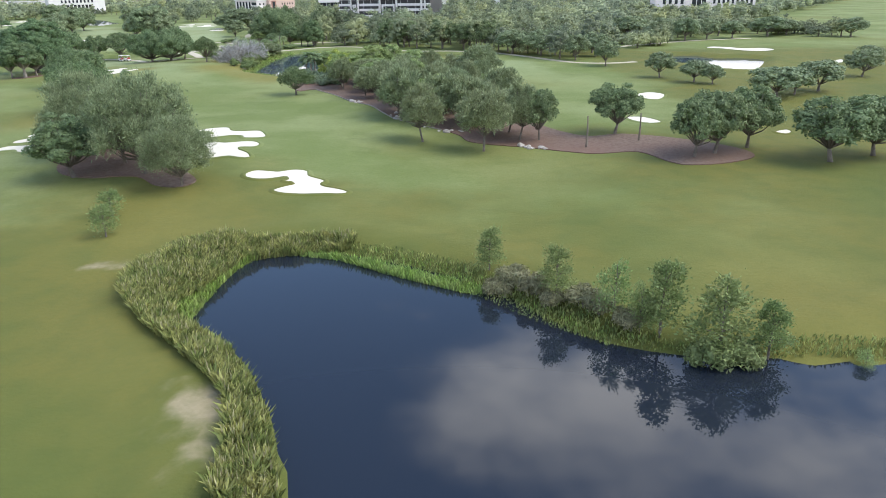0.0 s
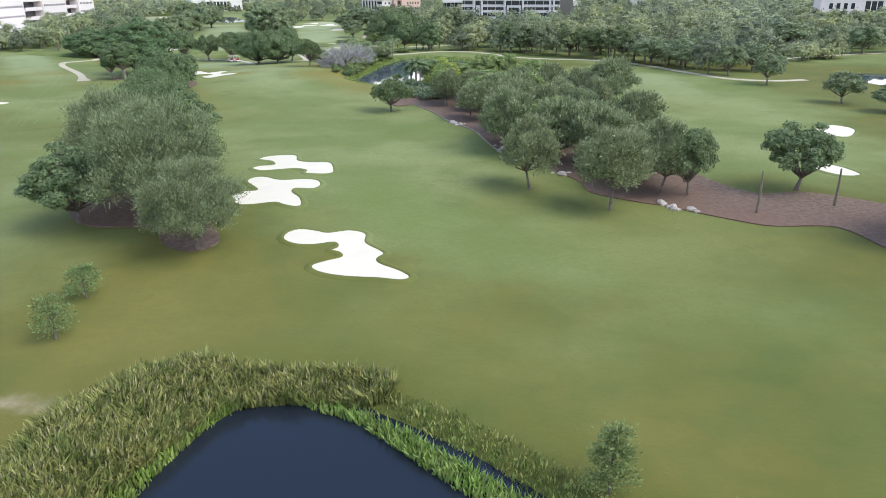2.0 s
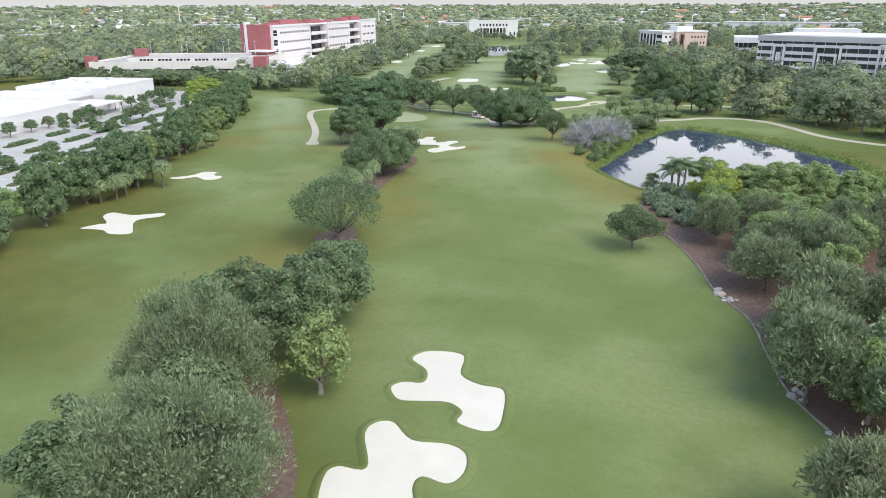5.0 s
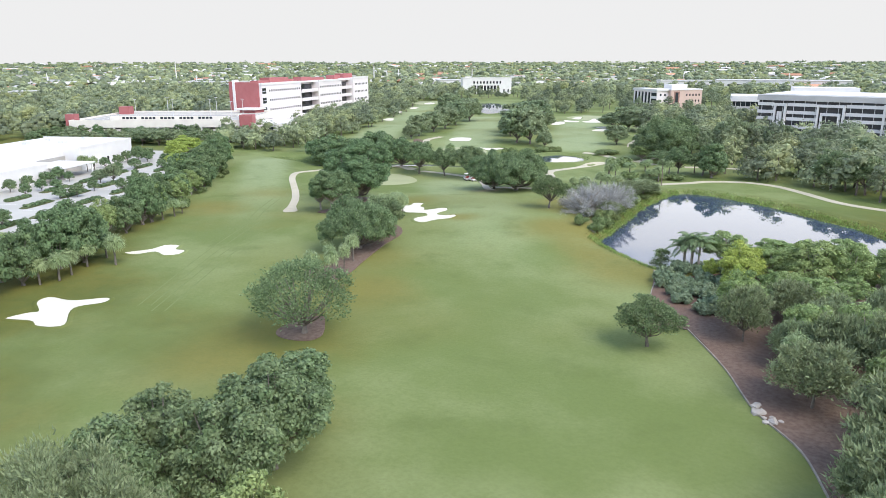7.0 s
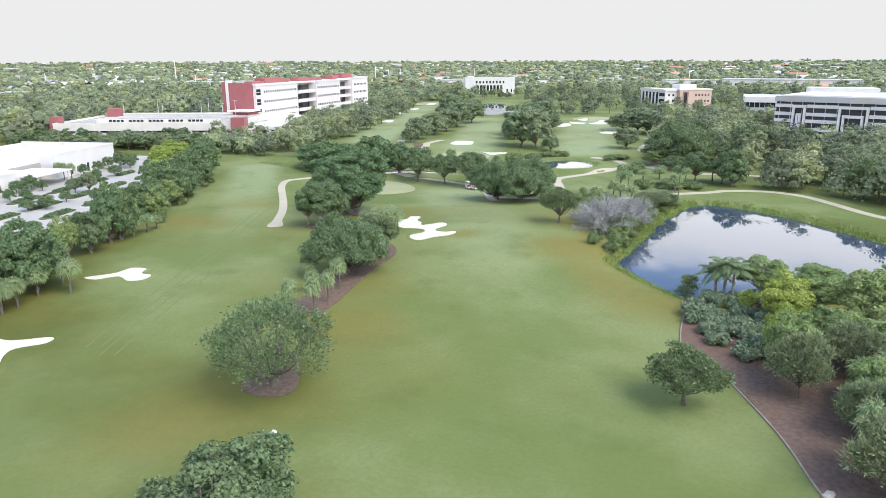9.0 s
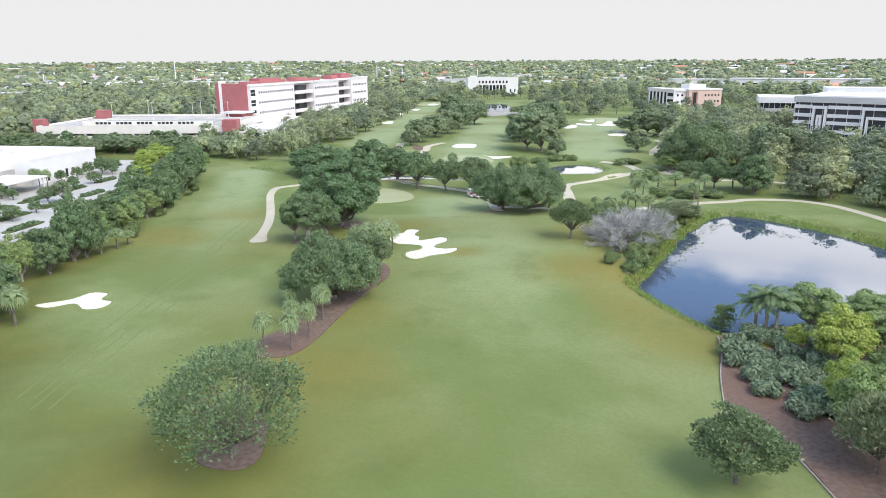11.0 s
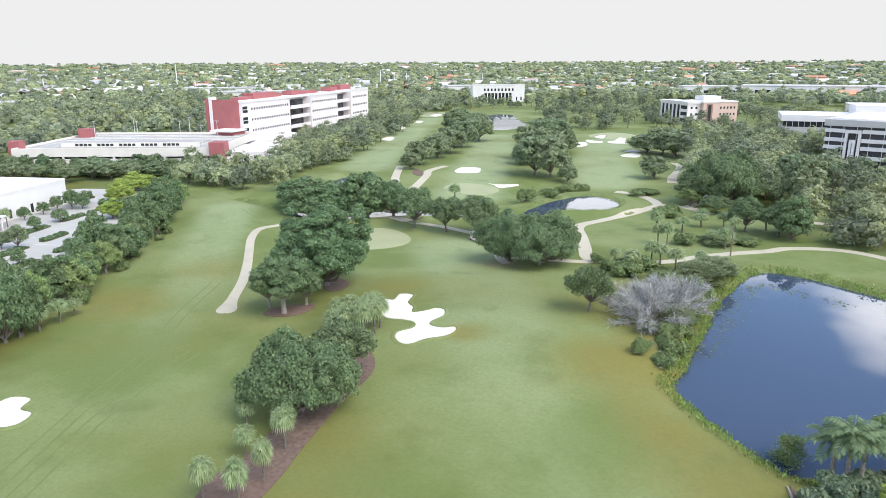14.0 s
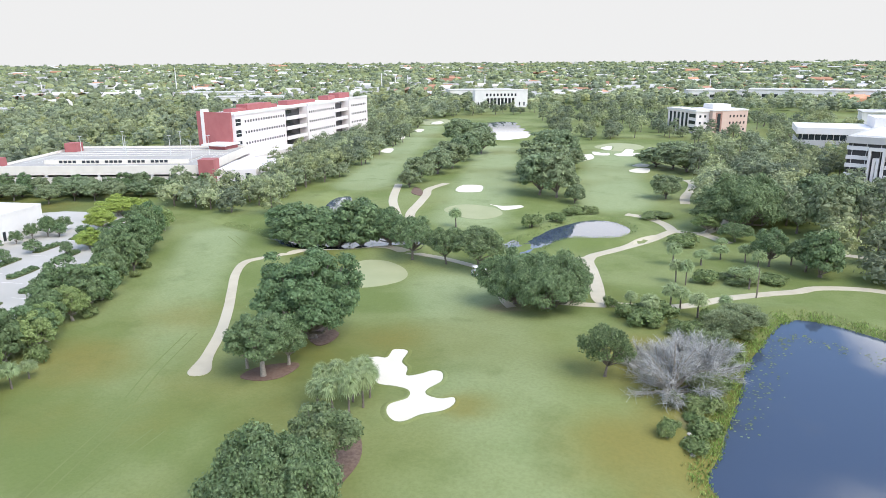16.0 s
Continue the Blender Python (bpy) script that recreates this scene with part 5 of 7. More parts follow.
# ---- trees by the green ----
G4 = "trees round the green"
row(PALE, [(-102.2, 181.0, 8.7, 4.4), (-105.9, 181.7, 6.2, 2.6), (-101.8, 185.3, 5.8, 2.6)], G4)
row(FICUS, [(-106.0, 194.4, 13.2, 8.8)], G4, "huge dense dark green tree beside the path")
row(OAK_OUT, [(-120.1, 241.0, 9.7, 5.0), (-112.2, 242.1, 8.1, 3.9), (-104.4, 242.3, 9.0, 5.5)], G4)
row(OAK_BIG, [(-87.5, 224.7, 9.0, 6.3), (-81.6, 224.6, 9.2, 7.6)], G4)
row(OAK_OUT, [(-78.9, 228.8, 6.8, 3.7)], G4)
row(LONE, [(-63.6, 201.6, 6.5, 3.7)], "single trees", "small round oak standing alone on the fairway edge")
row(FICUS_MID, [(-146.8, 237.3, 10.3, 8.0), (-135.9, 243.4, 11.8, 7.8), (-128.7, 244.6, 8.1, 5.1), (-141.0, 239.5, 9.5, 6.5), (-157.4, 240.9, 6.9, 5.6)], G4)
# ---- palms and scrub at the second pond ----
G5 = "palms by the second pond"
row(SABAL, [(-69.4, 230.4, 3.4, 1.5), (-65.5, 228.2, 4.1, 2.2), (-64.0, 234.5, 4.6, 2.1), (-62.4, 234.5, 4.1, 2.1), (-59.1, 232.1, 4.4, 2.2), (-55.9, 235.9, 3.4, 1.6), (-66.8, 249.2, 4.8, 1.8), (-64.8, 248.3, 5.3, 1.7), (-54.6, 251.5, 4.6, 2.3), (-57.5, 254.5, 3.2, 1.7), (-55.1, 264.4, 4.5, 2.0), (-58.2, 269.7, 4.1, 2.1), (-65.4, 263.4, 3.5, 2.4), (-70.3, 260.7, 5.2, 2.2), (-62.9, 269.8, 3.3, 2.3)], G5)
row(BARE, [(-55.6, 202.9, 7.4, 7.0), (-53.3, 209.1, 6.9, 5.8), (-59.6, 207.8, 4.8, 4.3), (-56.3, 213.1, 5.2, 4.9)], "bare grey trees")
row(ROYAL, [(-31.8, 176.9, 5.8, 2.6), (-30.7, 176.5, 7.0, 2.7), (-29.7, 175.9, 6.1, 2.3)], G5)
row(YELLOW, [(-23.2, 170.6, 6.2, 3.1), (-27.4, 172.4, 2.8, 1.1), (-22.5, 160.4, 5.6, 1.9)], "trees of the pond woods")
row(LIGHT, [(-26.5, 180.0, 5.9, 3.6), (-15.2, 172.7, 7.4, 3.7), (-13.4, 161.8, 5.5, 3.6), (-16.7, 163.4, 5.2, 2.9), (-11.4, 175.0, 7.4, 3.5), (-20.2, 177.0, 4.6, 3.0), (-13.9, 150.7, 5.9, 3.1), (-11.5, 189.3, 3.8, 3.6), (-20.6, 184.0, 3.9, 3.2), (-6.0, 181.0, 5.5, 3.8)], "trees of the pond woods")
row(YOUNG, [(-35.4, 177.6, 3.6, 1.9), (-21.4, 193.0, 2.6, 1.9), (-18.8, 194.5, 2.2, 1.9)], "trees of the pond woods")
rng = np.random.default_rng(5)
for x, y in scatter(smooth([(-34.7, 172.3), (-31.9, 165.2), (-26.6, 158.7), (-22.3, 157.5), (-20.8, 164.2), (-24.9, 175.7), (-30.0, 176.6)]), 2.2, rng):
    plant(SEA, x, y, rng.uniform(0.9, 1.8), rng.uniform(1.1, 1.7), "shrubs at the pond end of the bed")
# ---- the long mixed woods ----
rng = np.random.default_rng(6)
WOODS = smooth(WOODS_BED, 4)
row(GREY_BUSH, [(-6.5, 116.4, 8.0, 3.5), (0.2, 113.3, 7.6, 3.6), (6.0, 115.0, 6.4, 3.3), (-6.4, 129.0, 7.6, 3.6), (-7.2, 122.2, 6.9, 3.4), (8.6, 156.0, 8.0, 4.5), (-12.4, 138.6, 5.8, 3.4), (10.5, 125.5, 6.8, 3.2)], "trees of the pond woods")
spots = scatter(WOODS, 4.8, rng)
spots = spots[sdist(spots[:, 0], spots[:, 1], WOODS) < -2.8]
for x, y in spots[clear_many(spots, 1.5) & ~((spots[:, 0] > 10) & (spots[:, 1] < 104))]:
    u = rng.random()
    rim = 4.4 if 116 < y < 168 and x < -4 else 2.8
    if sdist(np.array([x]), np.array([y]), WOODS)[0] > -rim or min(math.hypot(x - px, y - py) for px, py, _ in PLACED) < 3.4:
        continue
    if y > 128 and y < 164 and u < 0.8:
        plant(GREY_BUSH if u < 0.60 else LIGHT_BUSH, x, y, rng.uniform(4.6, 6.8), rng.uniform(2.4, 3.4), "trees of the pond woods")
    elif y > 128:
        h = rng.uniform(4.4, 6.2) if y < 150 else rng.uniform(3.0, 4.4)
        if u < 0.30:
            plant(GREY_BUSH, x, y, h + 0.5, rng.uniform(2.0, 2.8), "trees of the pond woods")
        elif u < 0.85:
            plant(LIGHT_BUSH, x, y, h, rng.uniform(1.8, 2.6), "trees of the pond woods")
        else:
            plant(SABAL, x, y, h + 0.6, rng.uniform(1.4, 1.9), "trees of the pond woods")
    elif u < 0.66:
        plant(GREY_BUSH, x, y, rng.uniform(5.0, 7.6), rng.uniform(2.8, 3.8), "trees of the pond woods")
    elif u < 0.80:
        plant(OAK_BUSH, x, y, rng.uniform(5.5, 7.8), rng.uniform(2.8, 3.8), "trees of the pond woods")
    elif u < 0.92:
        plant(LIGHT_BUSH, x, y, rng.uniform(5.0, 7.5), rng.uniform(2.2, 3.0), "trees of the pond woods")
    else:
        plant(SABAL, x, y, rng.uniform(5.0, 7.0), rng.uniform(1.6, 2.2), "trees of the pond woods")
# ---- the belt along the car park ----
rng = np.random.default_rng(7)
BELT = smooth([(-90.8, 87.9), (-93.1, 94.8), (-95.3, 102.0), (-99.9, 111.0), (-104.0, 119.0), (-110.1, 131.7), (-123.7, 153.4), (-139.3, 176.9), (-169.4, 213.6), (-188.0, 232.9), (-170.1, 207.1), (-135.7, 163.7), (-123.1, 142.5), (-111.8, 121.4), (-104.0, 107.4), (-98.3, 98.7), (-93.5, 90.5)], 3)
spots = scatter(BELT, 4.1, rng)
for x, y in spots[clear_many(spots, 0.2)]:
    u = rng.random()
    if u < 0.55:
        plant(FICUS_BUSH, x, y, rng.uniform(6.0, 9.2), rng.uniform(3.0, 4.2), "belt along the car park")
    elif u < 0.85:
        plant(OAK_BUSH, x, y, rng.uniform(5.0, 7.5), rng.uniform(2.6, 3.6), "belt along the car park")
    else:
        plant(LIGHT_BUSH, x, y, rng.uniform(5.0, 7.5), rng.uniform(2.4, 3.2), "belt along the car park")
row(SABAL, [(-105.9, 123.5, 4.2, 2.1), (-105.4, 125.9, 4.3, 2.2), (-106.5, 128.4, 4.1, 2.0), (-108.6, 132.1, 4.1, 2.1), (-105.7, 134.8, 5.1, 2.2), (-110.6, 136.6, 4.2, 2.1), (-126.0, 156.0, 3.6, 2.0), (-125.9, 158.6, 3.9, 2.0), (-126.6, 161.9, 3.9, 1.9), (-127.7, 164.6, 2.7, 1.6)], "palms of the belt")
row(SHRUB, [(-149.1, 187.9, 2.0, 2.2), (-155.6, 199.2, 1.3, 1.2), (-142.7, 182.1, 1.4, 1.5), (-158.9, 203.7, 1.5, 1.4), (-132.0, 168.2, 2.4, 1.8)], "shrubs of the belt")
row(YELLOW, [(-207.9, 230.5, 5.4, 5.4), (-196.7, 218.0, 5.6, 4.0), (-182.3, 206.4, 4.5, 3.3), (-207.8, 236.4, 3.6, 3.5)], "belt along the car park", "yellow-green tree in the belt by the car park")
# ---- trees further out, one by one ----
G6 = "oaks between the far fairways"
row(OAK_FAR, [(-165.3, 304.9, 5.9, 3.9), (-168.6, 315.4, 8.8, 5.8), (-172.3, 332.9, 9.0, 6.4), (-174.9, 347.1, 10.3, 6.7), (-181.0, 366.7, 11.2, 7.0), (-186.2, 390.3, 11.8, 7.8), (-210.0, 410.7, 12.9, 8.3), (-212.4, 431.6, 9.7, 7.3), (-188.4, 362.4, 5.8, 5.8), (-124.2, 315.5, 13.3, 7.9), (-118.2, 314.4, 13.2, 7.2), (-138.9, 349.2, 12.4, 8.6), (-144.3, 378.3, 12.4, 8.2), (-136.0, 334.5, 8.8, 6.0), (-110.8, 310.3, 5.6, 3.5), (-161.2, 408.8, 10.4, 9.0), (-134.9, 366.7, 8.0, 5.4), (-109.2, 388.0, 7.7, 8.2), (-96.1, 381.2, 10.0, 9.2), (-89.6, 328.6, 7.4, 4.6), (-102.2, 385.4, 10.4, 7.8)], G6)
row(SHRUB, [(-105.6, 284.9, 2.1, 2.9), (-105.3, 296.9, 2.5, 3.6), (-102.2, 300.3, 2.2, 3.1), (-108.4, 275.6, 3.3, 2.8)], "shrubs on the far fairway")
row(SABAL, [(-125.2, 267.6, 5.2, 2.4), (-64.8, 279.8, 2.5, 2.0), (-50.0, 271.8, 4.6, 2.3)], G6, "single cabbage palm on the turf")
row(GREY_BUSH, [(-53.4, 215.2, 3.6, 2.9), (-53.7, 224.8, 3.6, 3.6), (-52.4, 229.7, 3.3, 3.5), (-52.1, 203.7, 2.7, 2.1)], "scrub by the second pond")
row(SHRUB, [(-51.6, 198.9, 2.1, 2.1), (-50.0, 194.9, 2.0, 1.9), (-50.3, 191.3, 1.6, 1.6), (-57.7, 222.2, 2.4, 2.9), (-68.0, 227.4, 2.1, 2.8), (-65.3, 224.4, 2.5, 2.7), (-64.0, 229.8, 2.3, 2.7), (-51.4, 206.1, 2.2, 2.3), (-51.6, 216.5, 2.3, 2.5)], "scrub by the second pond")
G7 = "trees of the eastern woods"
row(OAK_OUT, [(-16.6, 262.0, 9.4, 4.8), (-9.5, 257.0, 9.2, 4.8), (2.0, 248.0, 9.6, 5.2), (9.0, 243.5, 8.8, 4.8), (16.5, 238.5, 9.4, 5.2)], G7)
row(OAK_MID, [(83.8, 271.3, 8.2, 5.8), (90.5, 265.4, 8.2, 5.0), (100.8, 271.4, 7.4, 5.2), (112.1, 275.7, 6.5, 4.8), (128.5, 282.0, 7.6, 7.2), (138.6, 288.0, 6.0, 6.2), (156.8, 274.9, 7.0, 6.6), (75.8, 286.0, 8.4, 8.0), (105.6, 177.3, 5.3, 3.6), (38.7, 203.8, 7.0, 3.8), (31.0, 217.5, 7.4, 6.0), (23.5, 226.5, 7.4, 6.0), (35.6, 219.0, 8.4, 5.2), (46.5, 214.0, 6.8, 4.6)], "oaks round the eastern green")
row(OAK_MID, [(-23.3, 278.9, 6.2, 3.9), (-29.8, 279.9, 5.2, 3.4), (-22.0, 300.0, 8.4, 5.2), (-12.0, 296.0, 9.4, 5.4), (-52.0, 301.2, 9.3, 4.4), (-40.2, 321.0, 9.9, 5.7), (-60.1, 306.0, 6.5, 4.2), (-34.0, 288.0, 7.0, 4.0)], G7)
row(FICUS_BUSH, [(-44.5, 265.8, 8.8, 4.6)], G7, "tall dense conical dark green tree by the path")
row(OAK_BIG, [(-64.4, 301.1, 12.9, 10.5)], G7)
row(OAK_OUT, [(-69.5, 297.1, 8.7, 5.9), (-53.7, 268.8, 7.6, 3.7), (-47.1, 268.0, 6.8, 4.3), (-44.5, 271.2, 5.9, 3.8), (-63.2, 287.5, 4.3, 3.9)], G7)
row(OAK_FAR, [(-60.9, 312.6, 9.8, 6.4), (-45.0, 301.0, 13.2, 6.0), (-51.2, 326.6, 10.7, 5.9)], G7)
row(LIGHT, [(-70.8, 294.1, 5.2, 3.8)], G7)
row(SHRUB, [(-86.1, 305.3, 1.4, 4.7), (-56.6, 255.0, 1.3, 4.0), (-51.8, 257.8, 1.5, 3.4), (-72.5, 279.2, 2.6, 4.0), (-61.9, 251.9, 2.2, 2.8)], G7)


def wood_crown(rng, x, y, z0, h, r, n, leaves, size, core=0.5):
    """Triangles of one woodland crown of n bunches."""
    lobes = [(x + lb[0], y + lb[1], z0 + lb[2], *lb[3:]) for lb in dome_lobes(rng, h, r, h * rng.uniform(0.05, 0.22), n, 0.7)]
    q = [lobed(rng, lobes, leaves, size, 1.3, 0.45, 0.2, tri=True)] if leaves else []
    return np.concatenate(q + [tris(core_quads(lb, rng, core, 5, 2)) for lb in lobes])


def stuff_trees(name, crowns, material, label, seed):
    """Many crowns as one object, each with its own tint."""
    rng = np.random.default_rng(seed)
    tint = np.concatenate([np.full(len(c), v) for c, v in zip(crowns, rng.random(len(crowns)))])
    o = quads(name, np.concatenate(crowns), 3, material)
    at = o.data.attributes.new("tint", "FLOAT", "FACE")
    at.data.foreach_set("value", tint.astype(np.float32))
    return tagged(o, label, "woodland", kind="stuff")


def wood_stuff(name, spots, label, leaf_n=460, size=0.38, seed=1):
    """Woods too many to count, as one object of crowns and one of trunks."""
    rng = np.random.default_rng(seed)
    crowns, vs, fs = [], [], []
    for x, y, h, r in spots:
        z0 = float(base_height(np.array([x]), np.array([y]))[0])
        crowns.append(wood_crown(rng, x, y, z0, h, r, 13, leaf_n, size, 0.55))
        p, q = tube([(x, y, z0 - 0.2), (x + rng.normal() * 0.2, y, z0 + h * 0.3), (x, y, z0 + h * 0.6)], [0.28, 0.2, 0.1], 4, len(vs))
        vs += list(p)
        fs += q
    tagged(obj(name + "_trunks", vs, fs, M_BARK), "grey-brown trunks standing in the woodland", "woodland", kind="stuff")
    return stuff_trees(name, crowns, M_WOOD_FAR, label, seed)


def fill(outline, step, seed, lo=4.8, hi=11.0, rlo=2.6, rhi=5.0, skip=0.10):
    rng = np.random.default_rng(seed)
    out = []
    spots = scatter(outline, step, rng)
    for x, y in spots[clear_many(spots, 2.0)]:
        if rng.random() > skip:
            out.append((x, y, rng.uniform(lo, hi), rng.uniform(rlo, rhi)))
    return out


EAST = fill(np.array([(-95.9, 389.0), (-73.6, 307.2), (-62.4, 305.2), (-51.1, 304.0), (-42.9, 267.4), (-28.0, 260.9), (-18.4, 255.3), (-9.2, 238.6), (13.5, 237.2), (21.8, 230.6), (31.1, 215.0), (35.5, 201.1), (123.2, 300.1), (161.6, 260.7), (150, 330), (110, 460), (-20, 520), (-80, 420)]), 7.6, 3, 5.0, 12.5, 3.0, 6.2, 0.16)
EAST = [(x, y, h * 0.62 if x > 60 else h, r) for x, y, h, r in EAST]
wood_stuff("east_woods", EAST, "dense dull green woodland behind the fairways", seed=3)
WEST = fill(np.array([(-202.7, 242.1), (-171.9, 250.4), (-185.6, 273.1), (-188.4, 291.5), (-205.0, 329.9), (-223.9, 373.6), (-249.7, 426.2), (-278.6, 480.0), (-330, 520), (-330, 470), (-297.6, 445.5), (-274.0, 397.6), (-268.1, 368.0), (-252.7, 335.8), (-207.6, 282.7), (-200.5, 264.4), (-218.4, 253.9)]), 6.2, 4, 5.0, 10.5, 2.8, 5.2)
wood_stuff("west_woods", WEST, "dense green woodland between fairway and offices", seed=4)
NORTH = fill(np.array([(-278.6, 480.0), (-313.7, 528.6), (-303.0, 556.6), (-293.7, 573.4), (-257.9, 604.3), (-182.9, 447.9), (-171.0, 448.7), (-163.0, 458.9), (-123.8, 480.5), (-98.4, 404.4), (-40, 560), (-60, 640), (-420, 700), (-350, 560)]), 11.0, 8, skip=0.35)
wood_stuff("north_woods", [s for s in NORTH if not (sdist(np.array([s[0]]), np.array([s[1]]), np.array([(-299.9, 505.0), (-297.7, 548.0), (-253.3, 594.4), (-136.7, 365.7), (-118.5, 376.1), (-116.8, 452.5), (-145.1, 457.5), (-162.1, 427.2), (-231.6, 556.0)]))[0] < 2)], "woodland round the far holes", seed=8)

# ---- buildings ----
M_BROWN = mat("brown_cladding", (0.300, 0.170, 0.140), 0.85, (0.240, 0.140, 0.110), 0.4, 0.6)
def site(name, o, angle, label, category="building", group=""):
    b = new(name)
    b.matrix_basis = pose(o[0], o[1], float(base_height(np.array([o[0]]), np.array([o[1]]))[0]), 0, 0, angle)
    return tagged(b, label, category, group)


def window_row(parent, x0, x1, n, z0, z1, y=-0.06, w=0.6, name="window", mat_=None, deep=0.12):
    """Single windows along a front, each a pane in its own reveal."""
    for i in range(n):
        c = x0 + (x1 - x0) * (i + 0.5) / n
        h = (x1 - x0) / n * w / 2
        part(name, boxes((c - h, c + h, y, y + deep, z0, z1)), mat_ or M_GLASS, parent)


office = site("office_block", OFFICE_O, OFFICE_A, "long pale office block with brick-red end wall and roof plant", "office building")
office_wall = part("wall", boxes((0.6, 41, 0, 16, 0, 19.2), (41, 60, 3.2, 16, 0, 19.2), (60, 91, -1.2, 16, 0, 19.2), (91, 108, 3.2, 16, 0, 19.2), (108, 133, -1.6, 16, 0, 20.0)), M_PINKISH, office)
part("end_wall", boxes((-0.4, 0.6, 1.4, 13.2, 0, 20.5), (-0.6, 5.0, 14.4, 16.4, 0, 20.8)), M_RED, office, "brick-red end wall")
part("pilaster", boxes((-0.9, 3.0, 13.2, 14.4, 0, 21.6)), M_WHITE, office, "white pilaster")
part("roof", boxes((0.6, 133, 0.6, 15.6, 19.2, 19.6), (0.0, 41, -0.3, 0.4, 19.2, 20.2), (60, 91, -1.5, -0.9, 19.2, 20.2), (108, 133, -1.9, -1.2, 20.0, 20.9)), M_WHITE, office)
for x0, x1, y0, y1, z1 in ((13, 24, 9, 13, 20.8), (24, 44, 8.5, 14, 22.0), (44, 50, 9, 13, 21.0), (60, 72, 9, 14, 21.6), (72, 90, 9.5, 13, 21.0), (103, 112, 8.5, 14, 21.8), (116, 130, 8, 14, 22.6)):
    part("plant_room", boxes((x0, x1, y0, y1, 19.0, z1)), M_RED, office, "brick-red roof plant room")
for k in range(4):
    z = 1.6 + 4.4 * k
    part("end_window", boxes((0.9, 4.6, -0.05, 0.2, z + 0.4, z + 3.0)), M_GLASS, office)
    part("sill", boxes((0.7, 4.9, -0.18, 0.1, z + 1.55, z + 1.75)), M_WHITE, office)
    window_row(office_wall, 7, 40, 16, z + 1.2, z + 2.2, w=0.45)
    window_row(office_wall, 61, 90, 13, z + 1.2, z + 2.2, -1.26, 0.45)
    window_row(office_wall, 110, 131, 9, z + 1.2, z + 2.2, -1.66, 0.45)
    for a, b in ((41, 60), (91, 108)):
        part("balcony_glazing", boxes((a + 0.2, b - 0.2, 3.08, 3.24, z + 0.2, z + 3.4)), M_GLASS, office)
        part("balcony_slab", boxes((a, b, -0.6, 3.2, z - 0.6, z + 0.2), (a, b, -0.6, -0.4, z + 0.2, z + 1.1)), M_PINKISH, office)
part("entrance_block", boxes((-9, -0.4, -1.0, 6.5, 0, 8.5)), M_RED, office, "red stair head with flat canopy")
part("canopy", boxes((-10.5, 0.0, -2.0, 8.5, 8.5, 9.1)), M_WHITE, office)
part("podium", boxes((-34, 36, -10, -1.3, 0, 4.2), (-34, -0.6, -1.3, 10, 0, 4.0)), M_PINKISH, office, "low white podium")

garage = site("parking_garage", GARAGE_O, GARAGE_A, "wide low cream parking garage with open top deck", "parking garage")
GL, GD = 68.0, 54.0
for k, (z0, z1) in enumerate(((0.0, 1.0), (2.2, 4.2), (4.9, 7.8))):
    part("parapet_band", boxes((0, GL, 0, 0.4, z0, z1), (0, 0.4, 0.4, GD, z0, z1), (GL - 0.4, GL, 0.4, GD, z0, z1), (0.4, GL - 0.4, GD - 0.4, GD, z0, z1)), M_CREAM if k else M_DECK, garage)
    part("deck", boxes((0.4, GL - 0.4, 0.4, GD - 0.4, z1 - 1.0, z1 - 0.7)), M_DECK, garage)
for i in range(9):
    part("column", boxes((i * GL / 8 - 0.35 if i else 0, i * GL / 8 + 0.35 if i < 8 else GL, 0.02, 0.7, 0, 7.2)), M_WHITE, garage)
for i in range(14):
    part("bay_line", boxes((3 + i * 4.6, 3.15 + i * 4.6, 12, 30, 7.1, 7.115)), M_WHITE, garage)
part("ramp_wall", boxes((12, 60, 9.0, 9.4, 7.1, 8.6)), M_CREAM, garage)
for i in range(5):
    for j in range(4):
        part("ramp_opening", boxes((17 + i * 7.6 + j * 1.5, 18.1 + i * 7.6 + j * 1.5, 8.9, 9.05, 7.5, 8.3)), M_GLASS, garage)
part("stair_tower", boxes((GL - 1.5, GL + 3.5, -1.2, 4.5, 0, 9.6)), M_RED, garage, "brick-red stair tower")
part("stair_tower", boxes((2, 6.5, GD - 13, GD - 8, 7.0, 10.4)), M_RED, garage, "brick-red stair tower")
part("stair_tower", boxes((-3.0, 0.6, 3.5, 7.5, 0, 9.8)), M_RED, garage, "brick-red stair tower")
part("upper_tier", boxes((14, 58, 9.4, 26, 7.1, 7.6)), M_DECK, garage, "raised middle tier of the deck")
for k in range(4):
    part("deck_kerb", boxes((3, GL - 3, 30 + k * 5.6, 30.3 + k * 5.6, 7.1, 7.25)), M_CREAM, garage)
part("side_block", boxes((GL + 3.5, GL + 16, 1, 24, 0, 6.2)), M_PINKISH, garage, "white side block with dark slots")
part("side_block", boxes((GL + 3.5, GL + 24, 24, 44, 0, 4.6)), M_PINKISH, garage)
for i in range(3):
    part("slot", boxes((GL + 6 + i * 3.4, GL + 7.6 + i * 3.4, 0.9, 1.1, 1.0, 5.0)), M_GLASS, garage)


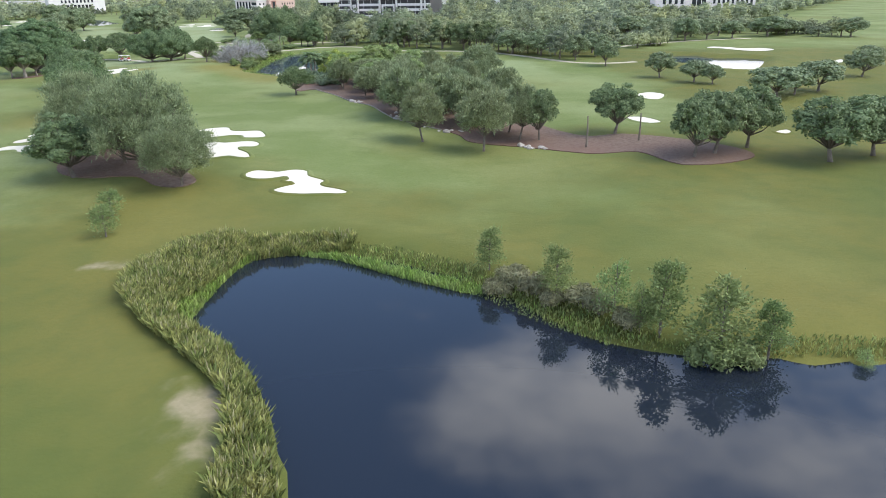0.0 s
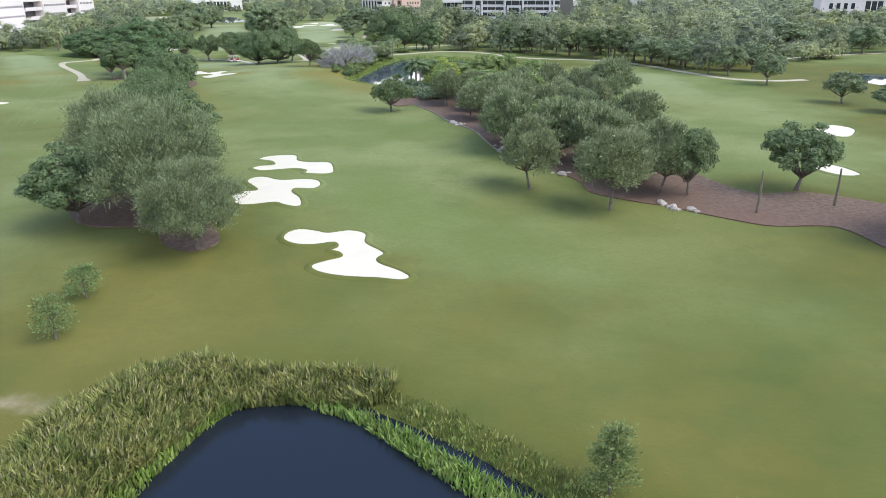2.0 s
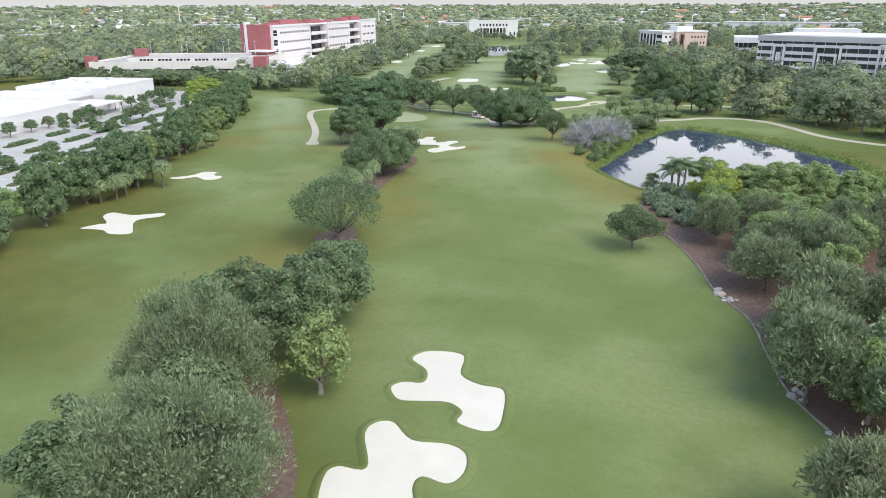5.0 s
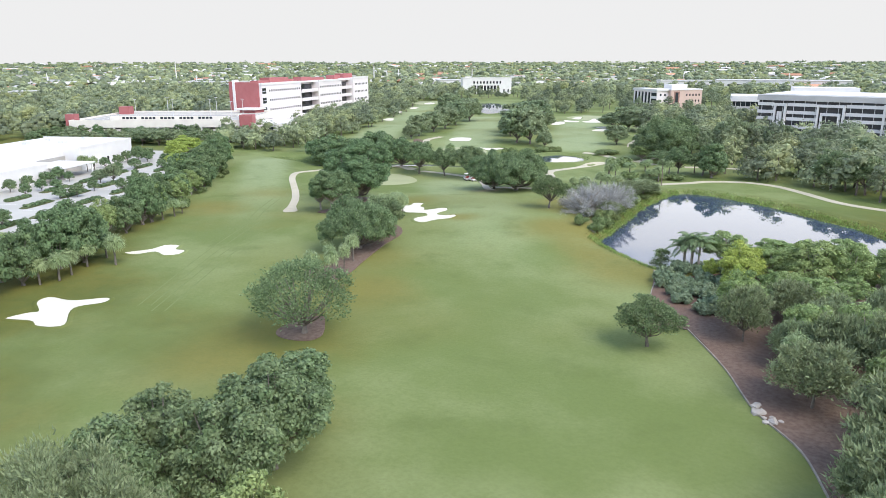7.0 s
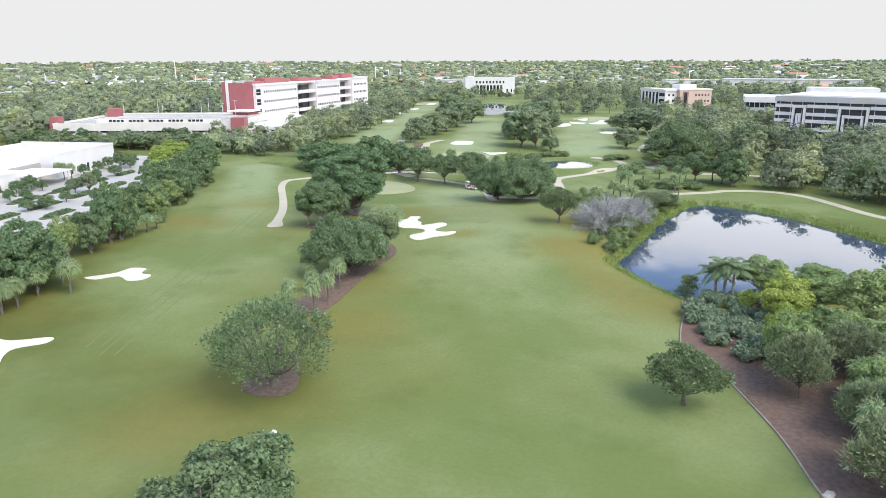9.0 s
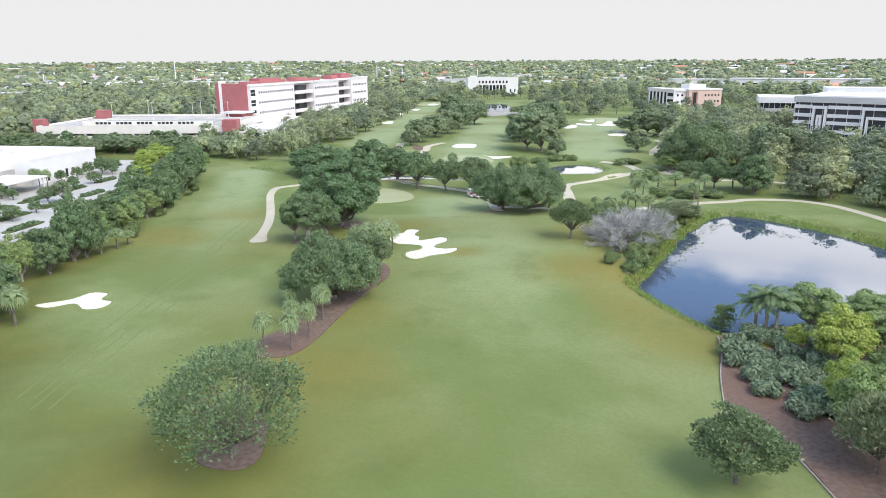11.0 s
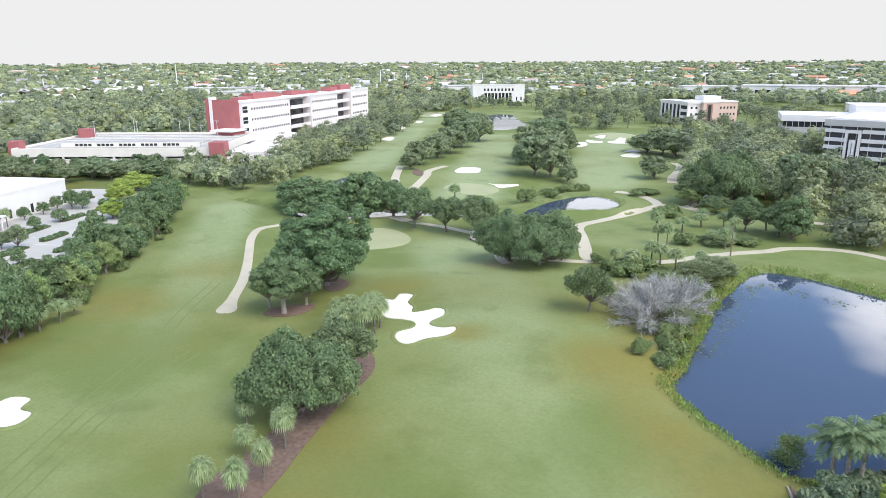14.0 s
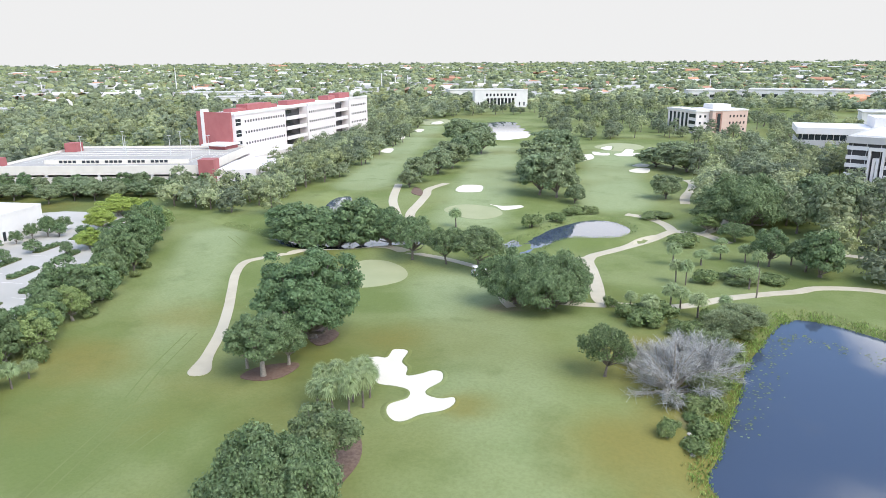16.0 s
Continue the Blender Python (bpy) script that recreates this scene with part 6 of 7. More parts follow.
def deck_lamp(x, y, h):
    lamp = new("lamp_post")
    vs, fs = tube([(0, 0, 0), (0, 0, h * 0.5), (0, 0, h)], [0.14, 0.11, 0.07], 6)
    obj("pole", vs, fs, M_STEEL, lamp)
    part("lamp_head", boxes((-0.9, 0.9, -0.16, 0.16, h, h + 0.16)), M_STEEL, lamp)
    return tagged(lamp, "slim pale lamp post with double head", "lamp post", "lamp posts")


c_, s_ = math.cos(radians(GARAGE_A)), math.sin(radians(GARAGE_A))
lamp0 = deck_lamp(0, 0, 7.0)
first = True
for u, v in ((14, 30), (30, 30), (46, 30), (60, 30), (22, 46), (44, 46), (60, 12)):
    m = pose(GARAGE_O[0] + c_ * u - s_ * v, GARAGE_O[1] + s_ * u + c_ * v, 7.1)
    if first:
        lamp0.matrix_basis, first = m, False
    else:
        copy_thing(lamp0, m)

screen = np.random.default_rng(14)
for v, lo, hi, gap in ((-5.5, 5.0, 6.8, 5.2), (-12.0, 3.0, 5.0, 6.0)):
    for k in range(int(86 / gap)):
        u = -8 + k * gap + screen.uniform(-1.2, 1.2)
        plant((OAK_BUSH, FICUS_BUSH, OAK_MID)[k % 3], GARAGE_O[0] + c_ * u - s_ * v, GARAGE_O[1] + s_ * u + c_ * v, screen.uniform(lo, hi), screen.uniform(2.6, 3.6), "trees below the garage")
for k in range(9):
    plant(OAK_FAR, -72 + k * 6.5 + screen.uniform(-1, 1), 411 + screen.uniform(-3, 3) + k, screen.uniform(8.4, 9.6), screen.uniform(3.6, 4.6), "trees before the offices")
    plant(OAK_FAR, -52 + k * 6.0 + screen.uniform(-1, 1), 346 - k * 1.2 + screen.uniform(-3, 3), screen.uniform(6.5, 9.0), screen.uniform(3.4, 4.4), "trees before the offices")

shop = site("white_shop", SHOP_O, SHOP_A, "low white flat-roofed store beside the car park", "store")
shop_wall = part("wall", boxes((-1, 24, -34, -4, 0, 6.2), (24, 36, -38, -9, 0, 5.0), (36, 74, -34, -2, 0, 4.0)), M_WHITE, shop)
part("roof", boxes((-0.6, 23.6, -33.6, -4.4, 6.2, 6.35), (24.4, 35.6, -37.6, -9.4, 5.0, 5.15), (36.4, 73.6, -33.6, -2.4, 4.0, 4.15)), M_WHITE, shop)
part("parapet", boxes((-1, 24, -4.3, -3.9, 6.2, 6.7), (-1.1, -0.7, -34, -4.3, 6.2, 6.7), (24, 36, -9.3, -8.9, 5.0, 5.7), (36, 74, -2.3, -1.9, 4.0, 4.5)), M_WHITE, shop)
part("shopfront", boxes((23, 35, -8.9, -8.7, 0.4, 4.2)), M_DECK, shop, "brown-grey recessed front")
part("awning", boxes((27, 40, -8.5, 2.5, 3.0, 3.3)), M_WHITE, shop)
for x in (28, 39):
    part("awning_post", boxes((x, x + 0.25, 2.0, 2.25, 0, 3.0)), M_WHITE, shop)
for i in range(4):
    part("roof_unit", boxes((2 + i * 5, 3.8 + i * 5, -18 - (i % 2) * 8, -16.4 - (i % 2) * 8, 6.3, 7.1)), M_STEEL, shop)
window_row(shop_wall, 1, 22, 3, 0.5, 2.6, -4.06, 0.12)
for u in (2, 7, 12, 18, 40, 45, 51, 57, 63, 70):
    v = -0.8 if u < 24 else 0.8
    plant(OAK_TINY, SHOP_O[0] + math.cos(radians(SHOP_A)) * u - math.sin(radians(SHOP_A)) * v, SHOP_O[1] + math.sin(radians(SHOP_A)) * u + math.cos(radians(SHOP_A)) * v, 3.2 + (u % 3) * 0.6, 1.7, "trees along the store", label="small dark tree against the white store wall")

lot = sheet("car_park", LOT, M_LOT, 0.06)
tagged(lot, "bright concrete car park with planted islands", "car park", kind="structure")


def island(x, y, ln, wd, a):
    o = [(x + math.cos(radians(a)) * u - math.sin(radians(a)) * v, y + math.sin(radians(a)) * u + math.cos(radians(a)) * v)
         for u, v in ((-ln, -wd), (ln, -wd), (ln + wd, 0), (ln, wd), (-ln, wd), (-ln - wd, 0))]
    g = sheet("planted_island", smooth(o, 3), M_LIP, 0.22, skirt=0.3)
    return tagged(g, "raised planted kerb island in the car park", "planting bed", "car park islands", kind="structure")


lot_rng = np.random.default_rng(13)
shop_ground = rect(SHOP_O, SHOP_A, -4, 78, -44, 4)
ca, sa = math.cos(radians(SHOP_A)), math.sin(radians(SHOP_A))
for i in range(-2, 11):
    for j in range(0, 7):
        u, v = 2 + i * 12.5 + (j % 2) * 5.0, 9 + j * 8.6
        x, y = SHOP_O[0] + ca * u - sa * v, SHOP_O[1] + sa * u + ca * v
        p = np.array([x]), np.array([y])
        if sdist(*p, LOT)[0] > -3.0 or sdist(*p, shop_ground)[0] < 2:
            continue
        island(x, y, lot_rng.uniform(2.4, 4.2), 1.0, SHOP_A + 0)
        if lot_rng.random() < 0.45:
            plant(OAK_TINY, x, y, lot_rng.uniform(2.4, 3.6), lot_rng.uniform(1.2, 1.9), "car park trees", label="small dark tree on a car park island")
        for k in (-2.6, -0.8, 1.0, 2.6):
            plant(HEDGE, x + ca * k, y + sa * k, 0.75, 1.15, "car park hedges", label="clipped dark green hedge on a kerbed island")
        # painted bay lines beside the island
        bl = sheet("bay_lines", [(x + ca * 5.5, y + sa * 5.5), (x + ca * 5.65, y + sa * 5.65), (x + ca * 5.65 - sa * 4.5, y + sa * 5.65 + ca * 4.5), (x + ca * 5.5 - sa * 4.5, y + sa * 5.5 + ca * 4.5)], M_WHITE, 0.075, skirt=0.0)
        tagged(bl, "white painted parking bay line", "marking", "bay lines", kind="structure")
row(OAK_TINY, [(-173.6, 158.4, 3.1, 1.4), (-177.0, 164.1, 3.0, 1.5), (-164.0, 160.8, 2.6, 1.7), (-162.5, 163.9, 3.2, 1.9), (-166.6, 170.7, 2.7, 1.4), (-187.7, 172.4, 2.8, 1.5), (-184.4, 175.4, 2.8, 1.3), (-189.6, 198.0, 3.1, 2.0), (-201.0, 207.5, 4.9, 2.3), (-203.7, 213.2, 3.7, 2.1), (-199.0, 209.0, 3.4, 2.0), (-192.4, 172.2, 2.9, 2.1), (-159.9, 183.4, 3.4, 1.6)], "car park trees", "small dark tree in the car park")
row(OAK_MID, [(-172.8, 179.9, 4.8, 2.6), (-175.6, 178.2, 3.6, 2.0)], "car park trees", "round dull green tree in the car park")
row(SABAL, [(-199.2, 188.1, 4.9, 1.6), (-196.0, 187.7, 4.9, 1.6), (-194.2, 188.7, 4.9, 1.6), (-219.3, 208.5, 4.0, 1.6), (-217.8, 209.4, 4.0, 1.6)], "car park palms")
row(OAK_MID, [(-240.2, 229.4, 5.9, 4.0), (-238.6, 236.1, 6.0, 3.8), (-233.2, 239.2, 6.4, 4.5), (-254.6, 226.9, 5.2, 3.9), (-259.9, 223.8, 5.6, 3.5), (-211.9, 251.5, 6.0, 3.9), (-202.8, 251.0, 4.9, 3.1), (-227.9, 242.3, 6.0, 4.0), (-263.5, 221.7, 4.8, 3.1), (-269.6, 240.7, 4.2, 5.4), (-247.0, 242.5, 5.8, 6.0), (-237.8, 247.9, 4.7, 3.9), (-227.6, 250.6, 4.5, 4.7), (-217.8, 259.5, 4.7, 4.1), (-202.0, 261.4, 4.6, 2.1), (-199.8, 262.7, 4.6, 2.1), (-198.3, 263.6, 4.6, 2.1)], "trees below the garage")

hall = site("white_hall", (-340.4, 655.9), 35.0, "white civic hall with a tall dark colonnade", "civic building")
hall_wall = part("wall", boxes((0, 10, 0, 22, 0, 14.5), (10, 35, 1.6, 22, 0, 14.5), (35, 46, 0, 22, 0, 14.5), (10, 35, 0, 1.6, 8.0, 14.5)), M_WHITE, hall)
part("parapet", boxes((-0.3, 46.3, -0.3, 0.3, 14.5, 15.3)), M_WHITE, hall)
part("roof", boxes((0.3, 45.7, 0.3, 21.7, 14.5, 14.8)), M_ROOF, hall)
part("colonnade_glazing", boxes((10, 35, 1.45, 1.62, 0.2, 7.8)), M_GLASS, hall)
for i in range(9):
    part("column", boxes((10 + i * 3.125 - 0.45 if i else 10, 10.45 + i * 3.125 if i < 8 else 35, 0.05, 0.9, 0, 8.0)), M_WHITE, hall)
window_row(hall_wall, 9, 37, 9, 9.6, 11.8, -0.06, 0.5)
window_row(hall_wall, 1, 9, 2, 1.5, 4.5, -0.06, 0.3)
window_row(hall_wall, 37, 45, 2, 1.5, 4.5, -0.06, 0.3)

dark = site("banded_office", (-46.0, 355.0), -10.0, "dark glazed office with white bands and portal frames", "office building")
part("wall", boxes((0, 44, 1.2, 36, 0, 15.9)), M_BLACK, dark, "black glazed walls")
part("fascia", boxes((-0.6, 44.6, 0.4, 36.6, 15.9, 17.8)), M_ROOF, dark, "deep pale roof fascia")
part("roof", boxes((1.4, 42.6, 2.4, 34.6, 17.8, 18.1)), M_WHITE, dark)
for z in (6.2, 9.0, 11.3, 14.0):
    for bx in ((-0.3, 5.2, 0.7, 1.3), (9.8, 19.4, 0.7, 1.3), (28.6, 44.3, 0.7, 1.3), (-0.3, 0.3, 1.3, 36)):
        part("white_band", boxes((*bx, z, z + 1.1)), M_WHITE, dark)
for a, b in ((5.4, 9.6), (19.6, 28.4)):
    for k in (0.0, 1.3):
        part("portal_frame", boxes((a + k, a + k + 0.7, 0.1, 1.4, 0, 14.9 - 2.2 * k), (b - k - 0.7, b - k, 0.1, 1.4, 0, 14.9 - 2.2 * k), (a + k + 0.7, b - k - 0.7, 0.1, 1.4, 14.0 - 2.2 * k, 14.9 - 2.2 * k)), M_WHITE, dark)
part("portal_frame", boxes((39.7, 40.3, 0.1, 1.4, 0, 15.6), (41.4, 42.0, 0.1, 1.4, 0, 15.6), (40.3, 41.4, 0.1, 1.4, 14.8, 15.6)), M_WHITE, dark)
for i in range(12):
    part("mullion", boxes((1.0 + i * 3.6, 1.15 + i * 3.6, 1.05, 1.2, 0.5, 16.0)), M_STEEL, dark)
annex = site("office_annex", (-65.5, 420.0), 10.0, "low pale office annex with long dark ribbon window", "office building")
part("wall", boxes((0.6, 52, 0.8, 24, 0, 9.6), (1.0, 51.6, 1.2, 23.6, 9.6, 11.8)), M_ROOF, annex, "lower pale wing")
part("wing_glazing", boxes((0.8, 51.8, 0.9, 1.1, 9.6, 11.8), (0.8, 0.95, 1.1, 23.6, 9.6, 11.8)), M_GLASS, annex, "long dark ribbon window")
for i in range(24):
    part("wing_mullion", boxes((2.0 + i * 2.1, 2.2 + i * 2.1, 0.8, 0.95, 9.6, 11.8)), M_ROOF, annex)
part("wing_roof", boxes((0, 53, 0, 24.8, 11.8, 14.2), (26, 52, 5, 22, 14.2, 18.0)), M_WHITE, annex)
part("low_link", boxes((4, 12, -7, 1.2, 0, 4.5)), M_BLACK, dark)

pink = site("salmon_office", (-117.0, 524.0), 46.0, "salmon and white low office block with dark slots", "office building")
pink_wall = part("wall", boxes((0, 22, 0, 20, 0, 12.2)), M_SALMON, pink)
part("roof", boxes((-0.3, 22.3, -0.3, 20.3, 12.2, 12.9), (4, 15, 6, 15, 12.9, 15.4)), M_WHITE, pink)
part("front_wing", boxes((-8, 0, 3, 31, 0, 11.6)), M_PINKISH, pink, "white front wing")
part("wing_roof", boxes((-8.6, 1, 2.4, 31.6, 11.6, 12.8)), M_WHITE, pink)
for i in range(5):
    part("dark_slot", boxes((-8.1, -7.9, 11 + i * 4.0, 13.0 + i * 4.0, 0.6, 10.8)), M_GLASS, pink)
for z in (1.4, 5.0, 8.6):
    part("ribbon_window", boxes((-8.1, -7.9, 3.6, 9.6, z, z + 1.9)), M_GLASS, pink)
    window_row(pink_wall, 10, 21, 5, z, z + 1.3, -0.06, 0.42)
    window_row(pink_wall, -7, -1, 2, z, z + 1.3, 2.94, 0.4)
part("recess", boxes((2.0, 6.0, -0.06, 0.1, 0.5, 11.4)), M_BROWN, pink, "brown recessed stair front")
part("recess_glazing", boxes((3.0, 5.0, -0.12, -0.02, 1.0, 10.8)), M_GLASS, pink)


def shed(o, a, w, d, h, label):
    b = site("warehouse", o, a, label, "warehouse", "far warehouses")
    part("wall", boxes((0, w, 0, d, 0, h)), M_WHITE, b)
    part("roof", boxes((-0.5, w + 0.5, -0.5, d + 0.5, h, h + 0.8)), M_ROOF, b)
    window_row(b, 2, w - 2, max(4, int(w / 9)), h * 0.30, h * 0.62, -0.06, 0.6)
    return b


shed((-206, 851), 22, 54, 30, 9, "long white two-storey building behind the trees")
shed((-156, 884), 6, 130, 40, 9.5, "long white warehouse behind the trees")
shed((0, 862), 4, 120, 40, 9, "long white warehouse behind the trees")
shed((-49, 618), 8, 60, 24, 7.5, "white low building among the trees")
club = site("pale_hall", (127, 416), -4, "long pale two-storey hall with tall dark windows beyond the east green", "building")
club_wall = part("wall", boxes((0, 53, 0, 22, 0, 13.0), (-3, 14, -4, 10, 0, 14.0)), M_PINKISH, club)
part("roof", boxes((-0.4, 53.4, -0.4, 22.4, 13.0, 13.6), (-3.4, 14.4, -4.4, 10.4, 14.0, 14.6)), M_ROOF, club)
for i in range(3):
    part("tall_window", boxes((18 + i * 2.7, 20.2 + i * 2.7, -0.06, 0.1, 7.0, 12.0)), M_GLASS, club)
window_row(club_wall, 29, 52, 9, 8.6, 11.2, -0.06, 0.5)
window_row(club_wall, 29, 52, 9, 3.2, 5.8, -0.06, 0.5)
window_row(club_wall, 0, 13, 4, 8.6, 11.2, -4.06, 0.5)
shed((68, 654), 33, 75, 24, 8, "white low building among the eastern trees")
shed((-560, 560), 40, 60, 26, 8, "pale flat-roofed building in the suburb")
shed((-700, 620), 40, 90, 30, 7, "pale flat-roofed building in the suburb")
shed((-430, 760), 40, 70, 30, 9, "pale flat-roofed building in the suburb")
shed((-620, 330), 50, 70, 26, 7, "pale flat-roofed building in the suburb")

# ---- the suburb to the horizon ----
def suburb():
    rng = np.random.default_rng(20)
    q, roofs, tiles = [], [], []
    d = 250.0
    while d < 4800:
        step = max(8.4, d * 0.0132)
        a0, a1 = radians(-34), radians(71)
        n = int(d * (a1 - a0) / step)
        aa, ds = rng.uniform(a0, a1, n), d * rng.uniform(0.97, 1.03, n)
        xs, ys = -25 - np.sin(aa) * ds, 90 + np.cos(aa) * ds
        ok = ~((ds < 760) & (xs > -300) & (ys < 700) & ~((xs > 60) & (ys > 330)))
        ok &= clear_many(np.stack([xs, ys], -1), 3.0)
        for x, y, dd, z0 in zip(xs[ok], ys[ok], ds[ok], base_height(xs[ok], ys[ok])):
            if rng.random() < (0.17 if dd > 800 else 0.0):
                w, l, h = rng.uniform(5, 9), rng.uniform(9, 20) * (1 + dd / 4000), rng.uniform(4.0, 6.0)
                t = rng.uniform(0, 3.14)
                c, s = math.cos(t), math.sin(t)

                def P(u, v, k):
                    return (x + c * u - s * v, y + s * u + c * v, z0 + k)

                dst = tiles if rng.random() < 0.22 else roofs
                e = h * 0.62
                dst.append((P(-l, -w, e), P(l, -w, e), P(l * 0.8, 0, h + 1.2), P(-l * 0.8, 0, h + 1.2)))
                dst.append((P(l, w, e), P(-l, w, e), P(-l * 0.8, 0, h + 1.2), P(l * 0.8, 0, h + 1.2)))
                dst.append((P(-l, -w, 0), P(l, -w, 0), P(l, -w, e), P(-l, -w, e)))
                dst.append((P(l, -w, 0), P(l, w, 0), P(l, w, e), P(l, -w, e)))
                continue
            r = rng.uniform(3.2, 5.5) * (1 + dd / 2500)
            h = rng.uniform(6, 11) * (1 + dd / 9000)
            if dd < 650:
                q.append(wood_crown(rng, x, y, z0, h, r, 7, 84, 0.54, 0.6))
            elif dd < 1000:
                q.append(wood_crown(rng, x, y, z0, h, r, 5, 16, 0.95, 0.75))
            else:
                lobes = [(x, y, z0 + h * 0.50, r, r, h * 0.48), (x + rng.normal() * r * 0.7, y + rng.normal() * r * 0.7, z0 + h * 0.42, r * 0.7, r * 0.7, h * 0.40)]
                q.append(np.concatenate([lobed(rng, lobes, 3, r * 0.35, 1.2, 0.8, 0.3, tri=True)] + [tris(core_quads(lb, rng, 0.95, 5, 2)) for lb in lobes]))
        d *= 1.040 if d > 700 else 1.025
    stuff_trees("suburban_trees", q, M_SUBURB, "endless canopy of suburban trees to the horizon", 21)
    o = quads("suburban_roofs", np.array(roofs), 4, M_HOUSE)
    tagged(o, "pale roofs of distant suburban houses among trees", "houses", kind="stuff")
    o = quads("tiled_roofs", np.array(tiles), 4, M_TILE)
    tagged(o, "orange tiled roofs of distant houses among trees", "houses", kind="stuff")


suburb()


def mast(x, y, h):
    m = new("tall_mast")
    z = float(base_height(np.array([x]), np.array([y]))[0])
    vs, fs = tube([(0, 0, 0), (0, 0, h * 0.5), (0, 0, h)], [0.9, 0.75, 0.6], 6)
    obj("pole", vs, fs, M_WHITE, m)
    m.matrix_basis = pose(x, y, z)
    return tagged(m, "tall pale mast far off in the suburb", "mast", "masts")


for x, y, h, r in ((-934.4, 803.6, 32.5, 1.8), (-1032.9, 658.1, 14.5, 1.9), (-859.4, 717.0, 10.2, 1.7), (-646.0, 927.0, 23.3, 1.7), (-652.1, 968.2, 17.8, 1.7), (-660.4, 1011.9, 18.5, 1.8), (-511.3, 984.6, 19.0, 1.6), (-237.2, 1101.9, 14.5, 1.6), (-111.8, 1195.3, 13.2, 1.8), (-759.0, 695.8, 13.5, 1.5)):
    mast(x, y, h)

# ---- reeds and marsh plants ----
def reeds(name, outline, n, lo, hi, width, material, label, seed, lean=0.35):
    rng = np.random.default_rng(seed)
    line = np.array(outline)
    a, b = line.min(0), line.max(0)
    p = rng.uniform(a, b, (n * 6, 2))
    p = p[sdist(p[:, 0], p[:, 1], line) < 0][:n]
    k = len(p)
    z = np.maximum(height(p[:, 0], p[:, 1]), -0.75)
    base = np.column_stack([p, z])
    clump = np.sin(p[:, 0] * 1.3) * np.sin(p[:, 1] * 1.1)
    h = rng.uniform(lo, hi, k) * (1 + 0.18 * clump)
    ang = rng.uniform(0, 6.28, k)
    off = np.stack([np.cos(ang), np.sin(ang)], -1) * (h * rng.uniform(0.02, lean, k))[:, None]
    tip = base + np.column_stack([off, h])
    mid = base * 0.45 + tip * 0.55 + np.column_stack([-off * 0.18, h * 0.06])
    wa = rng.uniform(0, 6.28, k)
    w = np.stack([np.cos(wa), np.sin(wa), np.zeros(k)], -1) * (width * rng.uniform(0.6, 1.4, k))[:, None]
    o = quads(name, np.stack([base - w * 0.5, mid - w, tip, mid + w], 1), 4, material)
    return tagged(o, label, "reeds", kind="stuff")


def fringe(name, line, n, d0, d1, lo, hi, width, material, label, seed, lean=0.6, limit=None):
    """Plants along a waterline, from d0 inside the water to d1 up the bank, in uneven clumps."""
    rng = np.random.default_rng(seed)
    L = np.asarray(line)
    seg = np.roll(L, -1, 0) - L
    ln = np.linalg.norm(seg, axis=1)
    k = rng.choice(len(L), n * 2, p=ln / ln.sum())
    p = L[k] + seg[k] * rng.random((n * 2, 1))
    nr = np.stack([seg[k][:, 1], -seg[k][:, 0]], -1) / (ln[k][:, None] + 1e-9)
    p = p + nr * rng.uniform(-d1, d1, (n * 2, 1))
    s = sdist(p[:, 0], p[:, 1], L)
    clump = np.sin(p[:, 0] * 0.9 + seed) * np.sin(p[:, 1] * 0.8) + 0.5 * np.sin(p[:, 0] * 2.3) * np.sin(p[:, 1] * 2.9)
    keep = (s > -d0 * (0.6 + 0.5 * clump)) & (s < d1) & (rng.random(n * 2) < 0.75 + 0.5 * clump)
    if limit is not None:
        keep &= limit(p[:, 0], p[:, 1])
    p = p[keep][:n]
    k = len(p)
    base = np.column_stack([p, np.maximum(height(p[:, 0], p[:, 1]), -0.70)])
    h = rng.uniform(lo, hi, k)
    ang = rng.uniform(0, 6.28, k)
    off = np.stack([np.cos(ang), np.sin(ang)], -1) * (h * rng.uniform(0.05, lean, k))[:, None]
    tip = base + np.column_stack([off, h])
    mid = base * 0.45 + tip * 0.55 + np.column_stack([-off * 0.18, h * 0.06])
    wa = rng.uniform(0, 6.28, k)
    w = np.stack([np.cos(wa), np.sin(wa), np.zeros(k)], -1) * (width * rng.uniform(0.6, 1.4, k))[:, None]
    o = quads(name, np.stack([base - w * 0.5, mid - w, tip, mid + w], 1), 4, material)
    return tagged(o, label, "marsh plants", kind="stuff")


fringe("shore_plants", POND_NEAR, 6000, 0.5, 0.9, 0.2, 0.45, 0.05, M_MARSH, "bright green marsh plants standing along the waterline", 61, 0.6, lambda x, y: (y > 42) & (x < 40))
fringe("shore_plants", POND_PALMS, 11000, 0.7, 1.8, 0.2, 0.5, 0.06, M_MARSH, "bright green marsh plants standing along the waterline", 62, 0.8)
fringe("shore_sedge", POND_PALMS, 4000, 0.5, 2.6, 0.2, 0.5, 0.07, M_REED, "olive sedge on the pond bank", 63, 0.8)
for k, ln in enumerate((CREEK_RIGHT, CREEK_LEFT)):
    fringe("shore_sedge", ln, 1200, 0.3, 1.8, 0.15, 0.4, 0.07, M_SHRUB, "dark green growth along the creek", 64 + k, 0.7)
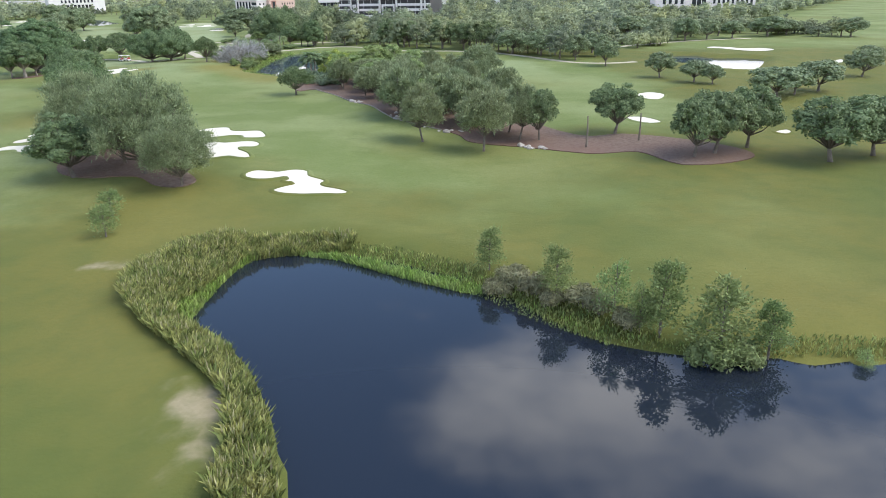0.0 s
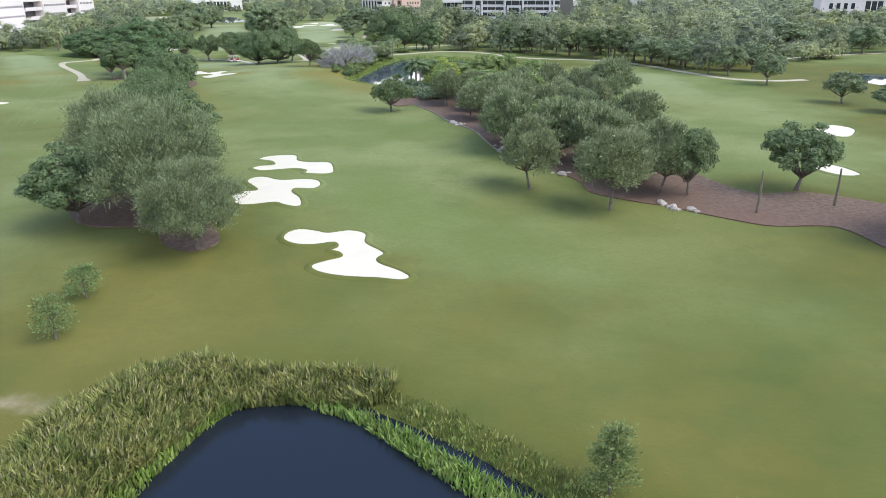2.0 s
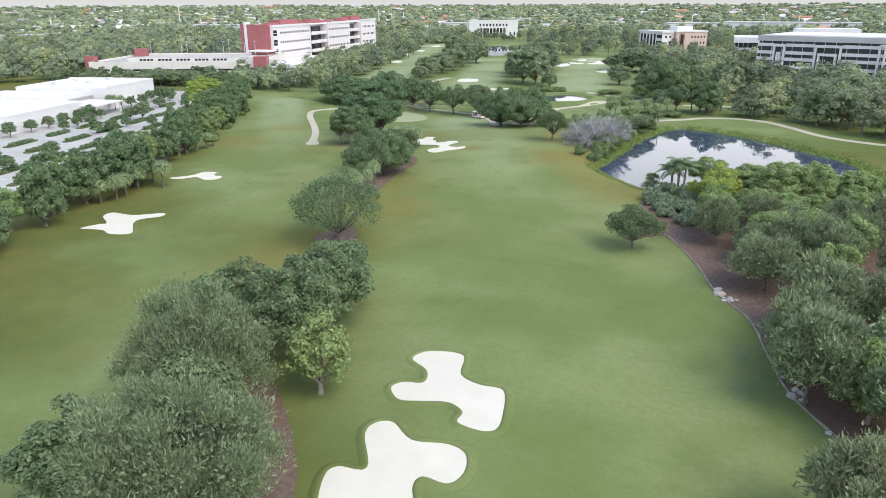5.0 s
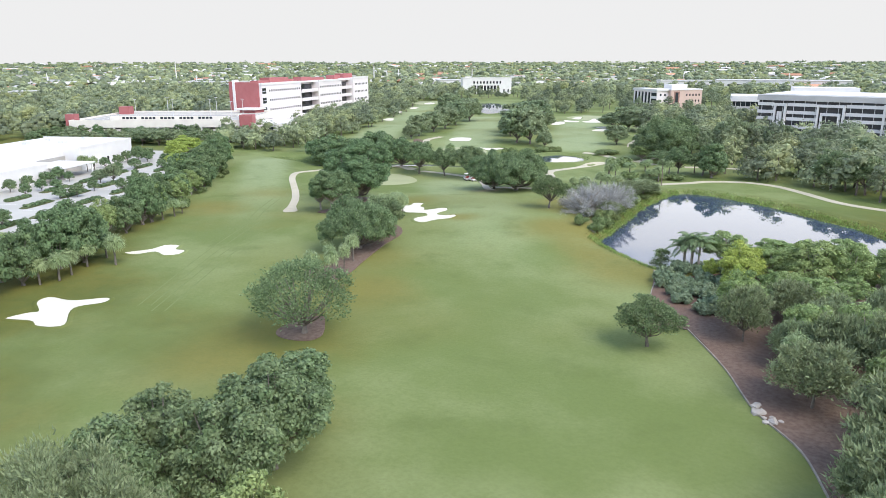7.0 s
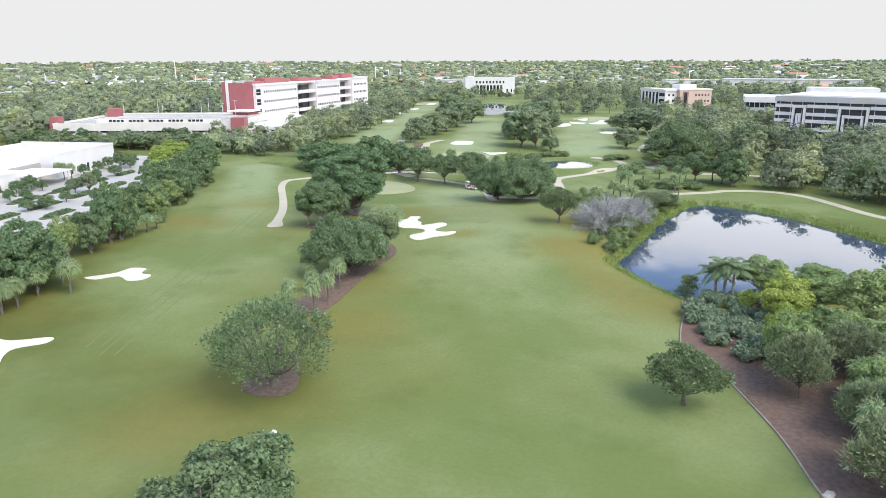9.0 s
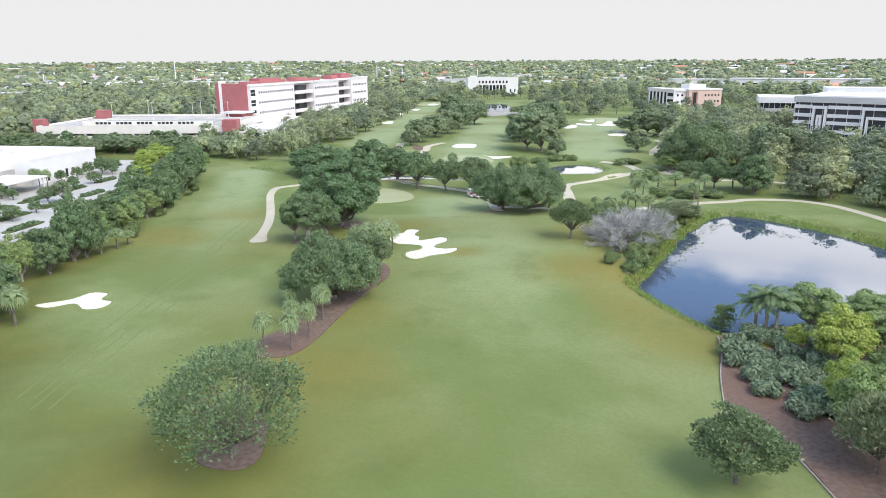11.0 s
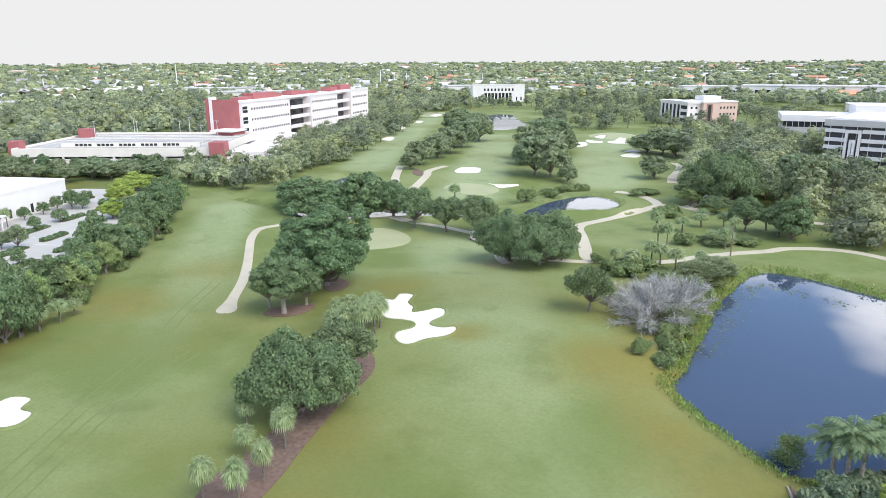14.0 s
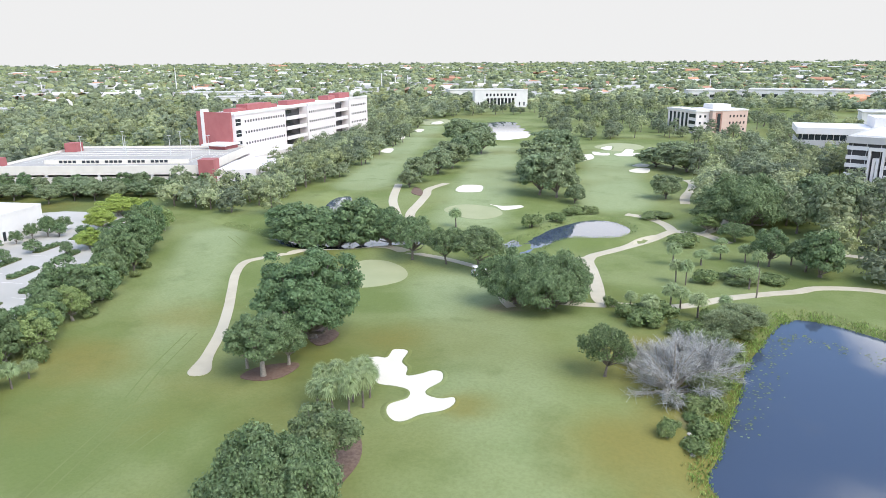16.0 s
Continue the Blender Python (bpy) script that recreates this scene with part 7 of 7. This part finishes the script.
REED_BAND = ease_north(smooth([(-10.4, 27.7), (-10.9, 30.8), (-11.4, 33.4), (-12.6, 36.4), (-15.5, 39.7), (-19.2, 43.6), (-22.6, 47.4), (-23.9, 50.2), (-23.2, 54.0), (-20.1, 56.2), (-15.8, 57.0), (-10.9, 57.7), (-8.0, 56.9), (-8.8, 55.7), (-13.2, 55.4), (-16.3, 54.4), (-17.0, 52.5), (-18.6, 47.7), (-18.7, 46.0), (-16.0, 43.5), (-13.4, 40.7), (-11.5, 37.8), (-9.9, 34.5), (-8.9, 31.5), (-7.8, 27.6)], 3))
reeds("cattail_reeds", REED_BAND, 30000, 0.55, 1.15, 0.085, M_REED, "dense tall green reeds fringing the pond", 31, 0.75)
M_STRAW = leaf_mat("reed_heads", (0.30, 0.26, 0.13), (0.40, 0.36, 0.20), 0.4)
reeds("reed_heads", REED_BAND, 1500, 0.9, 1.3, 0.05, M_STRAW, "pale straw-coloured seed heads above the reeds", 35, 0.2)
reeds("marsh_grass", smooth([(-17.8, 45.3), (-20.2, 48.6), (-20.6, 52.6), (-19.0, 56.9), (-16.2, 59.0), (-15.2, 58.2), (-16.5, 55.6), (-17.1, 52.0), (-17.4, 48.5)], 3), 4600, 0.35, 0.8, 0.06, M_MARSH, "bright green marsh grass at the pond edge", 32, 0.6)
reeds("marsh_grass", smooth([(-12.4, 58.4), (-9.0, 57.4), (-6.5, 56.2), (-3.5, 54.4), (-0.5, 52.6), (2.4, 50.4), (1.6, 49.6), (-1.5, 51.4), (-4.3, 53.2), (-7.0, 55.2), (-9.4, 56.8), (-12.0, 57.6)], 3), 3200, 0.4, 0.85, 0.05, M_MARSH, "yellow-green marsh grass standing in the shallows", 33, 0.7)
reeds("bank_grass", smooth([(-8.0, 59.0), (-4.4, 57.8), (0.1, 54.9), (2.2, 53.3), (7.6, 47.1), (12.0, 42.4), (16.5, 40.7), (20.1, 41.3), (26.9, 41.2), (26.1, 39.9), (19.5, 39.9), (11.6, 41.2), (7.0, 43.8), (2.0, 49.2), (-1.6, 54.0), (-7.2, 57.3)], 3), 6000, 0.15, 0.45, 0.05, M_REED, "rough grass on the pond bank", 34, 0.6)
rng = np.random.default_rng(40)
for line, n in ((smooth([(-51.6, 193.0), (-52.6, 199.8), (-52.8, 205.0), (-52.2, 213.8), (-52.1, 223.4), (-52.3, 234.0)], 4, False), 24), (smooth([(-70.5, 230.8), (-64.6, 224.9), (-60.0, 223.5), (-56.2, 228.7), (-53.5, 231.7)], 4, False), 18)):
    for i in range(n):
        p = line[int(i * (len(line) - 1) / max(n - 1, 1))] + rng.normal(size=2) * 1.6
        plant(SHRUB, p[0], p[1], rng.uniform(0.9, 2.0), rng.uniform(0.9, 1.7), "scrub by the second pond")

# ---- lily pads floating along the second pond's head ----
def lily_pads(line, n, seed):
    """Round floating leaves, each a shallow notched dish, in drifts near the shore."""
    rng = np.random.default_rng(seed)
    p = line[rng.integers(0, len(line), n)] + rng.normal(size=(n, 2)) * 1.0
    p = p[sdist(p[:, 0], p[:, 1], POND_PALMS) < -0.25]
    a = np.linspace(0.25, 2 * math.pi - 0.25, 6)
    r = rng.uniform(0.08, 0.20, (len(p), 1))
    turn = rng.uniform(0, 6.28, (len(p), 1))
    x = p[:, :1] + r * np.cos(a + turn)
    y = p[:, 1:] + r * np.sin(a + turn)
    z = -0.53 + 0.02 * rng.random((len(p), 6))
    o = quads("lily_pads", np.stack([x, y, z], -1), 6, M_SHRUB)
    return tagged(o, "round green lily pads floating near the bank", "water plants", kind="stuff")


lily_pads(smooth([(-47.0, 200.0), (-46.8, 212.0), (-47.0, 224.0), (-45.5, 232.0), (-40.0, 231.5), (-33.0, 229.0)], 10, False), 260, 71)

# ---- small things ----
def golf_cart(x, y, a):
    c = new("golf_cart")
    c.matrix_basis = pose(x, y, gz(x, y), 0, 0, a)
    part("body", boxes((-1.2, 1.2, -0.58, 0.58, 0.28, 0.62, 0.08), (0.62, 1.18, -0.55, 0.55, 0.60, 0.95, 0.08)), M_WHITE, c)
    part("roof", boxes((-1.0, 0.75, -0.6, 0.6, 1.80, 1.90, 0.04)), M_WHITE, c)
    for sx in (-0.92, 0.66):
        for sy in (-0.54, 0.54):
            vs, fs = tube([(sx, sy, 0.6), (sx, sy, 1.82)], [0.03, 0.03], 5)
            obj("roof_post", vs, fs, M_STEEL, c)
    part("seat", boxes((-0.55, 0.0, -0.55, 0.55, 0.62, 0.80, 0.05), (-0.68, -0.5, -0.55, 0.55, 0.78, 1.2, 0.05)), M_CARTRED, c)
    for sx in (-0.8, 0.85):
        for sy in (-0.5, 0.5):
            vs, fs = tube([(sx, sy - 0.1, 0.24), (sx, sy + 0.1, 0.24)], [0.24, 0.24], 10)
            fs.append(tuple(range(9, -1, -1)))
            wheel = obj("wheel", vs, fs, M_TYRE, c)
            edge = math.copysign(0.11, sy)
            vs, fs = tube([(sx, sy, 0.24), (sx, sy + edge, 0.24)], [0.13, 0.12], 10)
            fs.append(tuple(range(19, 9, -1)))
            obj("hub_cap", vs, fs, M_STEEL, wheel)
    return tagged(c, "white golf cart parked on the path under a tree", "golf cart", "golf carts")


for (x, y), a in zip(((-102.7, 238.0), (-100.5, 237.2)), (140, 150)):
    golf_cart(x, y, a)
mk = new("tee_marker")
(mx, my), = ((-55.5, 121.6),)
mk.matrix_basis = pose(mx, my, gz(mx, my))
part("post", boxes((-0.07, 0.07, -0.07, 0.07, -0.1, 0.5)), M_STEEL, mk)
part("box", boxes((-0.22, 0.22, -0.2, 0.2, 0.4, 1.0, 0.04)), M_WHITE, mk)
tagged(mk, "white marker box on a short post in the turf", "marker")
for x, y, h, r in ((19.1, 95.3, 4.2, 0.2), (26.9, 98.1, 3.8, 0.2), (-52.7, 246.9, 5.4, 0.2)):
    d = new("bare_post")
    vs, fs = tube([(0, 0, -0.2), (0.05, 0.02, h * 0.5), (0.0, 0.05, h)], [0.16, 0.12, 0.08], 6)
    obj("shaft", vs, fs, M_TIMBER, d)
    d.matrix_basis = pose(x, y, gz(x, y))
    tagged(d, "bare weathered trunk standing like a post", "post", "posts")
M_EDGE = mat("weathered_stone", (0.240, 0.215, 0.180), 0.9, (0.340, 0.310, 0.265), 1.2, 0.8, 0.5, 9)


def edging(points):
    """A low kerb of pale stone between turf and mulch."""
    line = smooth(points, 6, False)
    d = np.gradient(line, axis=0)
    d /= np.linalg.norm(d, axis=1, keepdims=True) + 1e-9
    nrm = np.stack([-d[:, 1], d[:, 0]], -1)
    vs, fs, k = [], [], len(line)
    for off, up in ((-0.07, -0.1), (-0.06, 0.15), (0.06, 0.15), (0.07, -0.1)):
        q = line + nrm * off
        vs += [(a, b, c + up) for (a, b), c in zip(q, height(q[:, 0], q[:, 1]))]
    for r in range(3):
        fs += [(r * k + i, r * k + i + 1, (r + 1) * k + i + 1, (r + 1) * k + i) for i in range(k - 1)]
    return tagged(obj("bed_edging", vs, fs, M_EDGE), "low weathered stone edging between turf and mulch", "edging", kind="structure")


edging([(-34.9, 171.8), (-33.8, 168.6), (-33.1, 164.0), (-32.3, 160.2), (-31.2, 156.0), (-29.7, 151.8)])
edging([(-25.9, 152.1), (-20.6, 143.6), (-16.7, 135.6), (-12.6, 130.3), (-9.9, 123.2), (-7.0, 116.7), (0.0, 109.0)])
rock_rng = np.random.default_rng(50)


def rock(x, y, s):
    bm = bmesh.new()
    bmesh.ops.create_icosphere(bm, subdivisions=1, radius=s)
    for v in bm.verts:
        v.co *= rock_rng.uniform(0.7, 1.2)
        v.co.z *= 0.6
    o = part("rock", bm, M_ROCK, None)
    o.matrix_basis = pose(x, y, gz(x, y) + s * 0.2, 0, 0, rock_rng.uniform(0, 360))
    return tagged(o, "pale limestone rock edging the mulch bed", "rock", "edging rocks")


for line in (np.array([(-16.8, 137.0), (-16.1, 135.7), (-15.4, 134.9), (-14.6, 134.2)]), np.array([(-8.7, 122.3), (-7.7, 118.8), (-6.7, 116.6), (0.1, 108.5), (1.1, 107.9), (2.3, 107.3)]), np.array([(10.7, 97.3), (11.7, 96.5), (12.6, 95.9), (13.5, 95.4)]), np.array([(-50.5, 190.0), (-51.1, 193.4)])):
    L = smooth(line, 6, False)
    for p in L[::2]:
        rock(p[0] + rock_rng.normal() * 0.5, p[1] + rock_rng.normal() * 0.5, rock_rng.uniform(0.25, 0.6))
# prototypes that stayed unused are taken away
for ob in [o for o in scene.objects if o.parent is None and o.type == "EMPTY" and o.matrix_basis == Matrix.Identity(4) and not o.get("label")]:
    for c in list(ob.children):
        bpy.data.objects.remove(c)
    bpy.data.objects.remove(ob)
